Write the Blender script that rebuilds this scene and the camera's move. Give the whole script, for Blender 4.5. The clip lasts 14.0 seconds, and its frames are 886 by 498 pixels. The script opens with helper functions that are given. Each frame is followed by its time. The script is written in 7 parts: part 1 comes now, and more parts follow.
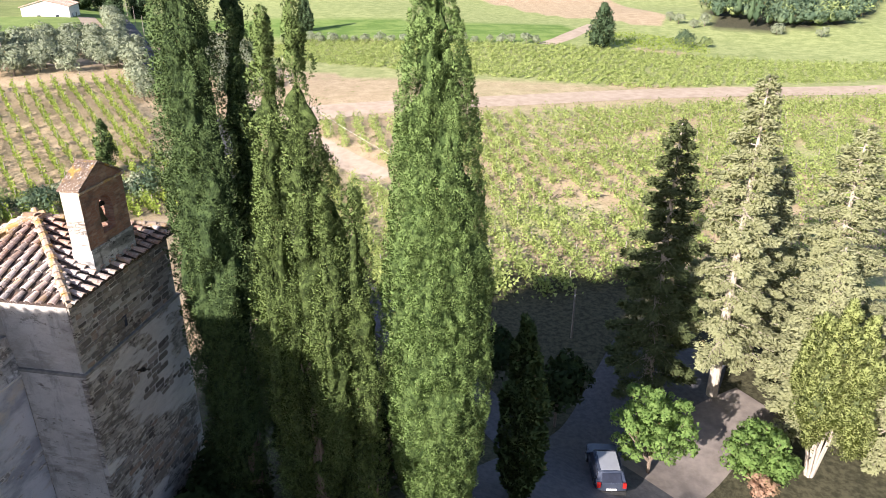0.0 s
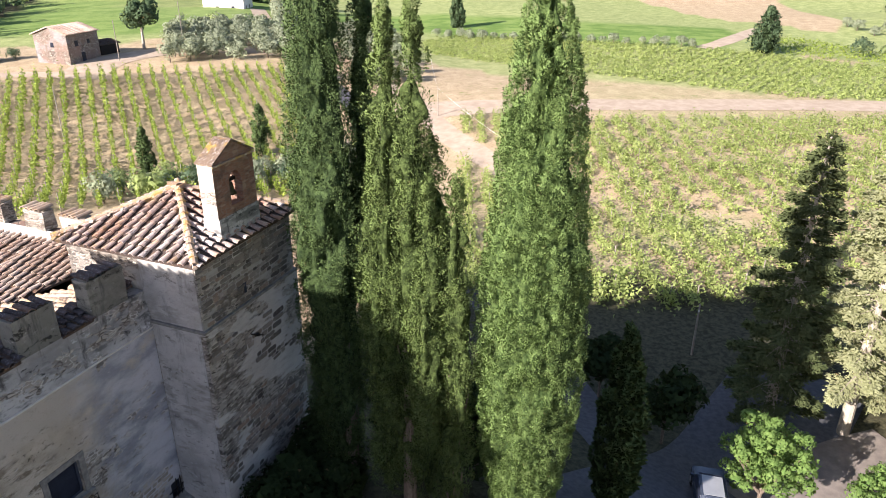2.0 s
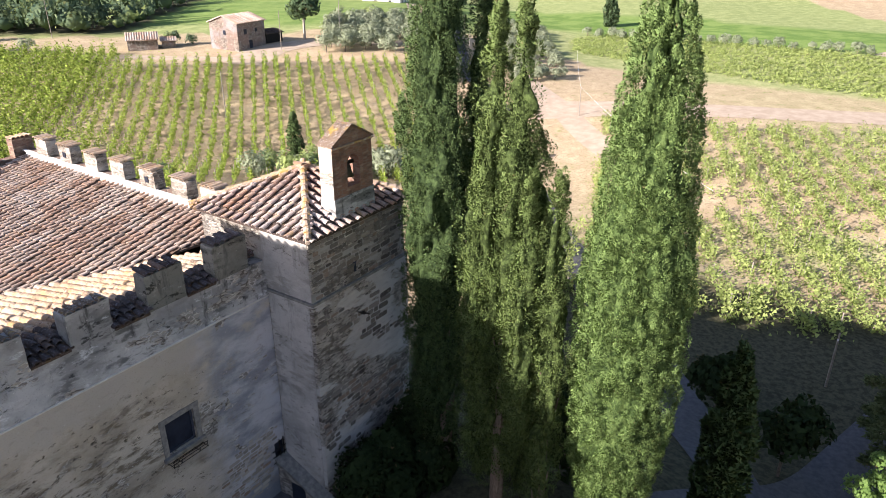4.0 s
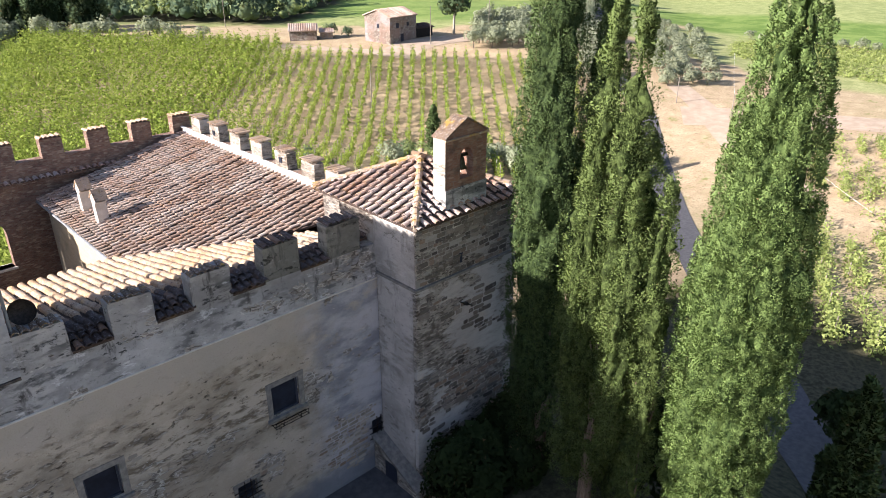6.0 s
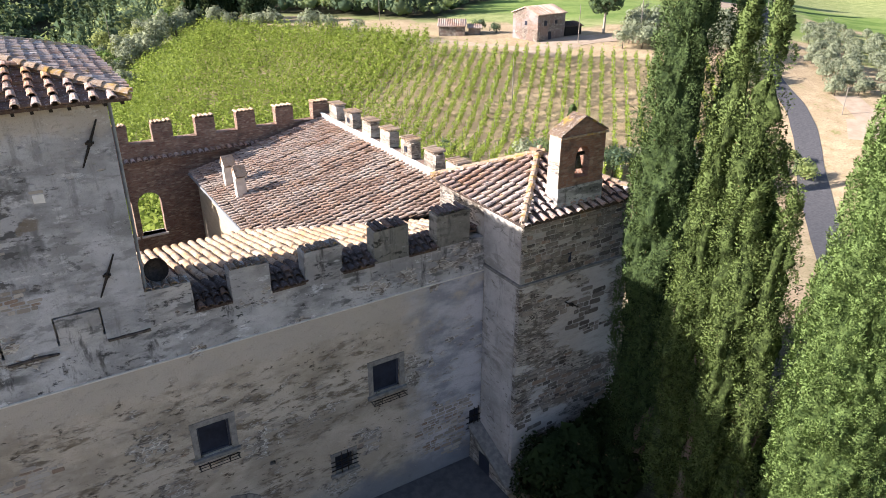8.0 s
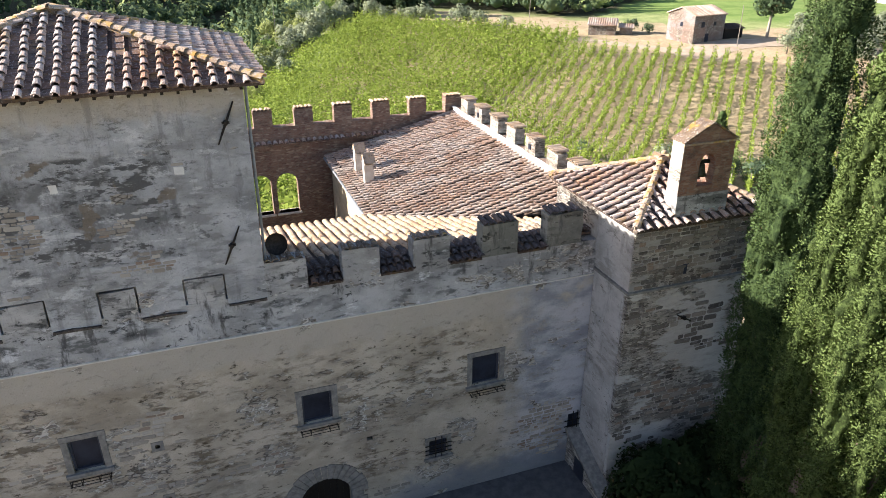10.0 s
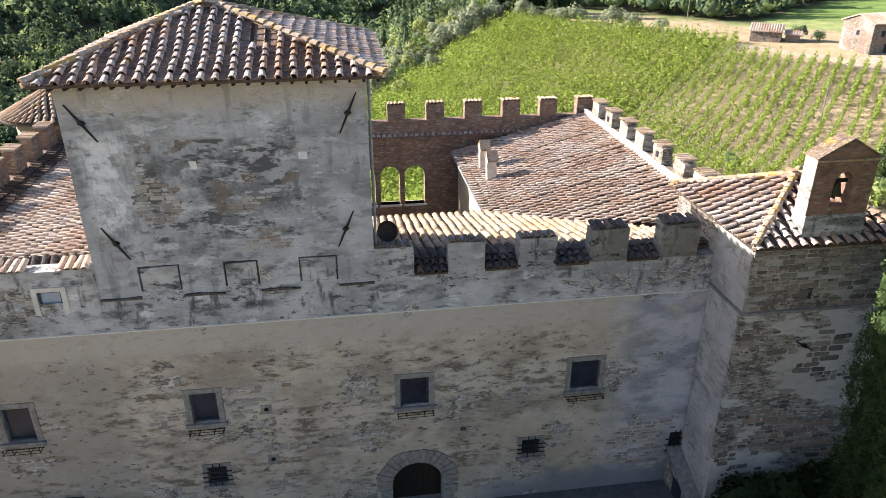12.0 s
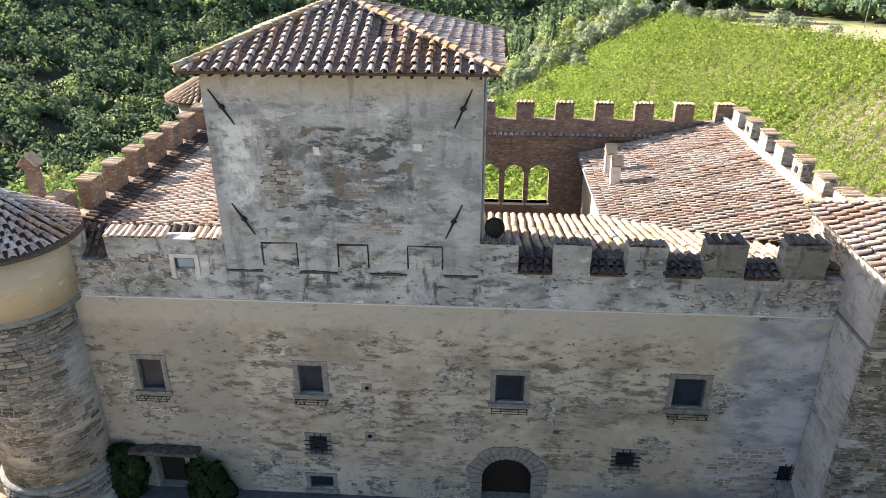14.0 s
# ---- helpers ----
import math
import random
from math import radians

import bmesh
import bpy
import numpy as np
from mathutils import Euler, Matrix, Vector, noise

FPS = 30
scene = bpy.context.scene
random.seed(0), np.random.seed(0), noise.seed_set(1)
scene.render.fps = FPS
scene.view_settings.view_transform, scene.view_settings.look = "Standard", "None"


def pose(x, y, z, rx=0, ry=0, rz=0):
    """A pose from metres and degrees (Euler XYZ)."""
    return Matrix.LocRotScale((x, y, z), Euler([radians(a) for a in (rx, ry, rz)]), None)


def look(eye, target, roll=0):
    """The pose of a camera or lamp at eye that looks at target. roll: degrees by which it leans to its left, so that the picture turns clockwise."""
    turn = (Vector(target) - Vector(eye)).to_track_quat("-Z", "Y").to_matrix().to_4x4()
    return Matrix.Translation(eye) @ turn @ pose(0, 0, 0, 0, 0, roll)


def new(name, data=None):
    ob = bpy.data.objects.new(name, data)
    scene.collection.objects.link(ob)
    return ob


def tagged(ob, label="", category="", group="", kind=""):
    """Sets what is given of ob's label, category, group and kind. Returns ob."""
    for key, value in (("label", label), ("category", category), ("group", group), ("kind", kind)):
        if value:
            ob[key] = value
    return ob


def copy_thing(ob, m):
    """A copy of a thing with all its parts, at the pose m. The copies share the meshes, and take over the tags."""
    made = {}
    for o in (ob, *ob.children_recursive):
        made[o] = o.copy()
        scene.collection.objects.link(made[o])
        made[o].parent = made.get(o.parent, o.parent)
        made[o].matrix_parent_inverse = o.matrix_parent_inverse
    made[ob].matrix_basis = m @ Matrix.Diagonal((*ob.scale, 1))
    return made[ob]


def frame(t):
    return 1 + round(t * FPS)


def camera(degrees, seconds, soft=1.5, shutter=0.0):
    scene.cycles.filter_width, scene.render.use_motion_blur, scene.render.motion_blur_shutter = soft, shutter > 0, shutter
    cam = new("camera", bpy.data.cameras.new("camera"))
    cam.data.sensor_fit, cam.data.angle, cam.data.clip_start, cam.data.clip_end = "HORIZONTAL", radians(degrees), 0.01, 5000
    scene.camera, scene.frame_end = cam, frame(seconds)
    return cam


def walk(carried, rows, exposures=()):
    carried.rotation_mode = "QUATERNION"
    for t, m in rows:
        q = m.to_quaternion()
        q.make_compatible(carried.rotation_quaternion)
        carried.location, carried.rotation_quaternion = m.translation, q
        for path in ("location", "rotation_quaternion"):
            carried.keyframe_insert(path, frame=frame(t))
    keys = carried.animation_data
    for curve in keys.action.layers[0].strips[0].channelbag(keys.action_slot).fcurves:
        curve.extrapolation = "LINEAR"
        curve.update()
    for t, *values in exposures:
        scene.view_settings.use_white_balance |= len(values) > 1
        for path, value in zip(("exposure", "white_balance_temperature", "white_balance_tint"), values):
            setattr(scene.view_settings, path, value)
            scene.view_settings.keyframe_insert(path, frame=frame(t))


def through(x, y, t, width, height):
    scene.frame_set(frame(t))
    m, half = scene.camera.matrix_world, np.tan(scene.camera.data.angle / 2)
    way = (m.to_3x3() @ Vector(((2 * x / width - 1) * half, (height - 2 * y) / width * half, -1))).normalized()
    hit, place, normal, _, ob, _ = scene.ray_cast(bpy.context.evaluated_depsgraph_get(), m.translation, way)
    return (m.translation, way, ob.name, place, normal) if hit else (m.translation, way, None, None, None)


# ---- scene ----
cam = camera(64.37, 14.0, 0.9)
# seconds, eye, target, lean
PATH = [
    (0, (-3.994, -16.202, 22.070), (4.993, -14.557, 18.005), -0.10),
    (0.5, (-4.018, -16.474, 22.080), (4.869, -14.365, 18.009), -0.07),
    (1, (-4.026, -16.756, 22.078), (4.739, -14.188, 18.006), -0.03),
    (1.5, (-4.023, -17.039, 22.060), (4.594, -14.019, 17.984), 0.00),
    (2, (-4.017, -17.318, 22.033), (4.429, -13.854, 17.950), 0.02),
    (2.5, (-3.985, -17.594, 22.004), (4.267, -13.698, 17.913), 0.05),
    (3, (-3.924, -17.861, 21.974), (4.110, -13.543, 17.874), 0.08),
    (5.5, (-3.390, -19.076, 21.946), (3.244, -12.846, 17.801), 0.09),
    (6, (-3.275, -19.316, 21.938), (3.025, -12.753, 17.785), 0.11),
    (6.5, (-3.148, -19.535, 21.930), (2.800, -12.657, 17.770), 0.09),
    (7, (-3.004, -19.729, 21.923), (2.576, -12.554, 17.752), 0.07),
    (7.5, (-2.852, -19.914, 21.909), (2.347, -12.463, 17.731), 0.05),
    (8, (-2.704, -20.096, 21.895), (2.102, -12.390, 17.709), 0.04),
    (10.5, (-1.818, -20.852, 21.919), (0.837, -12.187, 17.691), -0.02),
    (11, (-1.614, -21.005, 21.924), (0.584, -12.214, 17.696), -0.06),
    (11.5, (-1.402, -21.163, 21.940), (0.335, -12.268, 17.713), -0.11),
    (12, (-1.175, -21.300, 21.956), (0.092, -12.326, 17.731), -0.11),
    (12.5, (-0.949, -21.416, 21.973), (-0.150, -12.389, 17.745), -0.13),
    (13, (-0.724, -21.504, 21.993), (-0.393, -12.451, 17.757), -0.16),
    (13.5, (-0.502, -21.568, 22.021), (-0.638, -12.515, 17.774), -0.18),
    (14, (-0.272, -21.622, 22.058), (-0.876, -12.594, 17.801), -0.14),
]
walk(cam, [(t, look(e, g, r)) for t, e, g, r in PATH], [(0, 1.27, 6260, 21), (6.5, 1.25, 6290, 21), (8, 1.30, 6300, 20), (11, 1.41, 6370, 15), (12, 1.44, 6400, 15), (13, 1.55, 6420, 14), (14, 1.75, 6450, 13)])
# ---- end of path ----

# ---- world, sun ----
SUN_TO = Vector((-1.0, 0.487, 0.51)).normalized()
world = bpy.data.worlds.new("sky")
scene.world = world
world.use_nodes = True
wn = world.node_tree.nodes
sky = wn.new("ShaderNodeTexSky")
sky.sky_type = 'NISHITA'
sky.sun_disc = False
sky.sun_elevation = math.asin(SUN_TO.z)
sky.sun_rotation = math.atan2(SUN_TO.x, SUN_TO.y)
sky.air_density, sky.dust_density, sky.ozone_density = 1.0, 1.2, 1.0
world.node_tree.links.new(sky.outputs[0], wn["Background"].inputs[0])
wn["Background"].inputs[1].default_value = 0.089
sun_data = bpy.data.lights.new("sun", 'SUN')
sun_data.energy, sun_data.angle, sun_data.color = 5.8, radians(0.55), (1.0, 0.93, 0.81)
sun = new("sun", sun_data)
sun.matrix_world = look(SUN_TO * 100, (0, 0, 0))


# ---- materials ----
class Nodes:
    """A short hand for building a node material."""
    def __init__(self, name):
        self.m = bpy.data.materials.new(name)
        self.m.use_nodes = True
        self.t = self.m.node_tree
        self.b = self.t.nodes["Principled BSDF"]
        self.out = self.t.nodes["Material Output"]
        self.geo = self.t.nodes.new("ShaderNodeNewGeometry")
        self.p = self.geo.outputs["Position"]

    def n(self, kind, **inputs):
        node = self.t.nodes.new(kind)
        for k, v in inputs.items():
            self.put(node.inputs[k.replace("_", " ")], v)
        return node

    def put(self, socket, v):
        if isinstance(v, bpy.types.NodeSocket):
            self.t.links.new(v, socket)
        elif isinstance(v, tuple) and len(v) == 3 and socket.type == 'RGBA':
            socket.default_value = (*v, 1)
        else:
            socket.default_value = v

    def scaled(self, x, y, z, vec=None):
        node = self.t.nodes.new("ShaderNodeVectorMath")
        node.operation = 'MULTIPLY'
        self.put(node.inputs[0], vec or self.p)
        node.inputs[1].default_value = (x, y, z)
        return node.outputs[0]

    def noise(self, scale, detail=4, rough=0.55, vec=None, distortion=0.0):
        node = self.n("ShaderNodeTexNoise", Vector=vec or self.p, Scale=scale, Detail=detail, Roughness=rough, Distortion=distortion)
        return node.outputs["Fac"]

    def voro(self, scale, vec=None, feature='F1', out="Color", rnd=1.0):
        node = self.t.nodes.new("ShaderNodeTexVoronoi")
        node.feature = feature
        self.put(node.inputs["Vector"], vec or self.p)
        node.inputs["Scale"].default_value = scale
        node.inputs["Randomness"].default_value = rnd
        return node.outputs[out]

    def ramp(self, fac, lo, hi, a=0.0, b=1.0):
        node = self.t.nodes.new("ShaderNodeMapRange")
        node.interpolation_type = 'SMOOTHSTEP'
        self.put(node.inputs[0], fac)
        for i, v in enumerate((lo, hi, a, b)):
            node.inputs[i + 1].default_value = v
        return node.outputs[0]

    def mix(self, a, b, fac, how='MIX'):
        node = self.t.nodes.new("ShaderNodeMix")
        node.data_type, node.blend_type = 'RGBA', how
        self.put(node.inputs[0], fac)
        self.put(node.inputs[6], a)
        self.put(node.inputs[7], b)
        return node.outputs[2]

    def math(self, op, a, b=0.0):
        node = self.t.nodes.new("ShaderNodeMath")
        node.operation = op
        self.put(node.inputs[0], a)
        self.put(node.inputs[1], b)
        return node.outputs[0]

    def sep(self, vec, axis):
        return self.n("ShaderNodeSeparateXYZ", Vector=vec).outputs[axis]

    def random(self):
        """A number that differs from piece to piece, be they objects or islands of one mesh."""
        ob = self.t.nodes.new("ShaderNodeObjectInfo").outputs["Random"]
        isl = self.geo.outputs["Random Per Island"]
        return self.math('FRACT', self.math('ADD', ob, isl))

    def bump(self, height, strength=0.4, dist=0.02):
        return self.n("ShaderNodeBump", Height=height, Strength=strength, Distance=dist).outputs[0]

    def done(self, color, rough=0.85, normal=None, metal=0.0, spec=0.35):
        self.put(self.b.inputs["Base Color"], color)
        self.put(self.b.inputs["Roughness"], rough)
        self.put(self.b.inputs["Metallic"], metal)
        self.put(self.b.inputs["Specular IOR Level"], spec)
        if normal is not None:
            self.put(self.b.inputs["Normal"], normal)
        return self.m


def masonry(name, plaster, plaster2, stone, stone2, bare_lo, bare_hi, stain=0.5, stone_scale=(4.2, 4.2, 13.0), streak=1.0, smear=0.5, wash=0.0, patch=None):
    """Old lime plaster that has come away in streaks from coursed rubble, with dark and pale weathering."""
    k = Nodes(name)
    wob = k.n("ShaderNodeVectorMath", Vector=k.p)
    wob.operation = 'ADD'
    k.put(wob.inputs[1], k.scaled(0.22, 0.22, 0.12, k.n("ShaderNodeTexNoise", Vector=k.p, Scale=2.2, Detail=3).outputs["Color"]))
    sv = k.scaled(*stone_scale, wob.outputs[0])
    cell = k.voro(1.0, sv)
    edge = k.voro(1.0, sv, 'DISTANCE_TO_EDGE', "Distance")
    joint = k.ramp(edge, 0.02, 0.16)
    st = k.mix(stone, stone2, k.sep(cell, 0))
    st = k.mix(st, (0.52, 0.47, 0.40), k.ramp(k.sep(cell, 1), 0.70, 0.95))
    st = k.mix(st, (0.10, 0.085, 0.07), k.ramp(k.sep(cell, 2), 0.80, 0.95))
    fine = k.noise(9, 7, 0.7)
    mortar = k.mix((0.17, 0.147, 0.12), (0.46, 0.42, 0.36), k.ramp(k.noise(1.6, 4, 0.6), 0.40, 0.54))
    st = k.mix(mortar, st, joint)
    st = k.mix(st, (0.55, 0.51, 0.44), k.math('MULTIPLY', k.ramp(fine, 0.54, 0.74), 0.5))
    pl = k.mix(plaster, plaster2, k.ramp(k.noise(0.5, 5, 0.6), 0.38, 0.64))
    pl = k.mix(pl, (0.62, 0.575, 0.49), k.math('MULTIPLY', k.ramp(k.noise(1.5, 7, 0.72, k.scaled(0.8, 0.8, 1.9)), 0.54, 0.70), 0.55))
    pl = k.mix(pl, (0.15, 0.125, 0.095), k.math('MULTIPLY', k.ramp(k.noise(2.1, 8, 0.74, k.scaled(0.7, 0.7, 2.7)), 0.48, 0.76), stain))
    pl = k.mix(pl, (0.20, 0.175, 0.14), k.math('MULTIPLY', k.ramp(k.noise(7.5, 7, 0.75, k.scaled(0.8, 0.8, 1.6)), 0.55, 0.72), stain * 0.7))
    pl = k.mix(pl, (0.13, 0.11, 0.085), k.math('MULTIPLY', k.ramp(k.noise(17, 5, 0.8), 0.55, 0.70), stain * 0.45))
    broad = k.noise(0.30, 4, 0.55, k.scaled(1, 1, 1.4))
    streaks = k.noise(1.0 * streak, 8, 0.7, k.scaled(0.6, 0.6, 2.6))
    mask = k.math('ADD', k.math('MULTIPLY', broad, 0.62), k.math('MULTIPLY', streaks, 0.38))
    if patch:
        x, z, rx, rz = patch
        d = k.math('ADD', k.math('POWER', k.math('DIVIDE', k.math('SUBTRACT', k.sep(k.p, 0), x), rx), 2.0), k.math('POWER', k.math('DIVIDE', k.math('SUBTRACT', k.sep(k.p, 2), z), rz), 2.0))
        mask = k.math('SUBTRACT', mask, k.math('MULTIPLY', k.ramp(d, 1.6, 0.5), 0.11))
    bare = k.ramp(mask, bare_lo, bare_hi)
    col = k.mix(pl, st, bare)
    # soft brown smears where the plaster is thin, and white runs of lime
    col = k.mix(col, (0.16, 0.13, 0.095), k.math('MULTIPLY', k.ramp(k.noise(0.8, 7, 0.62, k.scaled(0.55, 0.55, 2.2)), 0.47, 0.72), smear * 0.6))
    col = k.mix(col, (0.235, 0.20, 0.16), k.math('MULTIPLY', k.ramp(k.noise(0.21, 5, 0.6, k.scaled(1, 1, 1.3)), 0.46, 0.62), smear * 0.6))
    col = k.mix(col, (0.36, 0.38, 0.41), k.math('MULTIPLY', k.ramp(k.noise(0.17, 5, 0.6, k.scaled(1.2, 1.2, 1.2)), 0.50, 0.62), smear * 0.8))
    zone = k.ramp(k.noise(0.26, 4, 0.55), 0.44, 0.56)
    dashes = k.ramp(k.noise(1.15, 7, 0.68, k.scaled(0.8, 0.8, 2.3), 0.7), 0.49, 0.67)
    col = k.mix(col, (0.105, 0.082, 0.058), k.math('MULTIPLY', k.math('MULTIPLY', zone, dashes), smear))
    grit = k.ramp(k.noise(3.0, 9, 0.80, k.scaled(0.75, 0.75, 2.1), 0.4), 0.48, 0.60)
    col = k.mix(col, (0.088, 0.07, 0.052), k.math('MULTIPLY', k.math('MULTIPLY', k.ramp(k.noise(0.31, 5, 0.6, k.scaled(1, 1, 1.5)), 0.44, 0.58), grit), smear))
    col = k.mix(col, (0.70, 0.675, 0.61), k.math('MULTIPLY', k.ramp(k.noise(1.2, 6, 0.7, k.scaled(0.9, 0.9, 1.0)), 0.63, 0.72), 0.7))
    if wash:
        # limewash that has turned blue-white, and dark drips
        col = k.mix(col, (0.66, 0.665, 0.67), k.math('MULTIPLY', k.ramp(k.noise(0.75, 7, 0.7, k.scaled(1, 1, 0.9)), 0.52, 0.66), wash))
        col = k.mix(col, (0.085, 0.085, 0.085), k.math('MULTIPLY', k.ramp(k.noise(1.0, 7, 0.72, k.scaled(1.8, 1.8, 0.8)), 0.52, 0.70), wash * 0.9))
    h1 = k.math('MULTIPLY', k.math('MULTIPLY', bare, joint), 1.0)
    h = k.math('ADD', k.math('ADD', h1, k.math('MULTIPLY', bare, -0.9)), k.math('MULTIPLY', fine, 0.6))
    return k.done(col, 0.92, k.bump(h, 0.9, 0.04), spec=0.2)


def weathered(name, base, base2, blotch, blots=0.8, crumbs=0.7, chips=0.6, spots=(), blue=None, panel=None, lime=None, top=None, drips=0.0, wash=0.0, reach=None, thin=0.0, dull=None):
    """Old plaster in patches: broad tones, horizontal brown blotches, crumbling, and rubble laid bare in spots (x, z,
    half width, half height).
    blue: x from which the plaster is blue-grey, and darker at its foot; panel: a rougher field (x0, x1, z0, z1); lime:
    a field of old limewash; top: the height above which the plaster is newer; reach: the heights between which it is
    blotched; thin: how far rubble shows through the blotches; dull: x up to which the plaster is darker and greyer."""
    k = Nodes(name)
    px, pz = k.sep(k.p, 0), k.sep(k.p, 2)
    wob = k.n("ShaderNodeTexNoise", Vector=k.p, Scale=1.6, Detail=6, Roughness=0.65).outputs["Color"]
    shift = lambda v, axis, amount: k.math('ADD', v, k.math('MULTIPLY', k.math('SUBTRACT', k.sep(wob, axis), 0.5), amount))
    wx, wz = shift(px, 0, 2.2), shift(pz, 1, 1.6)
    fx, fz = shift(px, 0, 0.35), shift(pz, 1, 0.35)

    def field(x0, x1, z0, z1, soft=0.06):
        a = k.math('MULTIPLY', k.ramp(fx, x0 - soft, x0 + soft), k.ramp(fx, x1 - soft, x1 + soft, 1.0, 0.0))
        return k.math('MULTIPLY', a, k.math('MULTIPLY', k.ramp(fz, z0 - soft, z0 + soft), k.ramp(fz, z1 - soft, z1 + soft, 1.0, 0.0)))

    fine = k.noise(20, 6, 0.75)
    pl = k.mix(base, base2, k.ramp(k.noise(0.42, 5, 0.62), 0.40, 0.60))
    pl = k.mix(pl, tuple(min(0.72, c * 1.15) for c in base2), k.math('MULTIPLY', k.ramp(k.noise(1.4, 6, 0.66, k.scaled(0.7, 0.7, 1.5)), 0.52, 0.66), 0.45))
    pl = k.mix(pl, tuple(c * 0.66 for c in base), k.math('MULTIPLY', k.ramp(k.noise(0.33, 6, 0.64, k.scaled(0.8, 0.8, 1.5)), 0.47, 0.62), 0.75))
    if dull is not None:
        pl = k.mix(pl, k.mix((0.27, 0.245, 0.21), (0.37, 0.335, 0.285), k.noise(0.9, 6, 0.65)), k.math('MULTIPLY', k.ramp(shift(px, 0, 2.5), dull + 0.9, dull - 0.9), 0.75))
    zone = k.ramp(k.noise(0.27, 5, 0.6, k.scaled(0.8, 0.8, 1.5)), 0.43, 0.54)
    if reach:
        zone = k.math('MULTIPLY', zone, k.math('MULTIPLY', k.ramp(wz, reach[0] - 0.5, reach[0] + 0.5), k.ramp(wz, reach[1] - 0.5, reach[1] + 0.5, 1.0, 0.0)))
    lens = k.ramp(k.noise(1.7, 6, 0.64, k.scaled(0.62, 0.62, 1.75), 0.15), 0.48, 0.59)
    col = k.mix(pl, blotch, k.math('MULTIPLY', k.math('MULTIPLY', zone, lens), blots))
    dark = tuple(c * 0.5 for c in blotch)
    crumb = k.ramp(k.noise(3.2, 9, 0.74, k.scaled(0.75, 0.75, 1.5)), 0.555, 0.605)
    col = k.mix(col, dark, k.math('MULTIPLY', k.math('MULTIPLY', k.ramp(k.noise(0.45, 6, 0.68, k.scaled(0.8, 0.8, 1.7)), 0.46, 0.54), crumb), crumbs))
    rough_field = None
    if panel:
        rough_field = field(*panel)
        pc = k.mix(tuple(c * 0.50 for c in base), tuple(c * 0.80 for c in base2), k.ramp(k.noise(1.3, 7, 0.7), 0.40, 0.60))
        pc = k.mix(pc, dark, k.ramp(k.noise(1.7, 7, 0.68, k.scaled(0.7, 0.7, 1.6)), 0.525, 0.57))
        pc = k.mix(pc, (0.20, 0.165, 0.125), k.math('MULTIPLY', k.ramp(k.noise(0.9, 5, 0.6), 0.58, 0.62), 0.8))
        pc = k.mix(pc, (0.58, 0.58, 0.57), k.math('MULTIPLY', k.ramp(k.noise(1.2, 7, 0.72, k.scaled(0.6, 0.6, 3.0)), 0.575, 0.61), 0.7))
        col = k.mix(col, pc, rough_field)
    if top:
        band = k.ramp(shift(pz, 1, 1.2), top - 0.25, top + 0.2)
        col = k.mix(col, k.mix((0.50, 0.455, 0.385), (0.42, 0.385, 0.33), k.noise(0.8, 5)), k.math('MULTIPLY', band, 0.85))
    if blue is not None:
        blue_zone = k.math('MULTIPLY', k.ramp(shift(px, 0, 3.0), blue - 0.8, blue + 1.4), k.ramp(k.noise(0.5, 6, 0.62, k.scaled(1, 1, 1.6)), 0.34, 0.46))
        col = k.mix(col, k.mix((0.265, 0.279, 0.314), (0.51, 0.516, 0.538), k.ramp(k.noise(0.62, 7, 0.62, k.scaled(0.8, 0.8, 1.7)), 0.40, 0.60)), k.math('MULTIPLY', blue_zone, 0.92))
        foot = k.math('MULTIPLY', k.ramp(shift(pz, 1, 2.2), 2.2, 1.0), k.ramp(shift(px, 0, 2.0), 2.0, 4.5))
        col = k.mix(col, (0.20, 0.215, 0.25), k.math('MULTIPLY', foot, 0.8))
    if lime:
        col = k.mix(col, (0.70, 0.70, 0.69), k.math('MULTIPLY', field(*lime, 0.3), k.ramp(k.noise(1.7, 7, 0.72), 0.42, 0.58)))
    if wash:
        col = k.mix(col, (0.66, 0.665, 0.66), k.math('MULTIPLY', k.ramp(k.noise(0.9, 8, 0.74, k.scaled(0.8, 0.8, 1.8)), 0.57, 0.64), wash))
    if drips:
        run = k.math('MULTIPLY', k.ramp(k.noise(1.0, 6, 0.7, k.scaled(2.2, 2.2, 0.45)), 0.54, 0.66), drips)
        col = k.mix(col, (0.075, 0.072, 0.068), run)
    bare = k.math('MULTIPLY', k.ramp(k.noise(0.75, 5, 0.6, k.scaled(0.8, 0.8, 1.2)), 0.64, 0.66), 1.0)
    ragged = k.noise(2.3, 5, 0.6, k.scaled(0.7, 0.7, 1.4))
    bare = k.math('MAXIMUM', bare, k.math('MULTIPLY', k.math('MULTIPLY', k.math('MULTIPLY', zone, lens), k.ramp(ragged, 0.49, 0.56)), thin))
    for x, z, rx, rz in spots:
        d = k.math('ADD', k.math('POWER', k.math('DIVIDE', k.math('SUBTRACT', wx, x), rx), 2.0), k.math('POWER', k.math('DIVIDE', k.math('SUBTRACT', wz, z), rz), 2.0))
        bare = k.math('MAXIMUM', bare, k.math('MULTIPLY', k.ramp(d, 1.25, 0.75), k.ramp(ragged, 0.46, 0.50)))
    sv = k.n("ShaderNodeVectorMath", Vector=k.p)
    sv.operation = 'ADD'
    k.put(sv.inputs[1], k.scaled(0.12, 0.12, 0.06, wob))
    sv = k.scaled(3.6, 3.6, 9.5, sv.outputs[0])
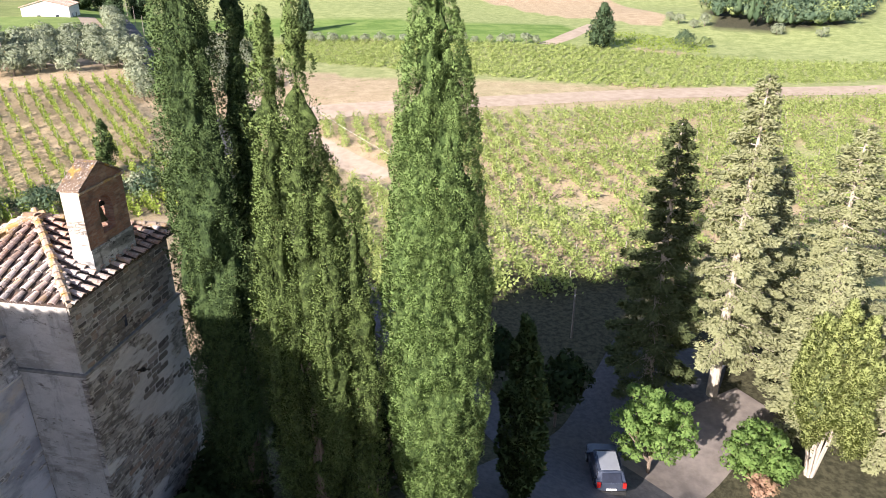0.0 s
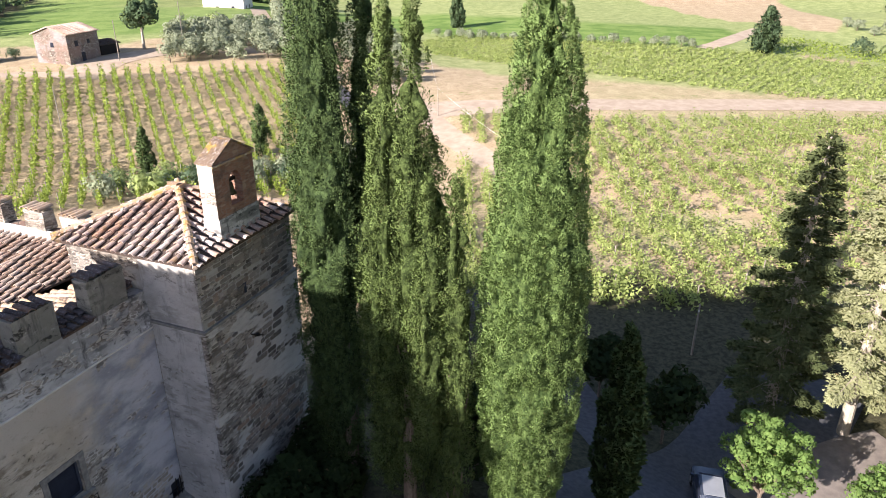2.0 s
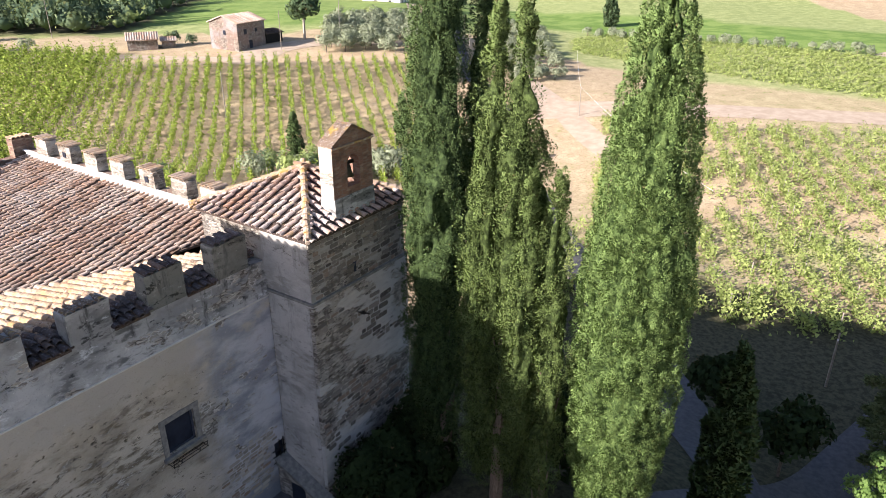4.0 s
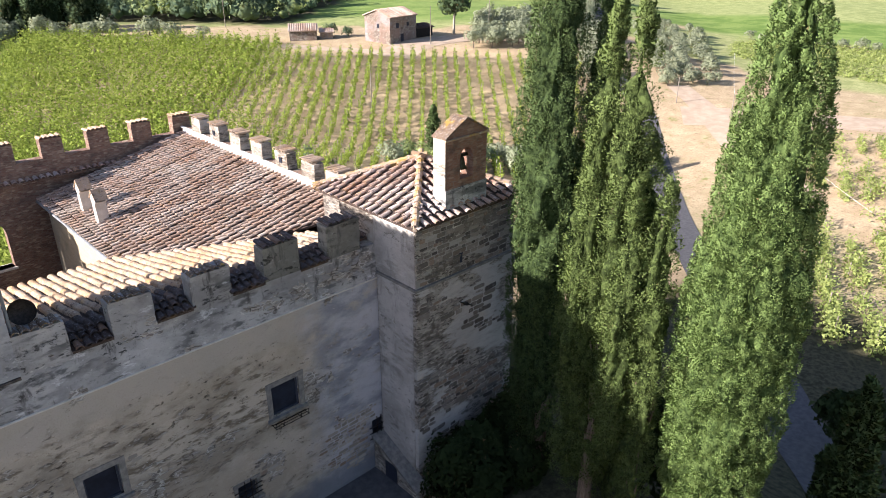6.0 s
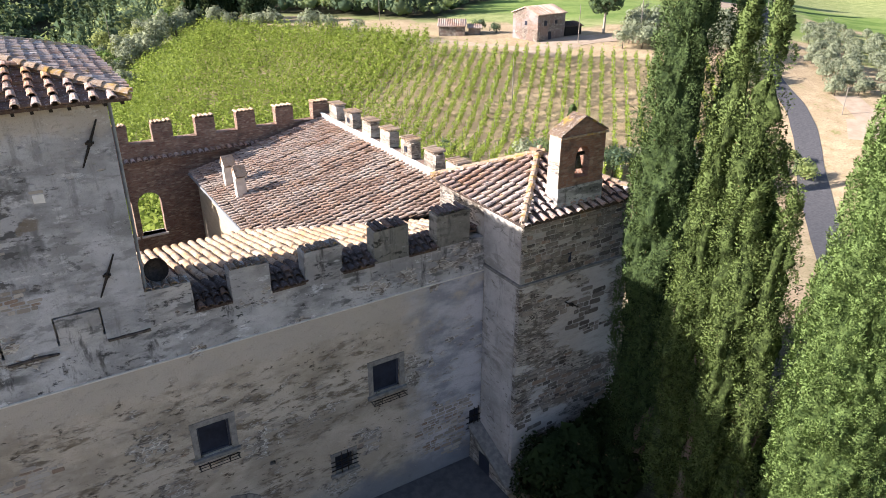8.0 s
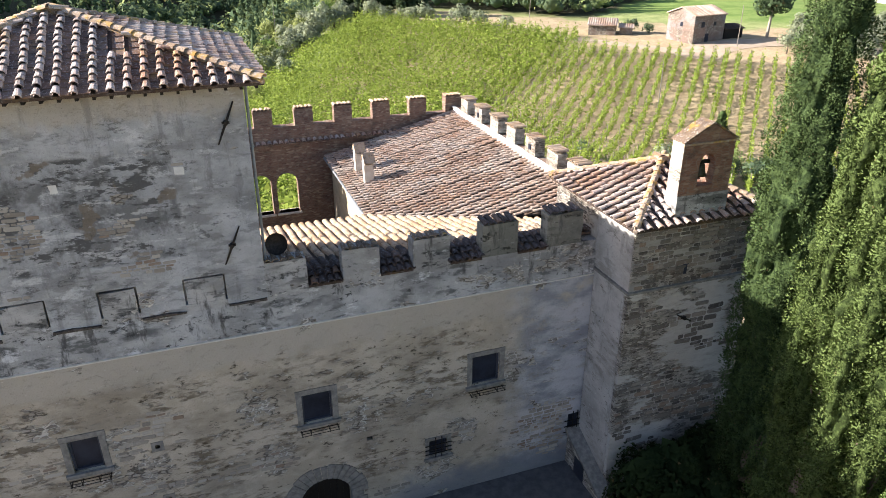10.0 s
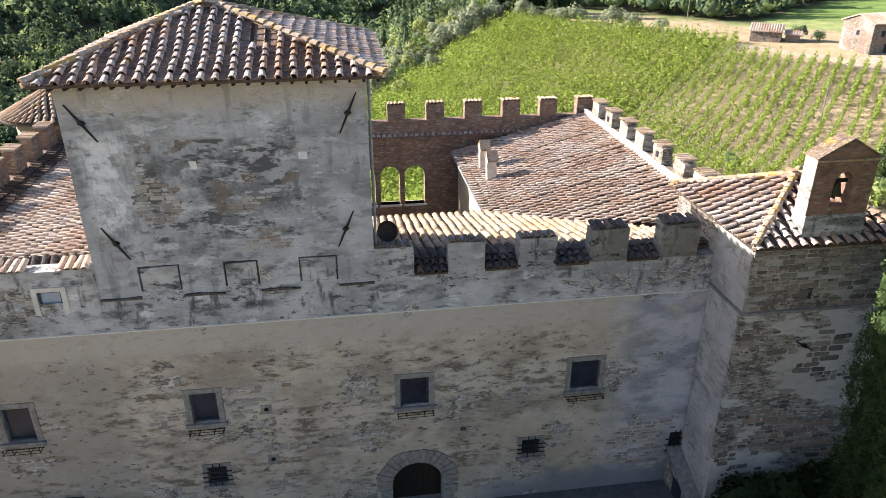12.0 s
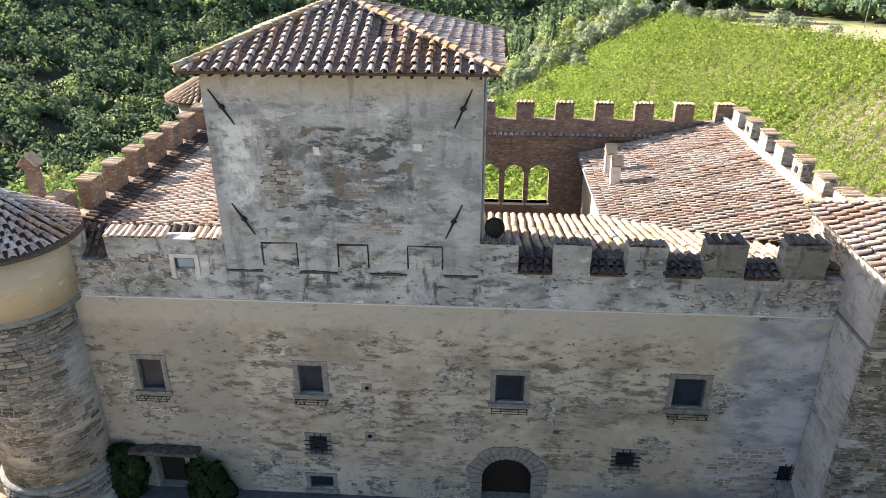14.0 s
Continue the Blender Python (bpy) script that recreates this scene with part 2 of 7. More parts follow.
    cell, edge = k.voro(1.0, sv), k.ramp(k.voro(1.0, sv, 'DISTANCE_TO_EDGE', "Distance"), 0.03, 0.13)
    st = k.mix((0.20, 0.18, 0.155), (0.46, 0.42, 0.36), k.sep(cell, 0))
    st = k.mix(k.mix((0.60, 0.575, 0.52), (0.14, 0.12, 0.10), k.ramp(k.noise(1.9, 4), 0.46, 0.56)), st, edge)
    col = k.mix(col, st, bare)
    col = k.mix(col, (0.70, 0.68, 0.62), k.math('MULTIPLY', k.ramp(k.noise(3.6, 7, 0.75, k.scaled(0.8, 0.8, 1.3)), 0.635, 0.665), chips))
    col = k.mix(col, tuple(c * 0.42 for c in base), k.math('MULTIPLY', k.ramp(fine, 0.54, 0.68), 0.42))
    h = k.math('ADD', k.math('MULTIPLY', fine, 0.6), k.math('MULTIPLY', bare, k.math('SUBTRACT', edge, 0.9)))
    h = k.math('SUBTRACT', h, k.math('MULTIPLY', crumb, 0.2))
    if rough_field is not None:
        h = k.math('SUBTRACT', h, k.math('MULTIPLY', rough_field, 0.4))
    return k.done(col, 0.92, k.bump(h, 0.9, 0.035), spec=0.2)


BARE_SPOTS = [(-14.2, 5.6, 0.8, 0.9), (-13.0, 4.5, 0.9, 0.5), (-7.9, 7.6, 0.7, 0.5), (-5.4, 5.0, 1.3, 0.6), (-5.6, 6.4, 0.6, 0.7), (-8.5, 1.9, 1.0, 0.9), (-6.7, 2.1, 0.7, 0.45),
              (-4.4, 1.2, 0.9, 0.5), (-1.2, 6.9, 0.7, 0.6), (-0.9, 4.3, 0.6, 0.9), (-1.7, 1.1, 1.2, 0.9), (2.4, 5.3, 0.8, 0.6), (4.6, 5.6, 0.6, 0.4), (6.3, 3.6, 0.8, 0.6), (5.3, 2.0, 0.9, 0.5), (8.5, 6.1, 0.5, 0.7)]
FACADE = weathered("lime_plaster_facade", (0.43, 0.372, 0.29), (0.525, 0.465, 0.377), (0.175, 0.143, 0.104), 0.95, 0.95, 0.55, BARE_SPOTS, blue=8.4, top=8.6, reach=(2.2, 8.3), thin=0.85, dull=-9.4)
PARAPET = weathered("weathered_parapet", (0.35, 0.343, 0.328), (0.49, 0.48, 0.458), (0.12, 0.12, 0.115), 0.9, 0.95, 0.55, [(-13.0, 10.6, 2.2, 0.8), (3.0, 10.9, 0.6, 0.4), (8.0, 10.2, 2.0, 0.25), (10.4, 10.5, 1.0, 0.5)], wash=0.8, drips=0.85)
TOWER = weathered("grey_tower_plaster", (0.375, 0.378, 0.375), (0.485, 0.49, 0.495), (0.22, 0.22, 0.215), 0.7, 0.7, 0.45, (), panel=(-7.5, -2.7, 12.7, 16.0), lime=(-9.0, -7.8, 13.0, 16.2), top=16.95, wash=0.6, drips=0.35)
FLANK = weathered("warm_grey_flank_plaster", (0.42, 0.395, 0.36), (0.53, 0.505, 0.465), (0.25, 0.23, 0.20), 0.6, 0.7, 0.4, (), wash=0.2, drips=0.3)
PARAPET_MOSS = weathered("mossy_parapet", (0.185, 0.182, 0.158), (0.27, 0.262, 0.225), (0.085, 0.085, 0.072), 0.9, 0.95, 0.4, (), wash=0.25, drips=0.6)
RUBBLE = masonry("rubble_stone", (0.56, 0.54, 0.505), (0.47, 0.452, 0.42), (0.13, 0.118, 0.105), (0.42, 0.385, 0.34), 0.45, 0.485, 0.4, smear=0.1, patch=(14.5, 8.4, 1.7, 1.5))
RUBBLE_DARK = masonry("dark_rubble_stone", (0.40, 0.38, 0.345), (0.31, 0.295, 0.265), (0.105, 0.092, 0.08), (0.31, 0.28, 0.24), 0.42, 0.47, 0.4, smear=0.1)
RUBBLE_PALE = masonry("pale_rubble_stone", (0.50, 0.465, 0.42), (0.42, 0.385, 0.34), (0.16, 0.135, 0.11), (0.38, 0.33, 0.275), 0.45, 0.54, 0.6, smear=0.3)
OCHRE = masonry("ochre_plaster", (0.52, 0.43, 0.29), (0.47, 0.40, 0.28), (0.3, 0.24, 0.17), (0.36, 0.3, 0.21), 0.62, 0.70, 0.3, smear=0.15)
OCHRE_PALE = masonry("pale_limewash", (0.52, 0.45, 0.37), (0.46, 0.39, 0.32), (0.33, 0.26, 0.20), (0.42, 0.34, 0.27), 0.52, 0.60, 0.4, smear=0.2)


def bricks(name, a, b, c, mortar, lime=0.3):
    k = Nodes(name)
    cell = k.voro(1.0, k.scaled(4.0, 4.0, 13.0), rnd=0.85)
    edge = k.ramp(k.voro(1.0, k.scaled(4.0, 4.0, 13.0), 'DISTANCE_TO_EDGE', "Distance", 0.85), 0.02, 0.1)
    col = k.mix(a, b, k.sep(cell, 0))
    col = k.mix(col, c, k.ramp(k.sep(cell, 1), 0.7, 0.95))
    col = k.mix(mortar, col, edge)
    col = k.mix(col, (0.42, 0.33, 0.25), k.math('MULTIPLY', k.ramp(k.noise(0.7, 6, 0.65, k.scaled(1, 1, 1.6)), 0.45, 0.68), lime))
    col = k.mix(col, (0.10, 0.075, 0.06), k.math('MULTIPLY', k.ramp(k.noise(1.5, 6, 0.72, k.scaled(1, 1, 1.5)), 0.48, 0.68), 0.7))
    h = k.math('ADD', edge, k.noise(14, 5))
    return k.done(col, 0.92, k.bump(h, 0.6, 0.02), spec=0.2)


BRICK = bricks("old_brick", (0.165, 0.095, 0.072), (0.25, 0.155, 0.115), (0.35, 0.27, 0.20), (0.23, 0.18, 0.14))
BRICK_RED = bricks("red_gable_brick", (0.22, 0.11, 0.075), (0.28, 0.15, 0.10), (0.34, 0.23, 0.165), (0.26, 0.19, 0.15), 0.2)


def roof_tile(name, warm, grey, dark, lichen, amount, bloom=(0.62, 0.59, 0.55), lo=0.52):
    k = Nodes(name)
    r = k.random()
    tone = k.math('ADD', k.math('MULTIPLY', k.ramp(k.noise(0.45, 3, 0.55), 0.36, 0.62), 0.6), k.math('MULTIPLY', r, 0.42))
    col = k.mix(warm, grey, tone)
    col = k.mix(col, dark, k.math('MULTIPLY', k.ramp(k.math('FRACT', k.math('MULTIPLY', r, 7.31)), 0.55, 1.0), 0.45))
    col = k.mix(col, (0.46, 0.27, 0.16), k.math('MULTIPLY', k.ramp(k.math('FRACT', k.math('MULTIPLY', r, 13.7)), 0.80, 1.0), 0.3))
    sp = k.noise(13, 6, 0.72)
    col = k.mix(col, bloom, k.math('MULTIPLY', k.ramp(sp, 0.53, 0.64), 0.7))
    col = k.mix(col, (0.06, 0.05, 0.045), k.math('MULTIPLY', k.ramp(k.noise(6, 6, 0.7), 0.53, 0.66), 0.75))
    col = k.mix(col, lichen, k.math('MULTIPLY', k.ramp(k.noise(2.2, 6, 0.7), lo, lo + 0.14), amount))
    return k.done(col, 0.93, k.bump(sp, 0.5, 0.015), spec=0.2)


TILE = roof_tile("terracotta_tile", (0.36, 0.20, 0.13), (0.55, 0.49, 0.455), (0.10, 0.08, 0.072), (0.50, 0.31, 0.07), 0.42)
TILE_LIGHT = roof_tile("sunbleached_tile", (0.42, 0.265, 0.155), (0.47, 0.375, 0.28), (0.14, 0.09, 0.065), (0.52, 0.33, 0.08), 0.4, (0.55, 0.49, 0.40))
TILE_EAST = roof_tile("rosy_weathered_tile", (0.39, 0.245, 0.17), (0.56, 0.475, 0.405), (0.085, 0.06, 0.05), (0.44, 0.31, 0.13), 0.2)
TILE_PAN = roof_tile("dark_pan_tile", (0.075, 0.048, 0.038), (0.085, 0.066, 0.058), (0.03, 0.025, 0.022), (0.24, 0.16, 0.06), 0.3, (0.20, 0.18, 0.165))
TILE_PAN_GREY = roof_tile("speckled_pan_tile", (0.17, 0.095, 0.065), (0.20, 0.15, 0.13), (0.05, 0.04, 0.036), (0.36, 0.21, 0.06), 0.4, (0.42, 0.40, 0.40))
# A darker copy of the roof tile, standing for tiles in shade.
TILE_SHADE = roof_tile("shade_dark_tile", (0.055, 0.036, 0.03), (0.095, 0.082, 0.08), (0.02, 0.018, 0.018), (0.12, 0.075, 0.035), 0.25, (0.22, 0.215, 0.22))
TILE_HIP = roof_tile("lichened_hip_tile", (0.36, 0.25, 0.16), (0.45, 0.36, 0.28), (0.17, 0.125, 0.10), (0.50, 0.30, 0.04), 0.65, lo=0.49)
COPING = roof_tile("brown_coping", (0.13, 0.088, 0.06), (0.19, 0.14, 0.10), (0.08, 0.06, 0.045), (0.40, 0.25, 0.03), 0.6)


def plain(name, a, b, scale=4.0, rough=0.8, metal=0.0, spec=0.35, bump=0.2, stretch=(1, 1, 1)):
    k = Nodes(name)
    f = k.noise(scale, 6, 0.65, k.scaled(*stretch))
    col = k.mix(a, b, k.ramp(f, 0.3, 0.7))
    return k.done(col, rough, k.bump(f, bump, 0.01), metal, spec)


SLATE = plain("dark_slaty_coping", (0.04, 0.036, 0.033), (0.13, 0.11, 0.095), 6, 0.9, spec=0.2, bump=0.7)
STONE_TRIM = plain("grey_sandstone", (0.165, 0.158, 0.145), (0.29, 0.272, 0.245), 5, 0.9, spec=0.2, bump=0.4)
LIME = plain("white_limewash", (0.62, 0.60, 0.55), (0.74, 0.72, 0.67), 2.5, 0.9, spec=0.2)
LEDGE = plain("pale_string_course", (0.52, 0.49, 0.43), (0.66, 0.63, 0.57), 3, 0.9, spec=0.2)
IRON = plain("wrought_iron", (0.018, 0.017, 0.016), (0.05, 0.042, 0.036), 12, 0.6, 0.6)
DARK_WOOD = plain("dark_door_wood", (0.008, 0.006, 0.005), (0.02, 0.015, 0.011), 6, 0.7, stretch=(8, 8, 1))
SHUTTER = plain("blue_grey_shutter", (0.035, 0.042, 0.06), (0.06, 0.068, 0.09), 7, 0.55, stretch=(1, 1, 12))
GUTTER = plain("zinc_gutter", (0.20, 0.22, 0.24), (0.30, 0.32, 0.34), 5, 0.5, 0.5)
BRONZE = plain("dark_bronze", (0.05, 0.045, 0.03), (0.11, 0.10, 0.07), 8, 0.5, 0.8)
BARK = plain("bark", (0.10, 0.075, 0.055), (0.22, 0.18, 0.14), 6, 0.95, spec=0.1, bump=0.8, stretch=(4, 4, 1))
BARK_PALE = plain("pale_bark", (0.30, 0.26, 0.21), (0.46, 0.41, 0.34), 6, 0.95, spec=0.1, bump=0.8, stretch=(4, 4, 1))
WOOD_POST = plain("grey_wood_post", (0.20, 0.17, 0.14), (0.32, 0.29, 0.25), 6, 0.9, spec=0.1)
ASPHALT = plain("asphalt", (0.07, 0.071, 0.077), (0.11, 0.11, 0.116), 3, 0.9, spec=0.2)
GRAVEL = plain("pale_gravel", (0.17, 0.148, 0.132), (0.27, 0.235, 0.205), 0.9, 0.95, spec=0.1, bump=0.5)
GLASS_DARK = plain("dark_window_glass", (0.014, 0.017, 0.026), (0.03, 0.036, 0.055), 1.5, 0.3, spec=0.25, bump=0.0)


def foliage(name, a, b, c, patch=0.8, through=0.35, rough=0.85, lo=0.42, hi=0.68, spec=0.06, leafy=0.0):
    """Leaves: colour differs from leaf to leaf and from bough to bough, and some light passes through."""
    k = Nodes(name)
    r = k.geo.outputs["Random Per Island"]
    col = k.mix(a, b, r)
    col = k.mix(col, c, k.ramp(k.noise(patch, 4, 0.6), lo, hi))
    col = k.mix(col, (0.14, 0.105, 0.05), k.ramp(k.math('FRACT', k.math('MULTIPLY', r, 17.3)), 0.985, 1.0))
    k.done(col, rough, k.bump(k.noise(leafy, 4, 0.7), 1.0, 1.2 / leafy) if leafy else None, spec=spec)
    tr = k.n("ShaderNodeBsdfTranslucent", Color=k.mix(col, (0.9, 1.0, 0.3), 0.12))
    mx = k.t.nodes.new("ShaderNodeMixShader")
    mx.inputs[0].default_value = through
    k.t.links.new(k.b.outputs[0], mx.inputs[1])
    k.t.links.new(tr.outputs[0], mx.inputs[2])
    k.t.links.new(mx.outputs[0], k.out.inputs[0])
    return k.m


LEAF_CYPRESS = foliage("cypress_foliage", (0.112, 0.178, 0.055), (0.175, 0.255, 0.085), (0.145, 0.216, 0.069), 1.6, 0.08, 0.75, spec=0.1)
LEAF_CYPRESS_DARK = foliage("dark_cypress_foliage", (0.062, 0.1, 0.036), (0.095, 0.145, 0.052), (0.08, 0.122, 0.043), 1.6, 0.06, 0.75, spec=0.1)
LEAF_CONE = foliage("cypress_foliage_with_cones", (0.092, 0.138, 0.042), (0.146, 0.2, 0.066), (0.12, 0.168, 0.053), 1.8, 0.07, 0.75, spec=0.1)
LEAF_CONIFER = foliage("fir_foliage", (0.225, 0.24, 0.125), (0.37, 0.38, 0.22), (0.30, 0.315, 0.17), 0.6, 0.33)
# A darkened fir green: shade put into the colour.
LEAF_FIR_SHADE = foliage("shade_dark_fir_foliage", (0.05, 0.066, 0.028), (0.12, 0.145, 0.062), (0.085, 0.105, 0.044), 0.6, 0.12)
LEAF_YELLOW = foliage("light_green_foliage", (0.20, 0.245, 0.085), (0.35, 0.39, 0.155), (0.28, 0.315, 0.115), 0.7, 0.35)
LEAF_BROAD = foliage("broadleaf_foliage", (0.10, 0.18, 0.05), (0.215, 0.315, 0.095), (0.155, 0.25, 0.07), 0.8, 0.4)
LEAF_VINE = foliage("vine_foliage", (0.10, 0.16, 0.025), (0.37, 0.45, 0.095), (0.255, 0.335, 0.06), 0.35, 0.32)
LEAF_VINE_DRY = foliage("sunburnt_vine_foliage", (0.17, 0.23, 0.06), (0.41, 0.475, 0.17), (0.325, 0.385, 0.13), 0.2, 0.38)
LEAF_OLIVE = foliage("olive_foliage", (0.20, 0.235, 0.15), (0.34, 0.375, 0.265), (0.27, 0.305, 0.20), 0.4, 0.25)
# Haze is put into the bluish dark leaves, sunlit crowns into pale patches.
LEAF_WOOD = foliage("hazed_woodland_foliage", (0.075, 0.125, 0.085), (0.15, 0.205, 0.115), (0.35, 0.42, 0.16), 0.09, 0.36, lo=0.52, hi=0.62)
LEAF_PINE = foliage("dark_pine_foliage", (0.055, 0.09, 0.05), (0.10, 0.15, 0.075), (0.075, 0.115, 0.06), 0.05, 0.2)
# Near-black green for ivy and hedges, and for plants with shade painted in.
LEAF_IVY_SHADE = foliage("ivy_and_shaded_foliage", (0.014, 0.026, 0.011), (0.036, 0.056, 0.02), (0.024, 0.04, 0.014), 0.8, 0.12)
# Inner masses of the crowns: shade between the sprays is put into their green.
LEAF_DEEP = foliage("cypress_inside_shade", (0.010, 0.017, 0.007), (0.012, 0.02, 0.008), (0.024, 0.037, 0.014), 5.0, 0.02)
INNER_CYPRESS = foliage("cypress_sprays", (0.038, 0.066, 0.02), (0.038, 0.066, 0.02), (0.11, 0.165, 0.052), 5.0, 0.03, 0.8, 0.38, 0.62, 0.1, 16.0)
INNER_DARK = foliage("dark_cypress_inner_shade", (0.024, 0.042, 0.016), (0.024, 0.042, 0.016), (0.068, 0.105, 0.037), 5.0, 0.03, 0.8, 0.38, 0.64, 0.1, 16.0)
INNER_CONE = foliage("coned_cypress_inner_shade", (0.03, 0.046, 0.014), (0.03, 0.046, 0.014), (0.095, 0.135, 0.042), 5.0, 0.03, 0.8, 0.40, 0.64, 0.1, 16.0)
LEAF_RUST = foliage("rusty_flowering_foliage", (0.26, 0.16, 0.11), (0.40, 0.26, 0.18), (0.30, 0.22, 0.12), 0.9, 0.3)


def ground_material():
    """Dry soil, straw and grass, mixed by the two amounts that the sheet carries."""
    k = Nodes("ground_soil_and_grass")
    at = k.t.nodes.new("ShaderNodeAttribute")
    at.attribute_name = "cover"
    green, wood, bare = (k.sep(at.outputs["Color"], i) for i in range(3))
    n1, n2 = k.noise(0.35, 7, 0.68), k.noise(2.6, 6, 0.7)
    soil = k.mix((0.37, 0.285, 0.175), (0.49, 0.395, 0.255), k.ramp(n1, 0.35, 0.68))
    soil = k.mix(soil, (0.235, 0.17, 0.11), k.ramp(n2, 0.50, 0.70))
    soil = k.mix(soil, (0.19, 0.14, 0.092), k.math('MULTIPLY', k.ramp(k.noise(5.5, 6, 0.75), 0.50, 0.66), 0.7))
    straw = k.mix((0.36, 0.315, 0.185), (0.43, 0.375, 0.235), n2)
    straw = k.mix(straw, (0.17, 0.20, 0.055), k.ramp(k.noise(0.9, 6, 0.7), 0.45, 0.62))
    dry = k.mix(straw, soil, k.ramp(k.math('ADD', n1, k.math('MULTIPLY', bare, 0.7)), 0.45, 0.62))
    grass = k.mix((0.215, 0.26, 0.095), (0.335, 0.37, 0.155), k.ramp(n1, 0.35, 0.66))
    grass = k.mix(grass, (0.14, 0.18, 0.055), k.ramp(n2, 0.5, 0.72))
    col = k.mix(dry, grass, k.ramp(k.math('ADD', green, k.math('MULTIPLY', k.math('SUBTRACT', n2, 0.5), 0.5)), 0.3, 0.7))
    lush = k.mix((0.115, 0.195, 0.042), (0.20, 0.28, 0.075), k.ramp(k.noise(0.12, 6, 0.65), 0.38, 0.62))
    lush = k.mix(lush, (0.085, 0.14, 0.032), k.math('MULTIPLY', k.ramp(n2, 0.5, 0.72), 0.6))
    col = k.mix(col, lush, at.outputs["Alpha"])
    # Dark floor of the woods, also used to paint shade round the drive.
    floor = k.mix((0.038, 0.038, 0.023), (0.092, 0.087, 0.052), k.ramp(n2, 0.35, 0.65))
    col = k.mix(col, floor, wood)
    return k.done(col, 0.97, k.bump(n2, 0.5, 0.06), spec=0.1)


GROUND = ground_material()
SOIL = plain("dry_soil_track", (0.36, 0.285, 0.21), (0.46, 0.375, 0.285), 0.5, 0.97, spec=0.1, bump=0.4)
CAR_PAINT = plain("dark_blue_car_paint", (0.05, 0.062, 0.09), (0.065, 0.08, 0.11), 2, 0.25, 0.4, 0.5, 0.0)
CAR_ROOF = plain("grey_car_roof", (0.30, 0.315, 0.335), (0.34, 0.355, 0.375), 2, 0.3, 0.2, 0.5, 0.0)
RUBBER = plain("black_rubber", (0.015, 0.015, 0.015), (0.03, 0.03, 0.03), 8, 0.8)
LAMP_RED = plain("red_lamp_lens", (0.30, 0.015, 0.012), (0.36, 0.02, 0.016), 8, 0.2, bump=0)
# The sky's reflection is put into this pane's pale blue base colour.
PANE_PALE = plain("painted_sky_pane", (0.28, 0.34, 0.41), (0.36, 0.43, 0.50), 1.5, 0.25, bump=0)
WHITE_PLASTIC = plain("white_plastic", (0.70, 0.70, 0.68), (0.78, 0.78, 0.76), 6, 0.4, bump=0)


def stone_piece_material(name="rubble_piece", low=(0.085, 0.075, 0.066), high=(0.31, 0.275, 0.235)):
    """Single stones of a rubble wall, each of its own grey or brown."""
    k = Nodes(name)
    r = k.random()
    col = k.mix(low, high, r)
    col = k.mix(col, (0.27, 0.20, 0.15), k.ramp(k.math('FRACT', k.math('MULTIPLY', r, 9.7)), 0.72, 0.95))
    col = k.mix(col, (0.48, 0.45, 0.40), k.math('MULTIPLY', k.ramp(k.noise(5, 6, 0.7), 0.52, 0.72), 0.6))
    col = k.mix(col, (0.07, 0.06, 0.05), k.math('MULTIPLY', k.ramp(k.noise(11, 5, 0.7), 0.56, 0.75), 0.5))
    return k.done(col, 0.93, k.bump(k.noise(16, 6, 0.7), 0.6, 0.02), spec=0.2)


STONE = stone_piece_material()
STONE_PALE = stone_piece_material("pale_rubble_piece", (0.24, 0.215, 0.18), (0.47, 0.43, 0.375))


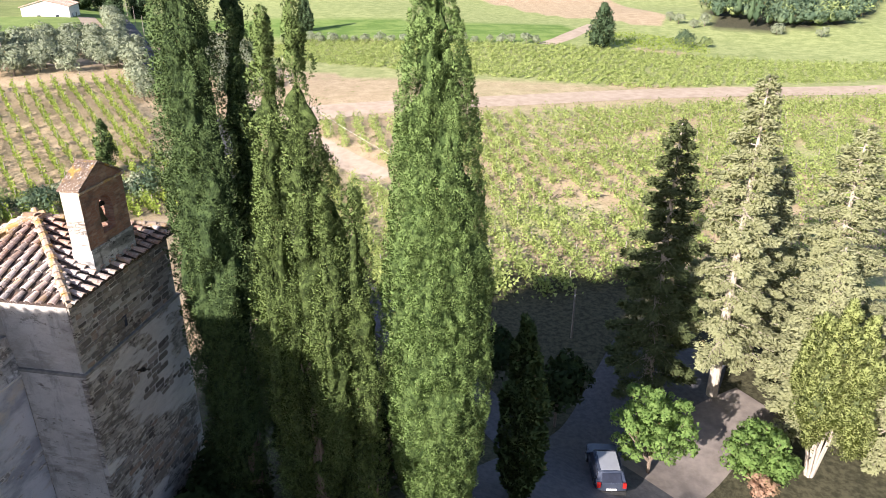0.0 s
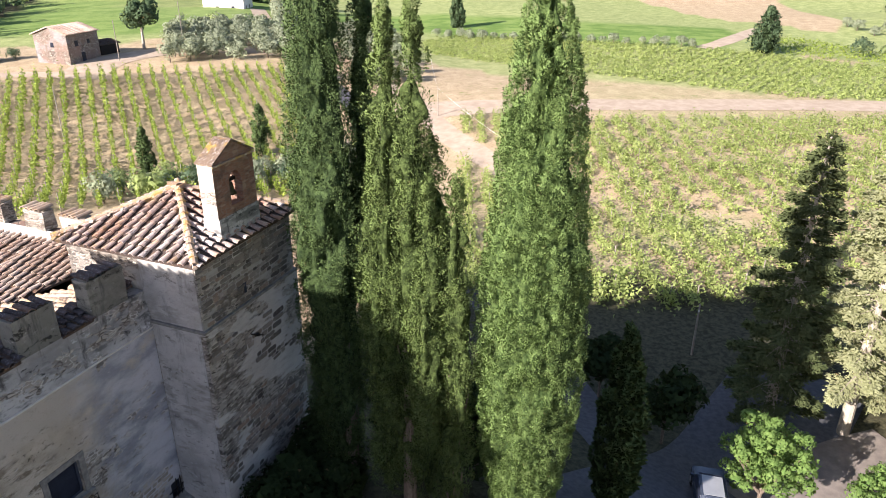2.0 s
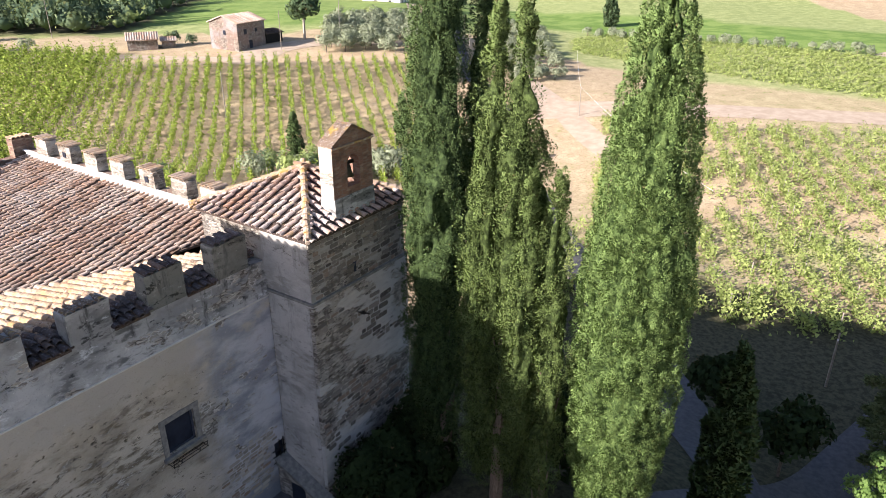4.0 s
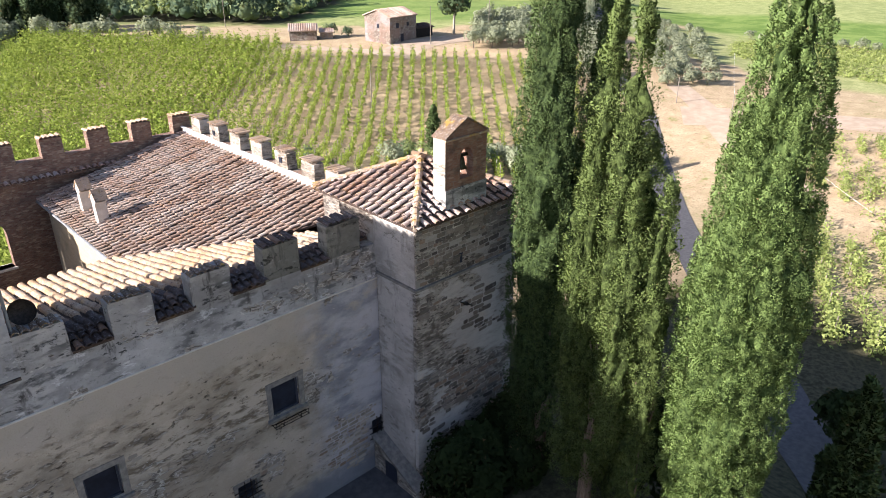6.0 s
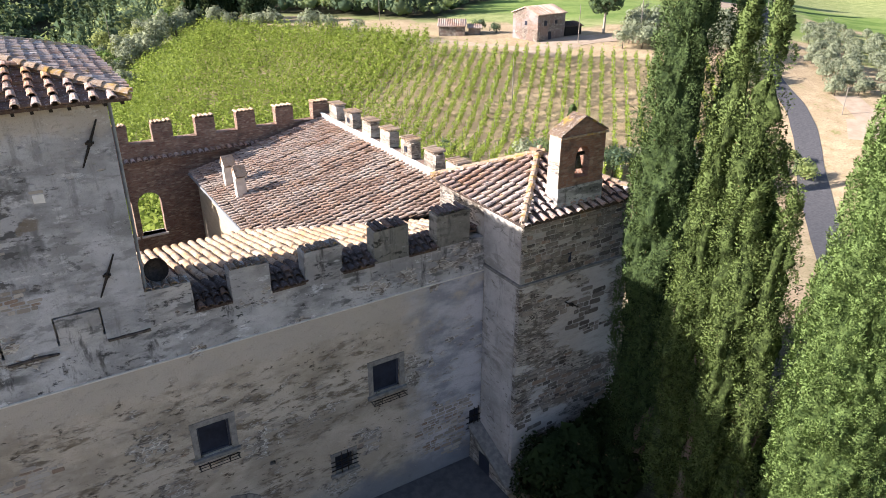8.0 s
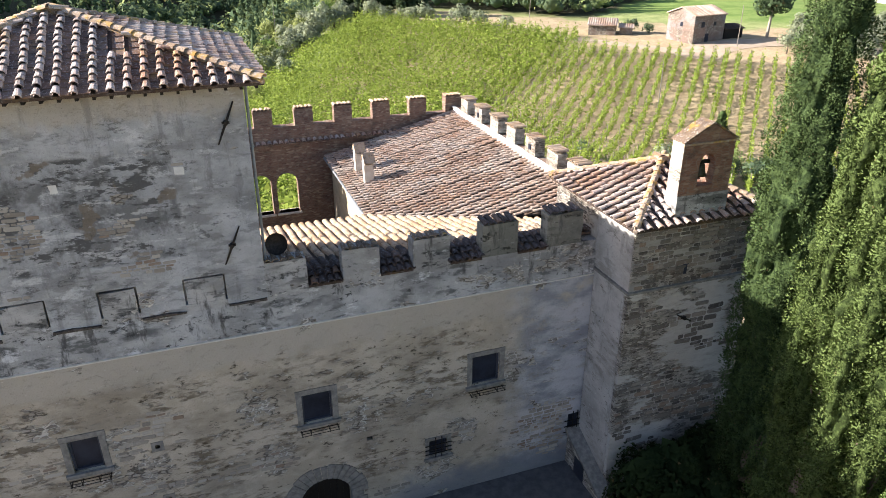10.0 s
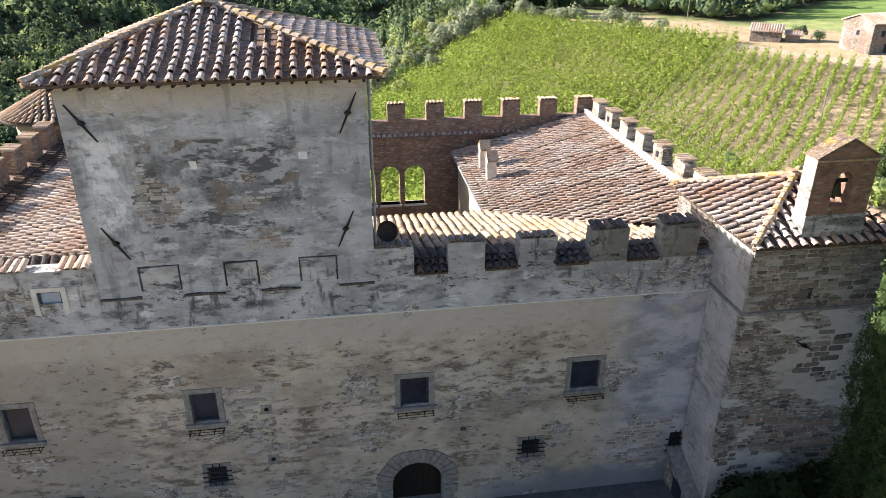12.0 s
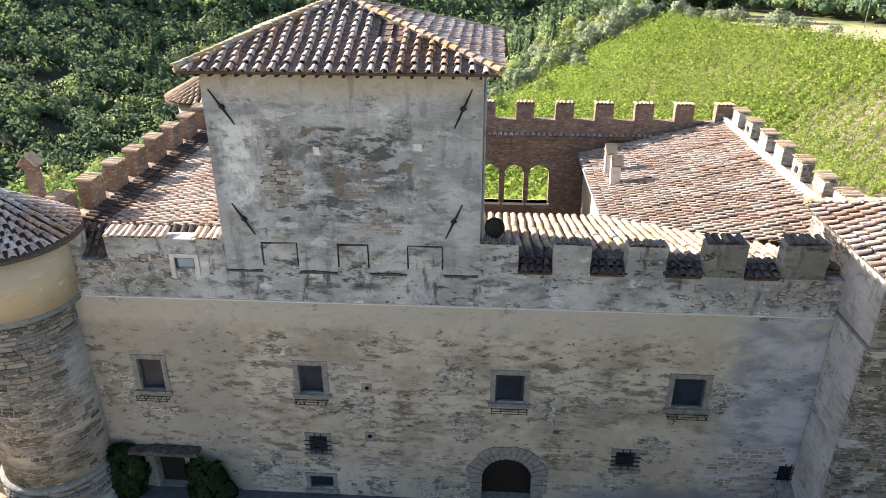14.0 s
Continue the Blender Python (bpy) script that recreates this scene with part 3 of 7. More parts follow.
# ---- building helpers ----
class Shape:
    """Vertices and faces gathered into one mesh."""
    def __init__(self):
        self.v, self.f = [], []

    def add(self, verts, faces):
        o = len(self.v)
        self.v += [tuple(p) for p in verts]
        self.f += [tuple(i + o for i in f) for f in faces]
        return self

    def box(self, a, b, jitter=0.0, rnd=random):
        (x0, y0, z0), (x1, y1, z1) = a, b
        vs = [(x, y, z) for z in (z0, z1) for x, y in ((x0, y0), (x1, y0), (x1, y1), (x0, y1))]
        if jitter:
            vs = [tuple(c + rnd.uniform(-jitter, jitter) for c in p) for p in vs]
        return self.add(vs, [(3, 2, 1, 0), (4, 5, 6, 7), (0, 1, 5, 4), (1, 2, 6, 5), (2, 3, 7, 6), (3, 0, 4, 7)])

    def prism(self, poly, d):
        """A flat outline, given counter-clockwise as seen from the side d points to, pushed out by d."""
        n = len(poly)
        d = Vector(d)
        vs = [Vector(p) for p in poly] + [Vector(p) + d for p in poly]
        fs = [tuple(reversed(range(n))), tuple(range(n, 2 * n))]
        fs += [(i, (i + 1) % n, n + (i + 1) % n, n + i) for i in range(n)]
        return self.add(vs, fs)

    def tube(self, a, b, r0, r1, n=8, cap=True):
        a, b = Vector(a), Vector(b)
        q = (b - a).to_track_quat('Z', 'Y')
        vs = [c + q @ Vector((r * math.cos(2 * math.pi * i / n), r * math.sin(2 * math.pi * i / n), 0)) for c, r in ((a, r0), (b, r1)) for i in range(n)]
        fs = [(i, (i + 1) % n, n + (i + 1) % n, n + i) for i in range(n)]
        if cap:
            fs += [tuple(reversed(range(n))), tuple(range(n, 2 * n))]
        return self.add(vs, fs)

    def lathe(self, profile, centre, n=24, cap=True):
        """Rings of (radius, height) round an upright axis."""
        cx, cy, cz = centre
        vs = [(cx + r * math.cos(2 * math.pi * i / n), cy + r * math.sin(2 * math.pi * i / n), cz + z) for r, z in profile for i in range(n)]
        fs = [(k * n + i, k * n + (i + 1) % n, (k + 1) * n + (i + 1) % n, (k + 1) * n + i) for k in range(len(profile) - 1) for i in range(n)]
        if cap:
            fs += [tuple(reversed(range(n))), tuple(range((len(profile) - 1) * n, len(profile) * n))]
        return self.add(vs, fs)

    def mesh(self, name, material, smooth=False):
        me = bpy.data.meshes.new(name)
        me.from_pydata(self.v, [], self.f)
        me.materials.append(material)
        if smooth:
            me.polygons.foreach_set("use_smooth", [True] * len(me.polygons))
        me.update()
        return me


def part(name, shape, material, parent=None, label="", smooth=False, kind=""):
    ob = new(name, shape.mesh(name, material, smooth))
    ob.parent = parent
    return tagged(ob, label, kind=kind)


def thing(name, label, category, at=(0, 0, 0), group="", kind=""):
    """An empty at a thing's base, which parents its parts."""
    ob = new(name)
    ob.empty_display_size = 0.3
    ob.location = at
    return tagged(ob, label, category, group, kind)


def under(child, parent):
    """Hangs a part made in world places under a thing that stands elsewhere."""
    child.parent = parent
    child.matrix_parent_inverse = Matrix.Translation(parent.location).inverted()
    return child


def array_mesh(name, verts, faces, material, smooth=False, normals=None):
    """A mesh from arrays of vertices and of faces with the same number of corners; normals: the way each vertex faces, where leaves share the shading of their bough."""
    me = bpy.data.meshes.new(name)
    k = faces.shape[1]
    me.vertices.add(len(verts))
    me.vertices.foreach_set("co", np.ascontiguousarray(verts, np.float32).ravel())
    me.loops.add(faces.size)
    me.loops.foreach_set("vertex_index", np.ascontiguousarray(faces, np.int32).ravel())
    me.polygons.add(len(faces))
    me.polygons.foreach_set("loop_start", np.arange(0, faces.size, k, dtype=np.int32))
    me.polygons.foreach_set("use_smooth", np.full(len(faces), smooth))
    me.materials.append(material)
    me.update(calc_edges=True)
    if normals is not None:
        at = me.attributes.new("custom_normal", 'FLOAT_VECTOR', 'POINT')
        at.data.foreach_set("vector", np.ascontiguousarray(normals, np.float32).ravel())
        me.update()
    return me


def lattice(p, seed=0):
    """Smooth noise from 0 to 1 at the points p."""
    i = np.floor(p).astype(np.int64)
    f = p - i
    f = f * f * (3 - 2 * f)
    out = 0
    for dx in (0, 1):
        for dy in (0, 1):
            for dz in (0, 1):
                h = ((i[:, 0] + dx) * 374761393 + (i[:, 1] + dy) * 668265263 + (i[:, 2] + dz) * 2147483647 + seed * 1274126177) & 0xFFFFFFFF
                h = ((h ^ (h >> 13)) * 1274126177) & 0xFFFFFFFF
                v = ((h ^ (h >> 16)) & 0xFFFF) / 65535.0
                w = (f[:, 0] if dx else 1 - f[:, 0]) * (f[:, 1] if dy else 1 - f[:, 1]) * (f[:, 2] if dz else 1 - f[:, 2])
                out = out + v * w
    return out


def fan(points, along, length, width, rng, bend=0.35):
    """Leaf sprays: at each point a pointed blade that runs the given way and is turned at random."""
    n = len(points)
    along = along / np.linalg.norm(along, axis=1, keepdims=True)
    side = np.cross(along, rng.normal(size=(n, 3)))
    side /= np.linalg.norm(side, axis=1, keepdims=True) + 1e-9
    up = np.cross(side, along)
    L, Wd = length[:, None], width[:, None]
    v = np.stack([points - side * Wd, points + side * Wd, points + along * L + up * Wd * bend], 1)
    return v, np.cross(side, along)


def join_arrays(*pairs):
    vs, fs, ns, o = [], [], [], 0
    for v, f, *rest in pairs:
        vs.append(v)
        fs.append(f + o)
        ns += rest
        o += len(v)
    return (np.concatenate(vs), np.concatenate(fs)) + ((np.concatenate(ns),) if ns else ())


def unit(a):
    return a / (np.linalg.norm(a, axis=-1, keepdims=True) + 1e-9)


def faced(quads, out, own, share):
    """Turns leaves so that their faces look outward, and gives their corners a normal between the bough's and their own."""
    flip = (own * out).sum(-1) < 0
    quads[flip] = quads[flip][:, ::-1]
    own = np.where(flip[:, None], -own, own)
    nr = unit(unit(out) * share + own * (1 - share))
    n, k = quads.shape[:2]
    return quads.reshape(-1, 3), np.arange(k * n).reshape(-1, k), np.repeat(nr, k, axis=0)


def smoothstep(a, b, x):
    t = np.clip((x - a) / (b - a), 0, 1)
    return t * t * (3 - 2 * t)


# ---- the land ----
def height(x, y):
    """The ground: a level site under the castle, a dip round it, a vineyard hill to the north-east, a wooded valley to the north-west."""
    x, y = np.asarray(x, float), np.asarray(y, float)
    dx = np.maximum(np.maximum(-21 - x, x - 15), 0)
    dy = np.maximum(np.maximum(-9 - y, y - 25), 0)
    d = np.hypot(dx, dy)
    u, v = x * 0.772 + y * 0.635, -x * 0.635 + y * 0.772
    east = smoothstep(-10, -75, v)
    dip = -6 - 5.0 * smoothstep(25, 70, d) * (1 - east)
    h = 0.55 + (dip - 0.55) * smoothstep(0, 22, d)
    hill = smoothstep(82, 150, u) * 10.0 + np.clip(u - 150, 0, 80) * 0.03
    h = h + hill * (1 - east)
    # the valley beyond the line that runs past the castle's far corner
    s = x * 0.88 - (y - 72) * 0.47
    h = h - 42 * smoothstep(2, 125, -s) * smoothstep(4, 40, d)
    h = h + np.clip(-s - 140, 0, 900) * 0.28
    r = np.hypot(x, y)
    h = h + np.clip(r - 330, 0, 1500) * 0.075
    far = smoothstep(60, 300, r)
    p = np.stack([x.ravel() / 70, y.ravel() / 70, 0 * x.ravel()], 1)
    h = h + (lattice(p, 3).reshape(x.shape) - 0.5) * 5.0 * far
    return h


def ground_at(x, y):
    return float(height(np.array([x]), np.array([y]))[0])


def within(poly, x, y):
    """Whether points lie in a convex outline."""
    side = [(bx - ax) * (y - ay) - (by - ay) * (x - ax) for (ax, ay), (bx, by) in zip(poly, poly[1:] + poly[:1])]
    return np.logical_or(np.all([q >= 0 for q in side], axis=0), np.all([q <= 0 for q in side], axis=0))


def covers(x, y):
    """How green, how wooded, how bare and how lush the ground is; the wooded amount also carries the shade round the
    drive.
    """
    u, v = x * 0.772 + y * 0.635, -x * 0.635 + y * 0.772
    s = x * 0.88 - (y - 72) * 0.47
    n = lattice(np.stack([x / 45, y / 45, 0 * x], 1), 8)
    n2 = lattice(np.stack([x / 14, y / 14, 0 * x], 1), 9)
    r = np.hypot(x, y)
    edge = (n2 - 0.5) * 8
    green = 0.30 + 0.25 * (n - 0.5)
    east = (v < -48)
    # the strip past the bare track is greener, and the meadows past it greener still
    green = np.where(east & (x + edge > 148) & (x < 196), 0.62, green)
    green = np.where(east & (x + edge >= 196), 0.85, green)
    brown = within([(249, -42), (276, -12), (332, 27), (420, 60), (440, -5), (281, -49)], x + edge * 0.4, y)
    green = np.where(brown, 0.0, green)
    green = np.where((u > 165) & ~east, 0.8 * smoothstep(0.3, 0.6, n) + 0.1, green)
    green = np.where((u < 160) & (s > -8) & (v > 0), 0.24 + 0.04 * smoothstep(15, 48, v), green)
    green = np.where((u > 172) & (u < 240) & (v > -45) & (v < 25), 0.9, green)
    green = np.where(east & (x < 120) & (x > 50), 0.22 + 0.8 * (n2 - 0.5) + 0.2 * (n - 0.5), green)
    bare = np.where((u > 132) & (u < 150) & (v < 52) & (v > -60), 1.0, 0.2)
    bare = np.where(east & (x < 120) & (x > 50), 0.30, bare)
    bare = np.where(brown, 1.0, bare)
    bare = np.where((v < 105) & (v > -30) & (u > 70) & (u < 133), 0.40, bare)
    site = (r < 60) & (x < 52)
    green = np.where(site, 0.22, green)
    bare = np.where(site, 0.35, bare)
    green = np.where((r < 75) & (y > 21) & (x < 40), 0.55, green)
    wood = smoothstep(26, 36, -s + edge * 0.5) * (r > 40)
    green = np.where((s < -4) & (s > -40), 0.8, green)
    # No woodland here: shade round the cypresses and drive painted as dark floor.
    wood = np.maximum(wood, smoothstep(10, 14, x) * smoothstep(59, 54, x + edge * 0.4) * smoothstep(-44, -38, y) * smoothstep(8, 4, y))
    wood = np.maximum(wood, 1.0 * within([(250, -60), (340, -72), (600, -150), (600, -260), (318, -132), (262, -106), (246, -86)], x, y))
    wood = np.maximum(wood, smoothstep(420, 460, r + edge * 3) * smoothstep(0.42, 0.55, n))
    wood = np.maximum(wood, smoothstep(160, 172, u + edge) * (v > 48))
    wood = wood * ~((u > 58) & (u < 146) & (v > 30) & (v < 107 + edge * 0.4))
    lush = np.where(east & (x + edge > 198) & (y > -14) & (x < 247), 1.0, 0.0)
    lush = np.where((u > 55) & (u < 150) & (v < 105) & ~east, 0.15 * smoothstep(24, 62, v + edge * 1.5), lush)
    lush = np.where((u + edge > 178) & (u < 300) & (v > -45) & (v < 60), 0.8 + 0.3 * (n - 0.5), lush)
    return np.stack([green, wood, bare, np.clip(lush, 0, 1) * ~brown], 1)


def make_ground():
    na, nr = 420, 180
    rad = np.concatenate([[0.0], 6 * (4200 / 6) ** (np.arange(nr) / (nr - 1))])
    ang = np.linspace(0, 2 * np.pi, na, endpoint=False)
    R, A = np.meshgrid(rad[1:], ang, indexing='ij')
    X = np.concatenate([[0.0], (R * np.cos(A)).ravel()])
    Y = np.concatenate([[0.0], (R * np.sin(A)).ravel()])
    V = np.stack([X, Y, height(X, Y)], 1)
    i, j = np.meshgrid(np.arange(nr - 1), np.arange(na), indexing='ij')
    a = 1 + i * na + j
    b = 1 + i * na + (j + 1) % na
    F = np.stack([a, a + na, b + na, b], -1).reshape(-1, 4)
    first = np.stack([np.zeros(na, int), 1 + np.arange(na), 1 + (np.arange(na) + 1) % na, np.zeros(na, int)], 1)
    tri = [(0, 1 + k, 1 + (k + 1) % na) for k in range(na)]
    me = array_mesh("ground", V, F, GROUND, True)
    bm = bmesh.new()
    bm.from_mesh(me)
    bm.verts.ensure_lookup_table()
    for t in tri:
        bm.faces.new([bm.verts[k] for k in t]).smooth = True
    bm.to_mesh(me)
    bm.free()
    at = me.color_attributes.new("cover", 'FLOAT_COLOR', 'POINT')
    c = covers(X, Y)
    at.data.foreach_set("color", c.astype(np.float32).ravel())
    ob = new("ground", me)
    return tagged(ob, "dry Tuscan hillside of soil, straw and grass", "ground", kind="structure")


make_ground()


def strip(name, line, width, material, label, category, lift=0.05, step=2.0):
    """A road or track laid along a line of ground points."""
    pts = []
    for (x0, y0), (x1, y1) in zip(line, line[1:]):
        n = max(1, int(math.hypot(x1 - x0, y1 - y0) / step))
        pts += [(x0 + (x1 - x0) * k / n, y0 + (y1 - y0) * k / n) for k in range(n)]
    pts = np.array(pts + [line[-1]], float)
    for _ in range(6):
        pts[1:-1] = (pts[:-2] + 2 * pts[1:-1] + pts[2:]) / 4
    d = np.gradient(pts, axis=0)
    d /= np.linalg.norm(d, axis=1, keepdims=True)
    side = np.stack([-d[:, 1], d[:, 0]], 1)
    cols = []
    wob = lattice(np.stack([pts[:, 0] / 7, pts[:, 1] / 7, 0 * pts[:, 0]], 1), 4) - 0.5
    for k in np.linspace(-0.5, 0.5, 5):
        q = pts + side * (k * (width + 1.2 * wob * (abs(k) == 0.5) * 0.5))[:, None]
        cols.append(np.stack([q[:, 0], q[:, 1], height(q[:, 0], q[:, 1]) + lift], 1))
    V = np.stack(cols, 1).reshape(-1, 3)
    i, j = np.meshgrid(np.arange(len(pts) - 1), np.arange(4), indexing='ij')
    a = i * 5 + j
    F = np.stack([a, a + 1, a + 6, a + 5], -1).reshape(-1, 4)
    ob = new(name, array_mesh(name, V, F, material, True))
    return tagged(ob, label, category, kind="structure")


# ---- the castle ----
def tile_shape(length=0.46, r0=0.115, r1=0.09, lift=0.03):
    """A half-round cover tile along +y, wider and raised at its lower end, with a thick lower rim."""
    s = Shape()
    n = 5
    a = [math.pi * i / n for i in range(n + 1)]
    ring = lambda r, y, z: [(r * math.cos(t), y, z + r * 0.85 * math.sin(t)) for t in a]
    vs = ring(r0, 0, lift) + ring(r1, length, 0) + ring(r0 - 0.025, 0, lift - 0.005)
    m = n + 1
    fs = [(i + 1, i, m + i, m + i + 1) for i in range(n)] + [(i, i + 1, 2 * m + i + 1, 2 * m + i) for i in range(n)]
    return s.add(vs, fs)


def pan_shape(length=0.44, w=0.30):
    """A flat pan tile with raised sides, its lower end lifted over the next."""
    s = Shape()
    h = 0.028
    prof = [(-w / 2, h), (-w / 2 + 0.03, 0), (w / 2 - 0.03, 0), (w / 2, h)]
    vs = [(x, 0, z + 0.03) for x, z in prof] + [(x, length, z) for x, z in prof] + [(x, 0, z) for x, z in prof]
    fs = [(i, i + 1, 4 + i + 1, 4 + i) for i in range(3)] + [(8 + i, 8 + i + 1, i + 1, i) for i in range(3)]
    return s.add(vs, fs)


def inside(poly, u, v):
    """Whether (u, v) lies in a convex outline given counter-clockwise."""
    for (x0, y0), (x1, y1) in zip(poly, poly[1:] + poly[:1]):
        if (x1 - x0) * (v - y0) - (y1 - y0) * (u - x0) < -1e-6:
            return False
    return True


def slope(parent, name, origin, along, uphill, outline, spacing=0.43, course=0.37, mat=None, singles=False, seed=1, size=1.0, thick=0.10, pans=True, label="", pan_mat=None, lost=None):
    """One face of a tiled roof: a slab, pan tiles and rows of cover tiles. outline: (along, uphill) metres from the origin, counter-clockwise.
    singles: the cover tiles are objects of their own, all or those for which singles(u) holds; lost(u, v): where the covers have gone."""
    rnd = random.Random(seed)
    mat = mat or TILE
    o, ex = Vector(origin), Vector(along).normalized()
    ey = Vector(uphill).normalized()
    ez = ex.cross(ey).normalized()
    at = lambda u, v, w=0.0: o + ex * u + ey * v + ez * w
    slab = Shape().prism([at(u, v, -thick) for u, v in outline], ez * (thick - 0.01))
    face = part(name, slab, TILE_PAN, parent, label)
    us = [p[0] for p in outline]
    vs = [p[1] for p in outline]
    turn = Matrix((ex, ey, ez)).transposed().to_4x4()
    cover, pan = tile_shape(course + 0.09, 0.122 * size, 0.084 * size, 0.06), pan_shape(course + 0.07, spacing - 0.12 * size)
    shared = cover.mesh("tile", mat, False)
    loose, flats = Shape(), Shape()
    nu = int((max(us) - min(us)) / spacing)
    for i in range(nu + 1):
        u = min(us) + (max(us) - min(us) - nu * spacing) / 2 + i * spacing
        drift, lean, sway = rnd.uniform(-0.022, 0.022), rnd.uniform(-0.0025, 0.0025), rnd.uniform(0, 6.28)
        for j in range(int((max(vs) - min(vs)) / course) + 2):
            v = min(vs) + j * course
            if inside(outline, u, v + 0.12) and not (lost and lost(u, v)):
                lo = -0.07 - 0.05 * rnd.random() if j == 0 else 0.0
                wander = drift + lean * j + 0.018 * math.sin(sway + j * 0.9)
                m = Matrix.Translation(at(u + wander + rnd.uniform(-0.016, 0.016), v + lo + rnd.uniform(-0.03, 0.03), 0.035 + rnd.uniform(-0.008, 0.012))) @ turn @ pose(0, 0, 0, rnd.uniform(-2, 2), rnd.uniform(-6, 6), rnd.uniform(-4, 4))
                if singles(u) if callable(singles) else singles:
                    t = new("tile", shared)
                    t.parent = face
                    t.matrix_basis = m
                else:
                    loose.add([m @ Vector(p) for p in cover.v], cover.f)
            if pans and inside(outline, u + spacing / 2, v + 0.12):
                m = Matrix.Translation(at(u + spacing / 2, v + rnd.uniform(-0.02, 0.02), 0.0)) @ turn @ pose(0, 0, 0, 0, rnd.uniform(-2, 2), rnd.uniform(-1.5, 1.5))
                flats.add([m @ Vector(p) for p in pan.v], pan.f)
    if loose.v:
        part("tile_rows", loose, mat, face, kind="stuff")
    if flats.v:
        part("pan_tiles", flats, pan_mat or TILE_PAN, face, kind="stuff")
    return face


def ridge_caps(parent, name, a, b, mat, seed=2, r=0.14, step=0.36):
    """Cap tiles along a hip or ridge from a up to b."""
    rnd = random.Random(seed)
    a, b = Vector(a), Vector(b)
    d = (b - a).normalized()
    ex = d.cross(Vector((0, 0, 1))).normalized()
    ez = ex.cross(d).normalized()
    turn = Matrix((ex, d, ez)).transposed().to_4x4()
    shared = tile_shape(step + 0.1, r, r * 0.85, 0.03).mesh("cap_tile", mat)
    n = int((b - a).length / step)
    holder = Shape().tube(a - Vector((0, 0, 0.06)), b - Vector((0, 0, 0.06)), 0.08, 0.08, 6)
    line = part(name, holder, mat, parent)
    for i in range(n + 1):
        t = new("cap_tile", shared)
        t.parent = line
        t.matrix_basis = Matrix.Translation(a + d * (i * step) + Vector((0, 0, 0.02))) @ turn @ pose(0, 0, 0, 0, rnd.uniform(-5, 5), rnd.uniform(-3, 3))
    return line


def wall_with_holes(x0, x1, z0, z1, y0, y1, holes):
    """An upright wall along x whose outer face lies at y0, with openings (xa, xb, za, zb) right through it; cut into blocks that butt."""
    s = Shape()
    xs = sorted({x0, x1, *[h[0] for h in holes], *[h[1] for h in holes]})
    zs = sorted({z0, z1, *[h[2] for h in holes], *[h[3] for h in holes]})
    free = lambda x, z: any(h[0] < x < h[1] and h[2] < z < h[3] for h in holes)
    grid = [[not free((xa + xb) / 2, (za + zb) / 2) for xa, xb in zip(xs, xs[1:])] for za, zb in zip(zs, zs[1:])]
    nx, nz = len(xs) - 1, len(zs) - 1
    full = lambda i, j: 0 <= i < nx and 0 <= j < nz and grid[j][i]
    for j in range(nz):
        for i in range(nx):
            if not grid[j][i]:
                continue
            xa, xb, za, zb = xs[i], xs[i + 1], zs[j], zs[j + 1]
            s.add([(xa, y0, za), (xb, y0, za), (xb, y0, zb), (xa, y0, zb)], [(0, 1, 2, 3)])
            s.add([(xa, y1, za), (xb, y1, za), (xb, y1, zb), (xa, y1, zb)], [(3, 2, 1, 0)])
            if not full(i - 1, j):
                s.add([(xa, y0, za), (xa, y1, za), (xa, y1, zb), (xa, y0, zb)], [(3, 2, 1, 0)])
            if not full(i + 1, j):
                s.add([(xb, y0, za), (xb, y1, za), (xb, y1, zb), (xb, y0, zb)], [(0, 1, 2, 3)])
            if not full(i, j - 1):
                s.add([(xa, y0, za), (xb, y0, za), (xb, y1, za), (xa, y1, za)], [(3, 2, 1, 0)])
            if not full(i, j + 1):
                s.add([(xa, y0, zb), (xb, y0, zb), (xb, y1, zb), (xa, y1, zb)], [(0, 1, 2, 3)])
    return s


def worn_block(a, b, seed, wear=0.035, cuts=3):
    """A block of masonry with an uneven, weathered top and crumbled corners."""
    rnd = random.Random(seed)
    bm = bmesh.new()
    bmesh.ops.create_cube(bm, size=1.0)
    for v in bm.verts:
        v.co = Vector([a[i] + (v.co[i] + 0.5) * (b[i] - a[i]) for i in range(3)])
    bmesh.ops.subdivide_edges(bm, edges=bm.edges[:], cuts=cuts, use_grid_fill=True)
    bm.normal_update()
    off = Vector((seed * 1.7, seed * 0.9, seed * 2.3))
    for v in bm.verts:
        at_top = (v.co.z - a[2]) / (b[2] - a[2])
        if at_top < 0.01:
            continue
        k = noise.noise_vector(v.co * 2.1 + off)
        v.co += Vector((k.x, k.y, k.z * 1.3)) * wear * (0.4 + at_top)
    s = Shape()
    bm.verts.ensure_lookup_table()
    s.add([v.co[:] for v in bm.verts], [[v.index for v in f.verts] for f in bm.faces])
    bm.free()
    return s


def coping_tiles(parent, places, shape, material):
    """Single half-round tiles laid side by side over the top of a merlon."""
    shared = shape.mesh("coping_tile", material)
    for m in places:
        t = new("coping_tile", shared)
        t.matrix_basis = m
        under(t, parent)


# the front wing
front = thing("front_wing", "long plastered castle front with crenellated parapet and stone-framed windows", "castle wing", (-1.8, 0, 0))
WINDOWS = [(-13.42, -12.48, 5.50, 6.92), (-7.20, -6.28, 5.62, 6.90), (0.23, 1.30, 5.55, 6.80), (6.72, 7.86, 5.62, 6.92)]
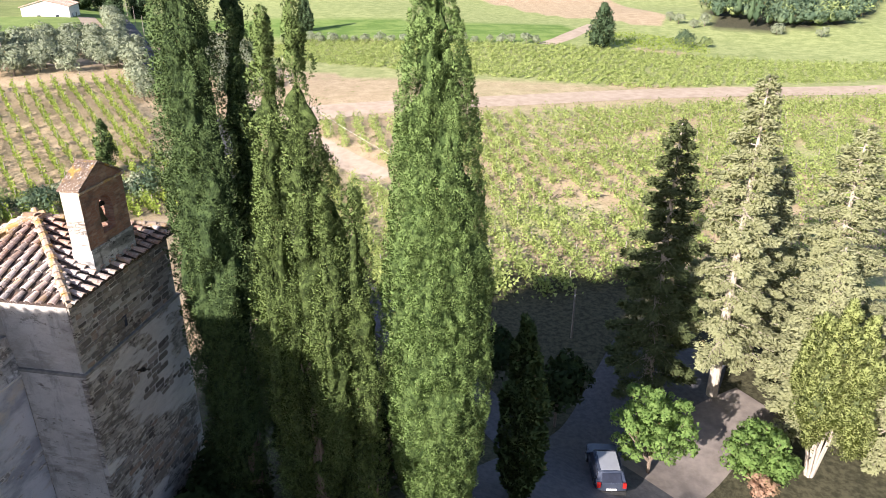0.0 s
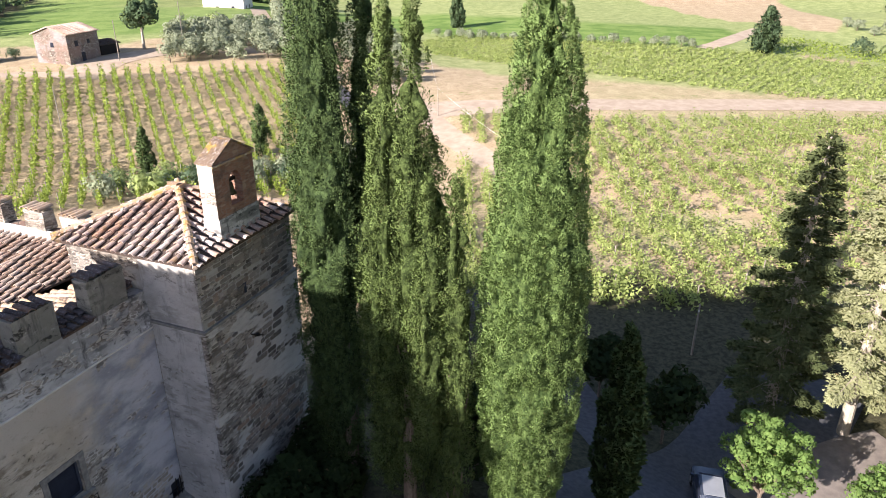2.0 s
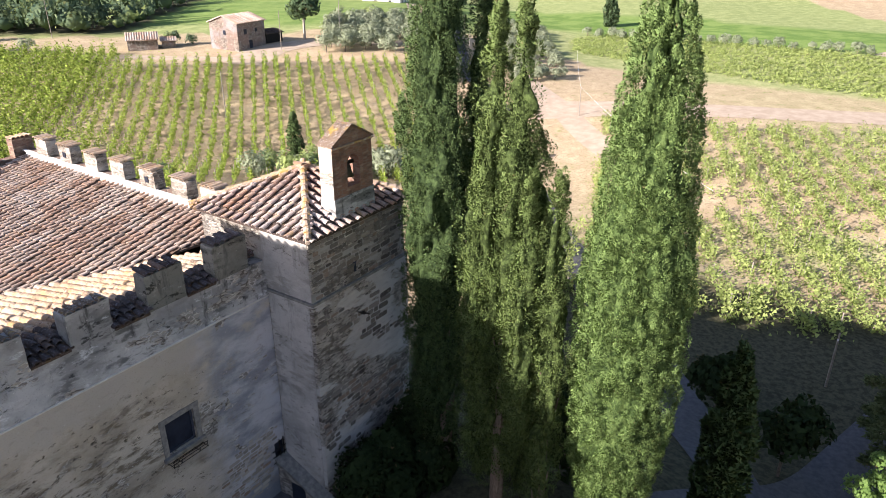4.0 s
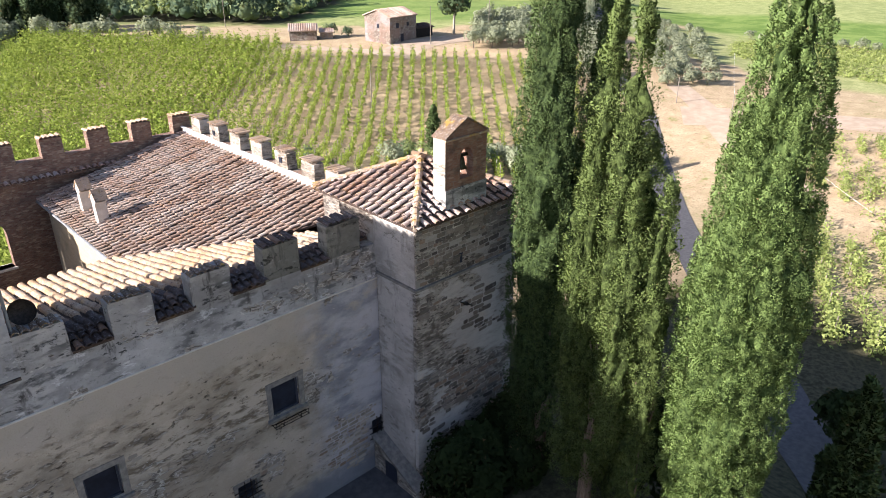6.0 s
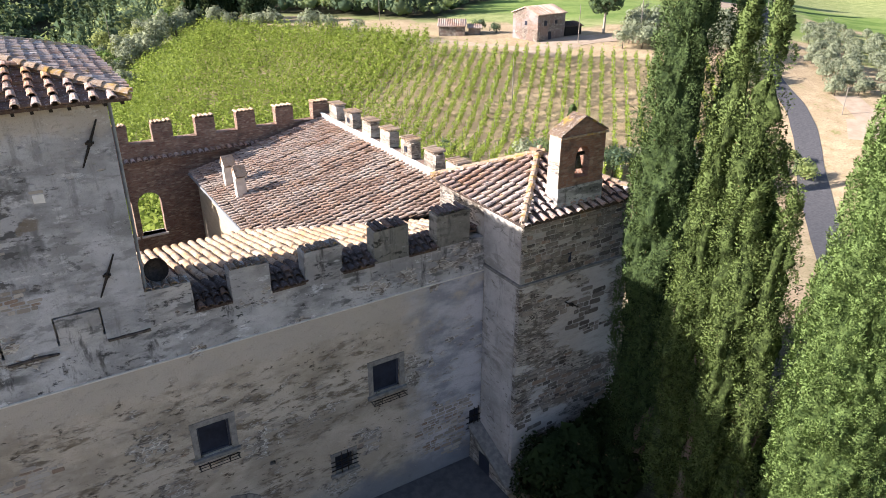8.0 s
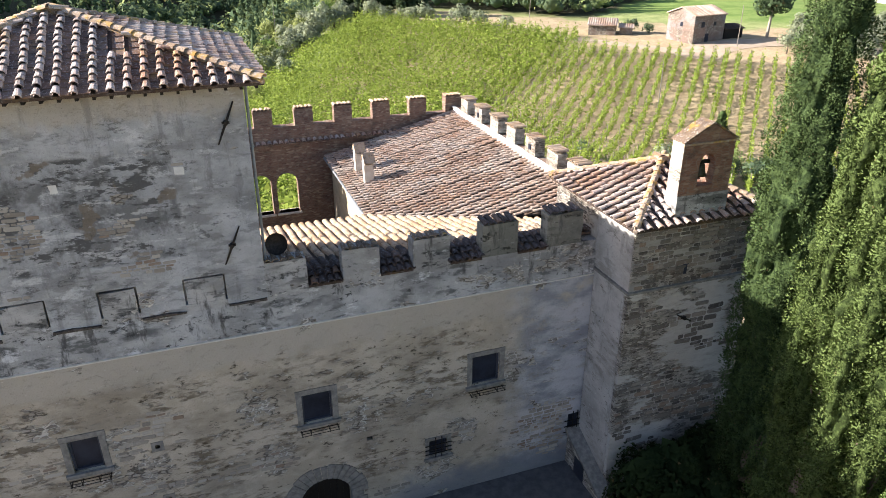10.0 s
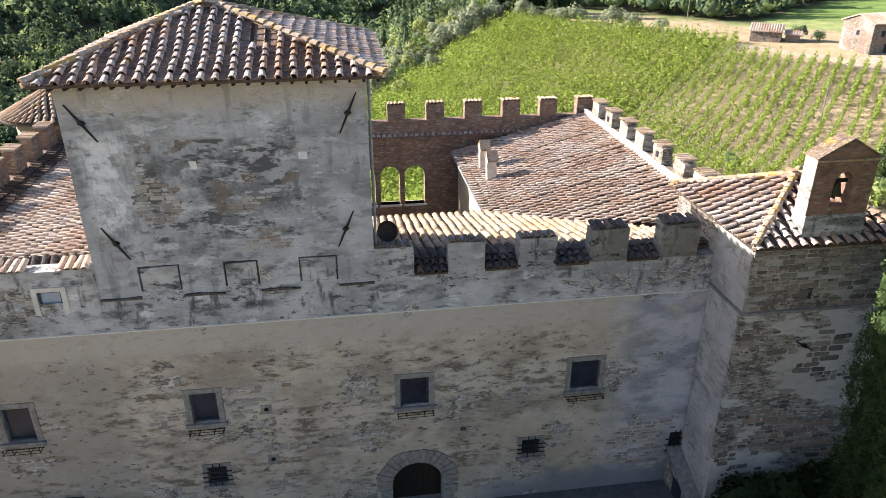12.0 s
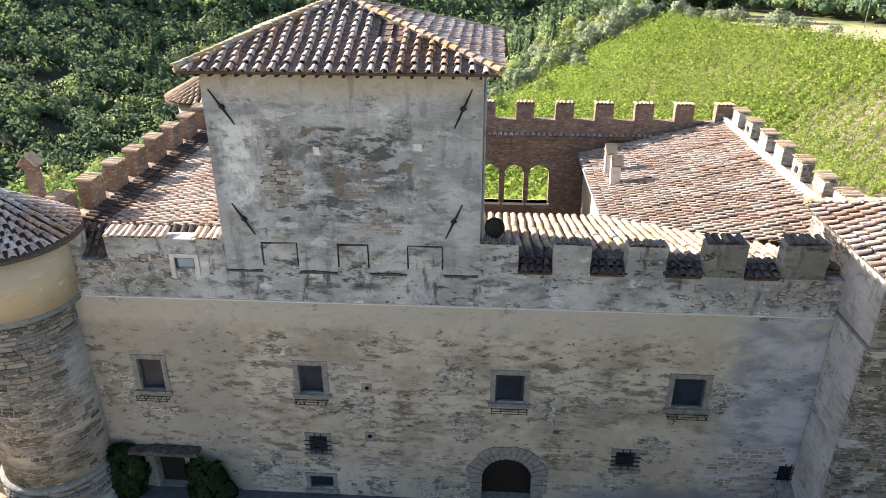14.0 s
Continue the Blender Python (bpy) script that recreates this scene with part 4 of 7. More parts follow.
SMALL = [(-7.05, -6.33, 2.72, 3.58), (4.95, 5.72, 2.60, 3.42), (11.15, 11.78, 1.90, 3.06), (-7.18, -6.22, 0.85, 1.52), (-13.55, -12.30, -0.4, 2.38)]
HOLES = [(-4.70, -4.55, 5.90, 6.05), (-4.68, -4.52, 3.60, 3.75), (2.50, 2.72, 4.15, 4.33)]
ARCH = (-0.20, 1.80, -0.6, 1.85)
facade = under(part("wall", wall_with_holes(-15.6, 11.8, -1.0, 9.62, 0.0, 0.9, WINDOWS + SMALL + HOLES + [ARCH[:2] + (-0.6, 2.85)]), FACADE), front)
under(part("string_course", Shape().prism([(-15.6, -0.035, 9.60), (-15.6, -0.035, 9.64), (-15.6, 0.0, 9.655), (-15.6, 0.0, 9.60)][::-1], (27.4, 0, 0)), LEDGE, None, "pale stone string course"), front)
under(part("offset", Shape().prism([(-15.6, 0.0, 9.625), (-15.6, 0.0, 9.64), (-15.6, 0.18, 10.75), (-15.6, 0.18, 9.625)][::-1], (27.4, 0, 0)), PARAPET), front)
under(part("parapet", wall_with_holes(-15.6, 11.8, 9.62, 10.97, 0.18, 0.75, [(-11.30, -10.56, 10.15, 10.97)]), PARAPET, None, "grey lichen-covered parapet"), front)
MERLONS = [(-15.6, -14.75, 11.95), (-13.75, -11.30, 11.9), (-10.56, -9.40, 11.9), (-0.50, 0.86, 12.0), (2.05, 3.32, 12.04), (4.52, 5.86, 12.04), (7.10, 8.48, 12.20), (9.68, 11.12, 12.26)]
for n, (xa, xb, zt) in enumerate(MERLONS):
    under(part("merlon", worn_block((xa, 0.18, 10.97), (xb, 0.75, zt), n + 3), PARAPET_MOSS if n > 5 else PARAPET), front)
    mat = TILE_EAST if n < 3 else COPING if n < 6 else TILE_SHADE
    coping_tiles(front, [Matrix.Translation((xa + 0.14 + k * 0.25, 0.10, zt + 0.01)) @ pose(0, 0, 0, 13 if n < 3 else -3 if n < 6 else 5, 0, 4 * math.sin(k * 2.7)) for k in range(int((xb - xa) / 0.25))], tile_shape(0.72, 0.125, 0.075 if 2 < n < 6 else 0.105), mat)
# The tiles in the crenels are coloured dark to stand for shade.
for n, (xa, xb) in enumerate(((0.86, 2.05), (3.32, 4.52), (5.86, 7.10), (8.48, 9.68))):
    under(slope(None, "crenel_roof", (xa + 0.02, 0.13, 11.0), (1, 0, 0), (0, 1, 0.26), [(0, 0), (xb - xa - 0.04, 0), (xb - xa - 0.04, 0.95), (0, 0.95)], 0.29, 0.31, TILE_SHADE, seed=70 + n, label="tiles laid through the crenel, coloured dark for the shade there"), front)
under(part("lintel", Shape().box((-11.45, 0.16, 11.20), (-10.45, 0.76, 11.90)), PARAPET), front)
under(part("blind_parapet", Shape().box((-9.40, 0.44, 10.97), (-0.50, 0.75, 11.95)), PARAPET), front)
for n, (xa, xb) in enumerate(((-8.10, -6.80), (-5.42, -4.30), (-2.98, -1.72))):
    under(part("blocked_merlon", worn_block((xa + 0.06, 0.19, 10.97), (xb - 0.06, 0.44, 11.80), 140 + n, 0.03, 4), PARAPET, None, "old merlon walled into the keep"), front)
# Dark strips added to draw the shade line under the keep's lower edges.
for xa, xb in ((-9.42, -8.10), (-6.80, -5.42), (-4.30, -2.98), (-1.72, -0.48)):
    under(part("drip_slate", worn_block((xa + 0.02, 0.10, 10.72), (xb - 0.02, 0.24, 10.79), int(xa * 7) + 200, 0.03, 4), SLATE, None, "dark strip added for the shade under the keep's face"), front)

# the wing's low single roof, draining from the parapet to the courtyard; behind the crenels the shade is painted as a
# strip of darker tiles
ROOF_DIP = 0.222
rk = math.hypot(1, ROOF_DIP)
under(slope(None, "courtyard_roof", (12.2, 9.4, 11.12 - 8.7 * ROOF_DIP), (-1, 0, 0), (0, -1, ROOF_DIP), [(0, 7.0 * rk), (6.9, 0), (12.7, 0), (12.7, 6.8 * rk), (0, 8.0 * rk)], 0.36, 0.40, TILE_LIGHT, size=1.2, singles=lambda u: u > 7.6, seed=5, label="terracotta roof draining towards the courtyard"), front)
under(slope(None, "mossy_roof", (12.2, 2.6, 11.12 - 1.9 * ROOF_DIP), (-1, 0, 0), (0, -1, ROOF_DIP), [(0, 1.2 * rk), (12.7, 0), (12.7, 1.95 * rk), (0, 1.95 * rk)], 0.36, 0.40, TILE_SHADE, size=1.2, seed=6, label="tiles behind the crenels with the shade put into their colour"), front)
under(part("courtyard_wall", Shape().box((-0.5, 8.8, -1), (6.0, 9.2, 8.95)), BRICK), front)
sv2 = Vector((0, 0.9, 0.85))
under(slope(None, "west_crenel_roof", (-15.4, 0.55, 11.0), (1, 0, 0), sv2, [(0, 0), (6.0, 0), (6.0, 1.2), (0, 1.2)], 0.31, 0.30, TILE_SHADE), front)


def window(box, frame_w, depth, parent, bars=False, rack=False, pane=None):
    """A stone-framed window: jambs, lintel and sill round an opening, a dark sash in it, bars or a flower rack before it."""
    xa, xb, za, zb = box
    w = under(part("window", Shape().box((xa, depth, za), (xb, depth + 0.03, zb)), pane or GLASS_DARK), parent)
    mid = (xa + xb) / 2
    sash = Shape()
    for a, b in (((xa, za), (xa + 0.07, zb)), ((xb - 0.07, za), (xb, zb)), ((xa, za), (xb, za + 0.07)), ((xa, zb - 0.07), (xb, zb)), ):
        sash.box((a[0], depth - 0.05, a[1]), (b[0], depth - 0.01, b[1]))
    part("sash", sash, SHUTTER, w)
    if frame_w:
        f = frame_w
        surround = Shape()
        for a, b in (((xa - f, za), (xa - 0.002, zb)), ((xb + 0.002, za), (xb + f, zb)), ((xa - f - 0.02, zb + 0.002), (xb + f + 0.02, zb + f)),):
            surround.box((a[0], -0.03, a[1]), (b[0], 0.22, b[1]), 0.006)
        part("stone_frame", surround, STONE_TRIM, w, "grey sandstone surround")
        part("sill", Shape().box((xa - f - 0.06, -0.12, za - 0.13), (xb + f + 0.06, 0.25, za - 0.003), 0.008), STONE_TRIM, w)
    if bars:
        g = Shape()
        n = max(2, int((xb - xa) / 0.2))
        for i in range(1, n):
            x = xa + (xb - xa) * i / n
            g.tube((x, -0.07, za - 0.16), (x, -0.07, zb + 0.16), 0.022, 0.022, 6)
        for j in range(1, 4):
            z = za + (zb - za) * j / 4
            g.tube((xa - 0.18, -0.07, z), (xb + 0.18, -0.07, z), 0.022, 0.022, 6)
        part("iron_grille", g, IRON, w, "black wrought-iron grille")
    if rack:
        g = Shape()
        for y, z in ((-0.34, za - 0.06), (-0.34, za - 0.28), (-0.20, za - 0.28), (-0.05, za - 0.28)):
            g.tube((xa - 0.16, y, z), (xb + 0.16, y, z), 0.012, 0.012, 6)
        for x in (xa - 0.12, xa + 0.2, xb - 0.2, xb + 0.12):
            g.tube((x, -0.34, za - 0.05), (x, -0.34, za - 0.30), 0.014, 0.014, 6)
            g.tube((x, -0.34, za - 0.28), (x, 0.03, za - 0.28), 0.014, 0.014, 6)
        part("flower_rack", g, IRON, w, "iron flower-pot rack under the sill")
    return w


for b in WINDOWS:
    window(b, 0.20, 0.16, front, rack=True)
for b in SMALL[:2]:
    window(b, 0.15, 0.22, front, bars=True)
window(SMALL[2], 0.0, 0.22, front, bars=True)
window(SMALL[3], 0.16, 0.18, front)
window((-11.30, -10.56, 10.15, 11.20), 0.0, 0.26, front, pane=PANE_PALE)
pw = Shape()
for a, b in (((-11.46, 10.08), (-11.30, 11.34)), ((-10.56, 10.08), (-10.40, 11.34)), ((-11.30, 11.20), (-10.56, 11.34)), ((-11.50, 9.98), (-10.36, 10.15))):
    pw.box((a[0], 0.12, a[1]), (b[0], 0.30, b[1]), 0.005)
under(part("parapet_window_frame", pw, LEDGE), front)
for xa, xb, za, zb in HOLES[:2]:
    r = Shape()
    for a, b in (((xa - 0.12, za - 0.12), (xa, zb + 0.12)), ((xb, za - 0.12), (xb + 0.12, zb + 0.12)), ((xa, zb), (xb, zb + 0.12)), ((xa, za - 0.12), (xb, za))):
        r.box((a[0], -0.02, a[1]), (b[0], 0.1, b[1]))
    under(part("vent_stone", r, STONE_TRIM, None, "pierced stone vent"), front)


def arch_door(parent):
    """A round-headed gateway: voussoirs and jamb stones round a dark plank door, with the wall's spandrels."""
    xa, xb, z0, spring = -0.20, 1.80, -0.6, 1.85
    c, r = (xa + xb) / 2, (xb - xa) / 2
    sp = Shape()
    n = 12
    arc = [(c + r * math.cos(math.pi * i / n), spring + r * math.sin(math.pi * i / n)) for i in range(n + 1)]
    for i in range(n):
        (xp, zp), (xq, zq) = arc[i], arc[i + 1]
        sp.prism([(xp, 0, zp), (xq, 0, zq), (xq, 0, 2.85), (xp, 0, 2.85)][::-1], (0, 0.9, 0)) if abs(zp - zq) > 1e-9 and max(zp, zq) < 2.8499 + 1 else None
    under(part("spandrel", sp, FACADE), parent)
    door = under(part("door", Shape().box((xa, 0.55, z0), (xb, 0.62, 2.85)), DARK_WOOD, None, "dark plank gate in a stone arch"), parent)
    for i in range(8):
        x = xa + (xb - xa) * i / 8
        part("plank", Shape().box((x + 0.006, 0.52, z0), (x + (xb - xa) / 8 - 0.006, 0.55, 2.83), 0.002), DARK_WOOD, door)
    rnd = random.Random(5)
    n = 17
    for i in range(n):
        a0, a1 = math.pi * i / n + 0.008, math.pi * (i + 1) / n - 0.008
        ro = r + 0.62 + rnd.uniform(-0.04, 0.05)
        pr = -0.045 - rnd.uniform(0, 0.02)
        ri = r - 0.01
        q = [(c + k * math.cos(t), pr, spring + k * math.sin(t)) for k, t in ((ri, a0), (ro, a0), (ro, a1), (ri, a1))]
        part("voussoir", Shape().prism(q, (0, 0.35, 0)), STONE_TRIM, door)
    z = z0
    while z < spring - 0.05:
        h = min(rnd.uniform(0.28, 0.42), spring - z)
        for sx, x in ((-1, xa), (1, xb)):
            w = rnd.choice((0.45, 0.6))
            a, b = sorted((x - sx * 0.01, x + sx * w))
            part("jamb_stone", Shape().box((a, -0.045 - rnd.uniform(0, 0.015), z + 0.008), (b, 0.3, z + h - 0.008), 0.006), STONE_TRIM, door)
        z += h


arch_door(front)
under(part("threshold", Shape().box((-0.20, -0.02, 0.2), (1.80, 0.55, 0.60)), STONE_TRIM), front)
under(part("threshold", Shape().box((-13.55, -0.02, 0.2), (-12.30, 0.35, 0.60)), STONE_TRIM), front)
under(part("side_door", Shape().box((-13.55, 0.35, -0.4), (-12.30, 0.42, 2.38)), DARK_WOOD, None, "dark side door under a stone lintel"), front)
under(part("side_door_lintel", Shape().box((-13.9, -0.06, 2.385), (-11.95, 0.3, 2.62), 0.02), STONE_TRIM), front)
under(part("door_canopy", worn_block((-14.3, -0.55, 2.66), (-11.5, 0.02, 2.80), 301, 0.06, 5), SLATE, None, "ragged dark slate canopy over the side door"), front)
for x in (-13.80, -12.29):
    under(part("side_door_jamb", Shape().box((x, -0.05, -0.6), (x + 0.245, 0.3, 2.38), 0.01), STONE_TRIM), front)

under(part("forecourt", Shape().box((-15.0, -9.0, 0.3), (11.2, -0.02, 0.585)), ASPHALT, None, "dark paved forecourt"), front)

# the main tower
tower = thing("main_tower", "square grey plastered keep with a hipped terracotta roof", "tower", (-4.95, 4.6, 0))
X0, X1, Y0, Y1, EZ = -9.42, -0.48, 0.20, 1.75, 17.85
outline = [(X0, 10.80), (-8.10, 10.80), (-8.10, 11.88), (-6.80, 11.88), (-6.80, 10.80), (-5.42, 10.80), (-5.42, 11.88), (-4.30, 11.88), (-4.30, 10.80), (-2.98, 10.80), (-2.98, 11.88), (-1.72, 11.88), (-1.72, 10.80), (X1, 10.80), (X1, EZ), (X0, EZ)]
under(part("front_face", Shape().prism([(x, 0.26, z) for x, z in outline][::-1], (0, -0.09, 0)).prism([(x, 0.50, z) for x, z in outline][::-1], (0, -0.235, 0)), TOWER, None, "weathered grey plaster over blocked battlements"), tower)
under(part("wall", Shape().box((X0, 0.75, 2.0), (X1, 6.0, EZ)).box((X0, 0.505, 11.96), (X1, 0.748, EZ)), TOWER), tower)
OV = 0.55
ex0, ex1, ey0, ey1 = X0 - OV, X1 + OV, Y0 - 0.55, 8.0
ra, rb, rz, ym = -5.75, -5.15, 19.42, 3.85
ez = EZ - 0.02
front_up = Vector((0, ym - ey0, rz - ez))
L = front_up.length
under(slope(None, "front_roof", (ex0, ey0, ez), (1, 0, 0), front_up, [(0, 0), (ex1 - ex0, 0), (rb - ex0, L), (ra - ex0, L)], 0.435, 0.37, TILE, singles=True, pan_mat=TILE_PAN_GREY, seed=11, label="weathered terracotta front slope", lost=lambda u, v: 6.05 < u < 6.6 and 1.5 < v < 3.1), tower)
east_up = Vector((rb - ex1, 0, rz - ez))
under(slope(None, "east_roof", (ex1, ey0, ez), (0, 1, 0), east_up, [(0, 0), (ey1 - ey0, 0), (ym - ey0 + 0.05, east_up.length), (ym - ey0 - 0.05, east_up.length)], 0.435, 0.37, TILE, pan_mat=TILE_PAN_GREY, seed=12), tower)
west_up = Vector((ra - ex0, 0, rz - ez))
under(slope(None, "west_roof", (ex0, ey1, ez), (0, -1, 0), west_up, [(0, 0), (ey1 - ey0, 0), (ey1 - ym + 0.05, west_up.length), (ey1 - ym - 0.05, west_up.length)], 0.435, 0.37, TILE, pan_mat=TILE_PAN_GREY, seed=13), tower)
back_up = Vector((0, ym - ey1, rz - ez))
under(slope(None, "back_roof", (ex1, ey1, ez), (-1, 0, 0), back_up, [(0, 0), (ex1 - ex0, 0), (ex1 - ra, back_up.length), (ex1 - rb, back_up.length)], 0.435, 0.37, TILE, pan_mat=TILE_PAN_GREY, seed=14), tower)
for n, (a, b) in enumerate((((ex0, ey0, ez), (ra, ym, rz)), ((ex1, ey0, ez), (rb, ym, rz)), ((ex0, ey1, ez), (ra, ym, rz)), ((ex1, ey1, ez), (rb, ym, rz)), ((ra, ym, rz + 0.03), (rb, ym, rz + 0.03)))):
    under(ridge_caps(None, "hip" if n < 4 else "ridge", Vector(a) + Vector((0, 0, 0.07)), Vector(b) + Vector((0, 0, 0.07)), TILE_HIP, 20 + n), tower)
for x in (-9.2, -0.75):
    under(part("rear_post", Shape().tube((x, 7.4, 8.5), (x, 7.4, 17.95), 0.08, 0.07, 8), DARK_WOOD), tower)
under(part("rear_beam", Shape().box((-9.4, 7.3, 17.70), (-0.6, 7.5, 17.86)), DARK_WOOD), tower)
for i in range(24):
    x = ex0 + 0.2 + (ex1 - ex0 - 0.4) * i / 23
    eave = Shape().box((x - 0.04, ey0 + 0.12, ez - 0.19), (x + 0.04, Y0 - 0.04, ez - 0.10))
    under(part("rafter_end", eave, DARK_WOOD), tower)


def tie_anchor(parent, x, z, y, tilt, length=1.15):
    """A wrought-iron tie-rod anchor: a long slanting bar with a swollen boss, wedged through an eye."""
    s = Shape()
    d = Vector((math.sin(radians(tilt)), 0, math.cos(radians(tilt))))
    c = Vector((x, y - 0.07, z))
    s.tube(c - d * length / 2, c, 0.022, 0.045, 6)
    s.tube(c, c + d * length / 2, 0.045, 0.022, 6)
    s.tube((x, y + 0.02, z), (x, y - 0.14, z), 0.085, 0.06, 10)
    s.box((x - 0.11, y - 0.05, z - 0.035), (x + 0.11, y - 0.015, z + 0.035))
    return under(part("tie_anchor", s, IRON, None, "black wrought-iron tie-rod anchor"), parent)


for x, z, t in ((-8.80, 16.62, -33), (-1.08, 16.65, 24), (-8.55, 12.75, -31), (-1.36, 12.82, 24)):
    tie_anchor(tower, x, z, 0.165, t, 1.35)
for x, z, w in ((-5.91, 15.2, 0.14), (-2.55, 15.38, 0.13)):
    under(part("patch", Shape().box((x - w, 0.155, z - w), (x + w, 0.19, z + w * 0.9), 0.02), LIME, None, "pale square patch"), tower)
under(part("downpipe", Shape().tube((-0.40, 0.35, 11), (-0.40, 0.35, 17.7), 0.045, 0.045, 8), GUTTER), tower)

# the bell tower
bell = thing("bell_tower", "rubble-stone corner tower with a hipped tile roof", "tower", (14.45, 0.5, 0))
BX0, BX1, BY0, BY1, BZ = 11.80, 17.15, -2.20, 3.4, 12.30
shaft = Shape()
shaft.prism([(BX0 - 0.08, BY0 - 0.08, -1), (BX1 + 0.08, BY0 - 0.08, -1), (BX1 + 0.08, BY1, -1), (BX0 - 0.08, BY1, -1)], (0, 0, 10.85))
under(part("lower_shaft", shaft, RUBBLE, None, "lower rubble shaft with patchy plaster"), bell)
under(part("upper_shaft", Shape().box((BX0, BY0, 9.86), (BX1, BY1, BZ)), RUBBLE_DARK), bell)
under(part("band", Shape().prism([(BX0 - 0.11, BY0 - 0.11, 9.80), (BX1 + 0.11, BY0 - 0.11, 9.80), (BX1 + 0.11, BY1, 9.80), (BX0 - 0.11, BY1, 9.80)], (0, 0, 0.09)), STONE_TRIM), bell)
bx0, bx1, by0, by1, bz = BX0 - 0.28, BX1 + 0.28, BY0 - 0.30, BY1 + 0.25, BZ + 0.10
ax, ay, az = 14.75, 0.75, 13.62
for n, (o, al, w, t) in enumerate((((bx0, by0), (1, 0, 0), bx1 - bx0, ax - bx0), ((bx1, by0), (0, 1, 0), by1 - by0, ay - by0), ((bx1, by1), (-1, 0, 0), bx1 - bx0, bx1 - ax), ((bx0, by1), (0, -1, 0), by1 - by0, by1 - ay))):
    oo = Vector((*o, bz))
    top = Vector((ax, ay, az))
    upv = top - oo - Vector(al) * t
    under(slope(None, "roof", oo, al, upv, [(0, 0), (w, 0), (t + 0.02, upv.length), (t - 0.02, upv.length)], 0.40, 0.37, TILE, singles=n in (0, 3), seed=30 + n), bell)
    under(ridge_caps(None, "hip", oo + Vector((0, 0, 0.07)), top + Vector((0, 0, 0.07)), TILE_HIP, 50 + n), bell)
under(part("west_plaster", Shape().box((BX0 - 0.10, BY0 + 0.10, 0.5), (BX0 - 0.083, -0.05, 9.79), 0.0), FLANK, None, "smooth warm-grey plaster on the flank"), bell)
under(part("west_plaster", Shape().box((BX0 - 0.02, BY0 + 0.06, 9.90), (BX0 - 0.003, 0.17, BZ - 0.02), 0.0), FLANK), bell)
tie_anchor(bell, 14.3, 8.42, BY0 - 0.08, -60, 0.8)
under(part("slit", Shape().box((14.05, BY0 - 0.012, 10.25), (14.18, BY0 + 0.05, 10.55)), GLASS_DARK, None, "keyhole slit"), bell)
under(part("gun_loop", Shape().tube((14.115, BY0 - 0.015, 10.62), (14.115, BY0 + 0.05, 10.62), 0.12, 0.12, 12), GLASS_DARK), bell)
under(part("side_slit", Shape().box((BX0 - 0.095, -0.86, 5.25), (BX0 - 0.02, -0.72, 5.6)), GLASS_DARK), bell)

under(part("apex_cap", worn_block((ax - 0.22, ay - 0.22, az + 0.02), (ax + 0.22, ay + 0.22, az + 0.20), 61, 0.04, 2), TILE_HIP, None, "lichened cap tile"), bell)

# a sloping stone ramp wall against the tower's flank, with a low doorway in it
ramp = Shape().prism([(11.2, -0.02, 0.4), (11.2, -2.75, 0.4), (11.2, -2.75, 1.0), (11.2, -0.02, 2.25)][::-1], (0.5, 0, 0))
under(part("ramp_wall", ramp, RUBBLE, None, "low sloping wall against the tower"), bell)
under(part("ramp_coping", Shape().prism([(11.08, -0.02, 2.255), (11.08, -2.85, 0.96), (11.08, -2.85, 1.08), (11.08, -0.02, 2.375)][::-1], (0.66, 0, 0)), STONE_TRIM, None, "dark sloping coping"), bell)
under(part("ramp_door", Shape().box((11.185, -1.5, 0.4), (11.197, -0.75, 1.45)), GLASS_DARK, None, "dark doorway"), bell)
dish = thing("satellite_dish", "dark satellite dish on the parapet beside the keep", "satellite dish", (0.05, 1.0, 12.0))
part("bowl", Shape().lathe([(0.02, 0.0), (0.2, 0.03), (0.34, 0.1), (0.36, 0.13)], (0, 0, 0), 20, False), IRON, dish, "", True).matrix_basis = Matrix.Translation((0, -0.25, 0.38)) @ pose(0, 0, 0, 70, 0, -15)
part("mast", Shape().tube((0, 0, -1.0), (0, -0.2, 0.38), 0.03, 0.03, 6), IRON, dish)

gable = thing("bell_gable", "red-brick bell gable with a small bell standing on the tower roof", "bell gable", (14.35, -1.9, 12.5))
GX0, GX1, GY0, GY1 = 13.36, 15.46, -2.12, -1.50
gz0, gz1, gz2, gpk = 12.1, 13.30, 15.20, 15.78
gm = (GX0 + GX1) / 2
under(part("plinth", Shape().box((GX0 - 0.03, GY0 - 0.03, gz0), (GX1 + 0.03, GY1 + 0.03, gz1)), PARAPET, None, "grey plastered plinth"), gable)
ow, oz0, oz1 = 0.33, 13.58, 14.34
body = Shape()
body.box((GX0, GY0, gz1), (GX1, GY1, oz0))
body.box((GX0, GY0, oz0), (gm - ow, GY1, oz1)).box((gm + ow, GY0, oz0), (GX1, GY1, oz1))
n = 8
arc = [(gm + ow * math.cos(math.pi * i / n), oz1 + ow * 1.25 * math.sin(math.pi * i / n)) for i in range(n + 1)]
poly = [(GX0, oz1), *[p for p in reversed(arc)], (GX1, oz1), (GX1, gz2), (gm, gpk), (GX0, gz2)]
for (xa, za), (xb, zb) in zip(arc, arc[1:]):
    body.prism([(xa, GY0, za), (xb, GY0, zb), (xb, GY0, 14.82), (xa, GY0, 14.82)][::-1], (0, GY1 - GY0, 0))
